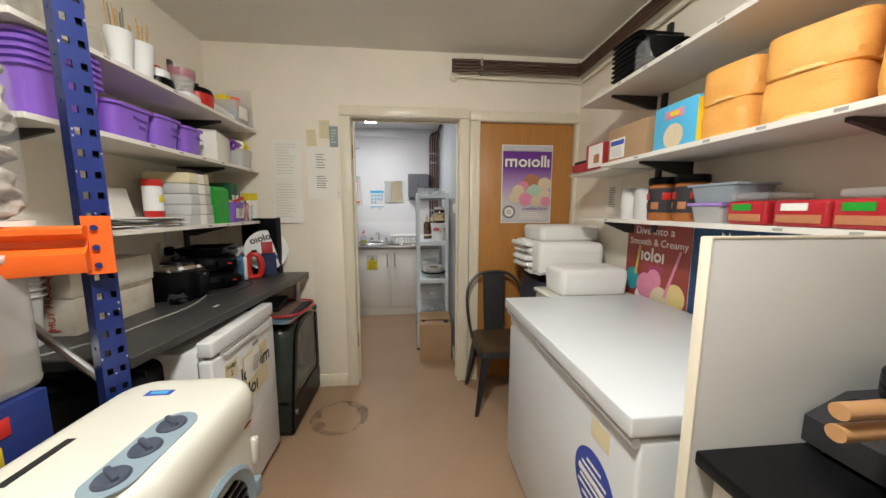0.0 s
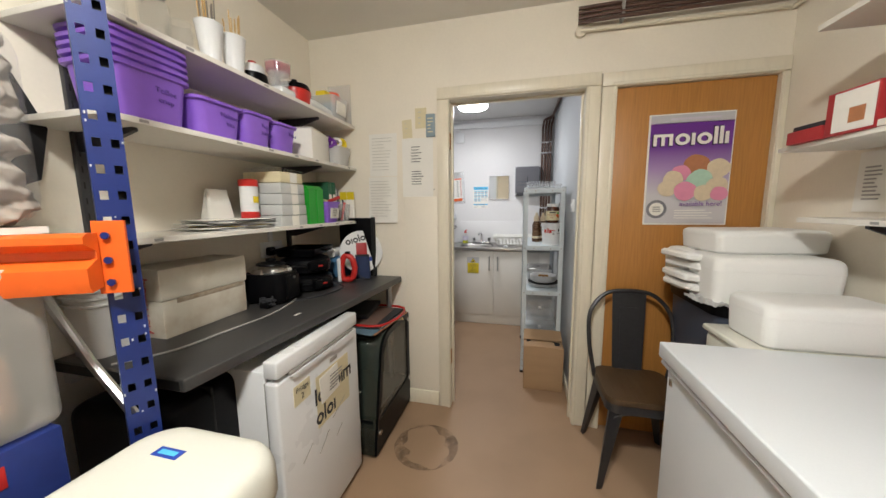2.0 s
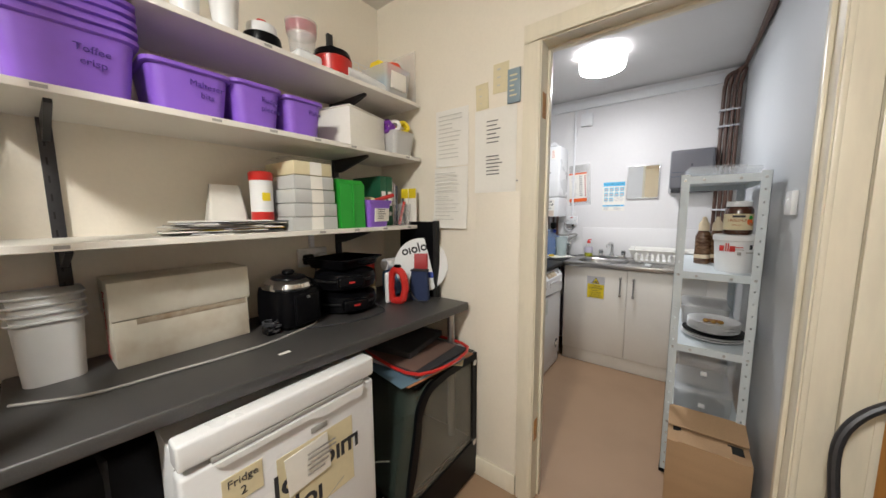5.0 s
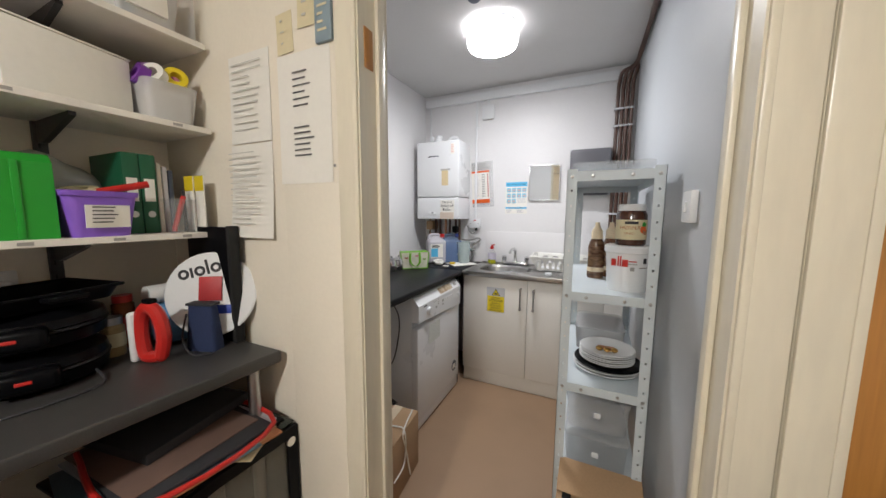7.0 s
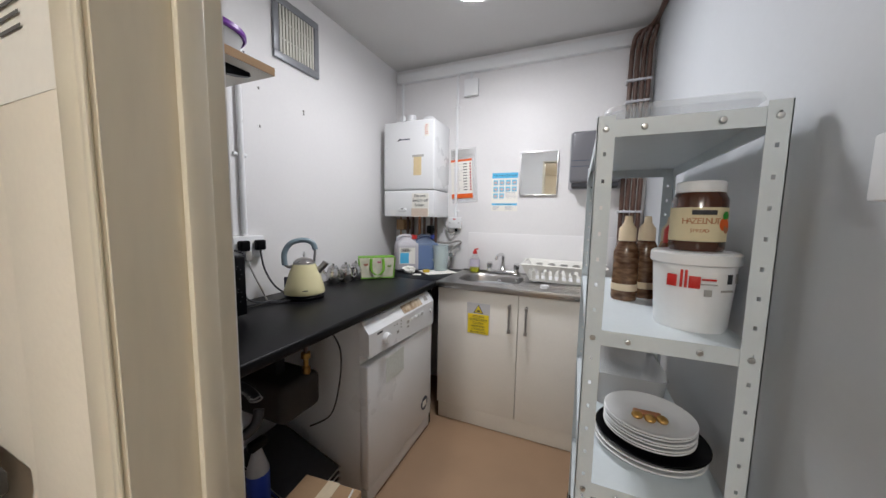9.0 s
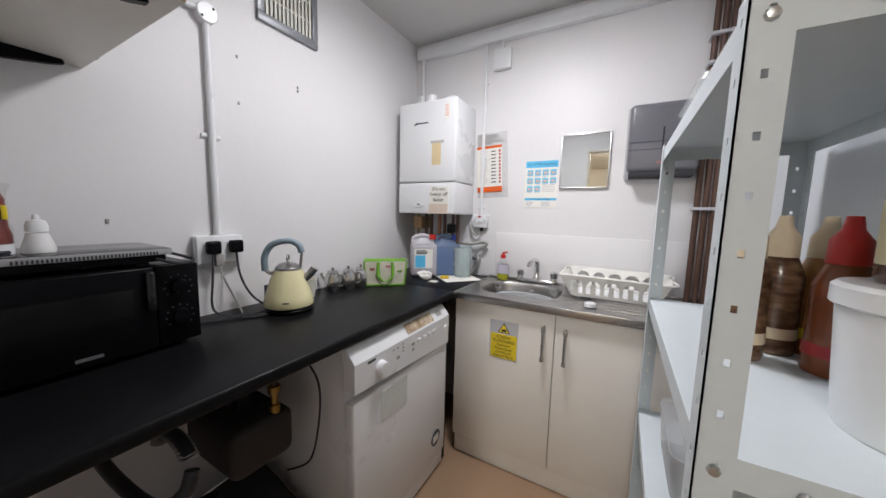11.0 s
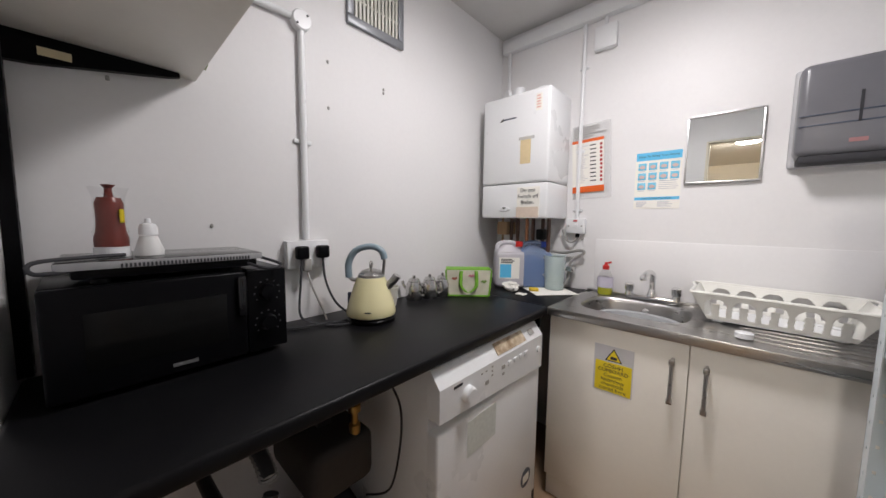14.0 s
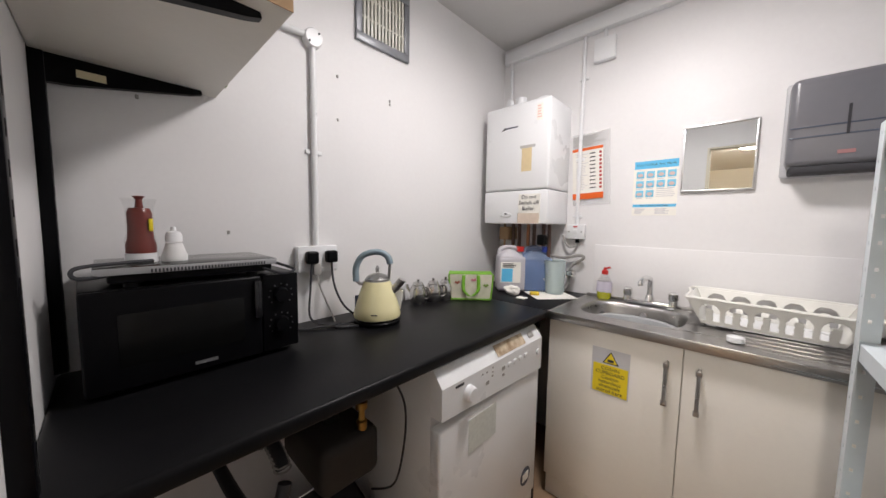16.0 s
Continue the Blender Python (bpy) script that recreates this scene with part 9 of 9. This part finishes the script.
# light switch and the string tied box
ls = thing("light_switch", "white wall light switch by the doorway", "switch", KEX, 3.828, 1.323)
part("plate", box(B(), -0.018, -0.043, 0, 0, 0.043, 0.086, 0.004), WHITEPL, ls)
part("rocker", box(B(), -0.023, -0.010, 0.029, -0.017, 0.010, 0.057, 0.002), WHITEPL, ls)
bx2 = thing("cardboard_box", "brown cardboard box tied with white string", "box", -0.64, 3.99, 0, 6)
part("carton", box(B(), -0.12, -0.15, 0, 0.12, 0.13, 0.30, 0.004), CARD, bx2)
part("string", tube(B(), smooth_line([(0.122, -0.15, 0.12), (0.124, -0.05, 0.14), (0.122, -0.04, 0.30), (0.05, -0.03, 0.304), (-0.1, -0.02, 0.304)], 5), 0.004, 6), PAPER, bx2)
part("string", tube(B(), smooth_line([(0.123, 0.02, 0.02), (0.123, -0.03, 0.20), (0.12, -0.05, 0.302), (0.09, 0.12, 0.303)], 5), 0.004, 6), PAPER, bx2)
part("tape", box(B(), -0.02, -0.15, 0.3, 0.03, 0.13, 0.3015), CREAMSC, bx2)
# baking trays, waste pipe and clutter under the worktop
for k in range(3):
    tr_ = thing("baking_tray", "dark metal oven tray leaning under the worktop", "tray", -0.90, 4.16, 0.17 + 0.028 * k, 4, "oven trays", 0, 22)
    part("pan", box(B(), -0.22, -0.12, 0, 0.14, 0.12, 0.008, 0.003), DKGREY, tr_)
    part("rim", tube(B(), [(-0.22, -0.12, 0.014), (0.14, -0.12, 0.014), (0.14, 0.12, 0.014), (-0.22, 0.12, 0.014), (-0.22, -0.12, 0.014)], 0.006, 8), CHROME, tr_)
cr = thing("crate", "dark plastic crate under the worktop", "crate", -0.98, 4.10, 0, 0)
part("crate", box(B(), -0.20, -0.16, 0, 0.10, 0.17, 0.16, 0.01, 3), BLACKPL, cr)
wp = thing("water_pump", "dusty dark pump with brass valve hanging under the worktop", "pump", -0.93, 4.05, 0.50)
part("body", box(B(), -0.16, -0.02, 0.02, 0.13, 0.17, 0.17, 0.03, 4), mat("dusty_dark_metal", (0.024, 0.019, 0.016), 0.7, grain=0.2, scale=40, stain=0.3, bump=0.2), wp)
part("bracket", box(B(), -0.05, 0.05, 0.168, 0.02, 0.09, 0.361, 0.004), DKGREY, wp)
part("brass_valve", lathe(B(), [(0, 0.165), (0.016, 0.165), (0.016, 0.19), (0.010, 0.195), (0.010, 0.225), (0.018, 0.23), (0.018, 0.25), (0, 0.252)], 14, (0.10, 0.12, 0)), mat("brass", (0.42, 0.26, 0.08), 0.3, 1.0), wp)
part("riser", tube(B(), [(0.10, 0.12, 0.25), (0.10, 0.12, 0.361)], 0.008, 10), PIPE, wp)
part("gland", lathe(B(), [(0, 0.325), (0.030, 0.325), (0.034, 0.34), (0.034, 0.361), (0, 0.361)], 18, (0.16, 0.17, 0)), BLACKPL, wp)
part("wire", tube(B(), smooth_line([(0.175, 0.18, 0.33), (0.195, 0.21, 0.24), (0.18, 0.22, 0.10), (0.13, 0.22, -0.06), (0.02, 0.21, -0.14)], 6), 0.0035, 7), INK, wp)
hz = thing("ribbed_hose", "grey ribbed waste hose under the worktop", "hose", -0.93, 3.93, 0.62)
bm = B()
for k in range(16):
    a = radians(10 + 9 * k)
    lathe(bm, [(0.017, -0.003), (0.021, 0), (0.017, 0.003)], 12, (0.06 - 0.09 * math.cos(a), 0.0, 0.04 + 0.06 * math.sin(a)))
part("ribs", bm, CORD, hz)
part("core", tube(B(), [(0.06 - 0.09 * math.cos(radians(10 + 9 * k)), 0.0, 0.04 + 0.06 * math.sin(radians(10 + 9 * k))) for k in range(16)], 0.016, 12), DKGREY, hz)
part("tail", tube(B(), smooth_line([(0.147, 0, 0.045), (0.15, -0.02, 0.0), (0.10, -0.06, -0.03), (-0.10, -0.08, -0.02), (-0.318, -0.08, 0.0)], 5), 0.016, 12), DKGREY, hz)
sy_ = thing("spray_bottle", "blue labelled spray bottle standing in the crate", "bottle", -0.90, 4.00, 0.161)
part("bottle", lathe(B(), [(0, 0), (0.036, 0), (0.038, 0.01), (0.038, 0.20), (0.020, 0.26), (0.014, 0.28), (0, 0.28)], 20), mat("dull_white_bottle", (0.45, 0.45, 0.46), 0.4), sy_)
part("label_band", lathe(B(), [(0.0386, 0.06), (0.0386, 0.19)], 20), BLUEPRT, sy_, "blue label")
part("trigger_head", box(B(), -0.016, -0.03, 0.278, 0.016, 0.035, 0.312, 0.008, 3), BLACKPL, sy_)
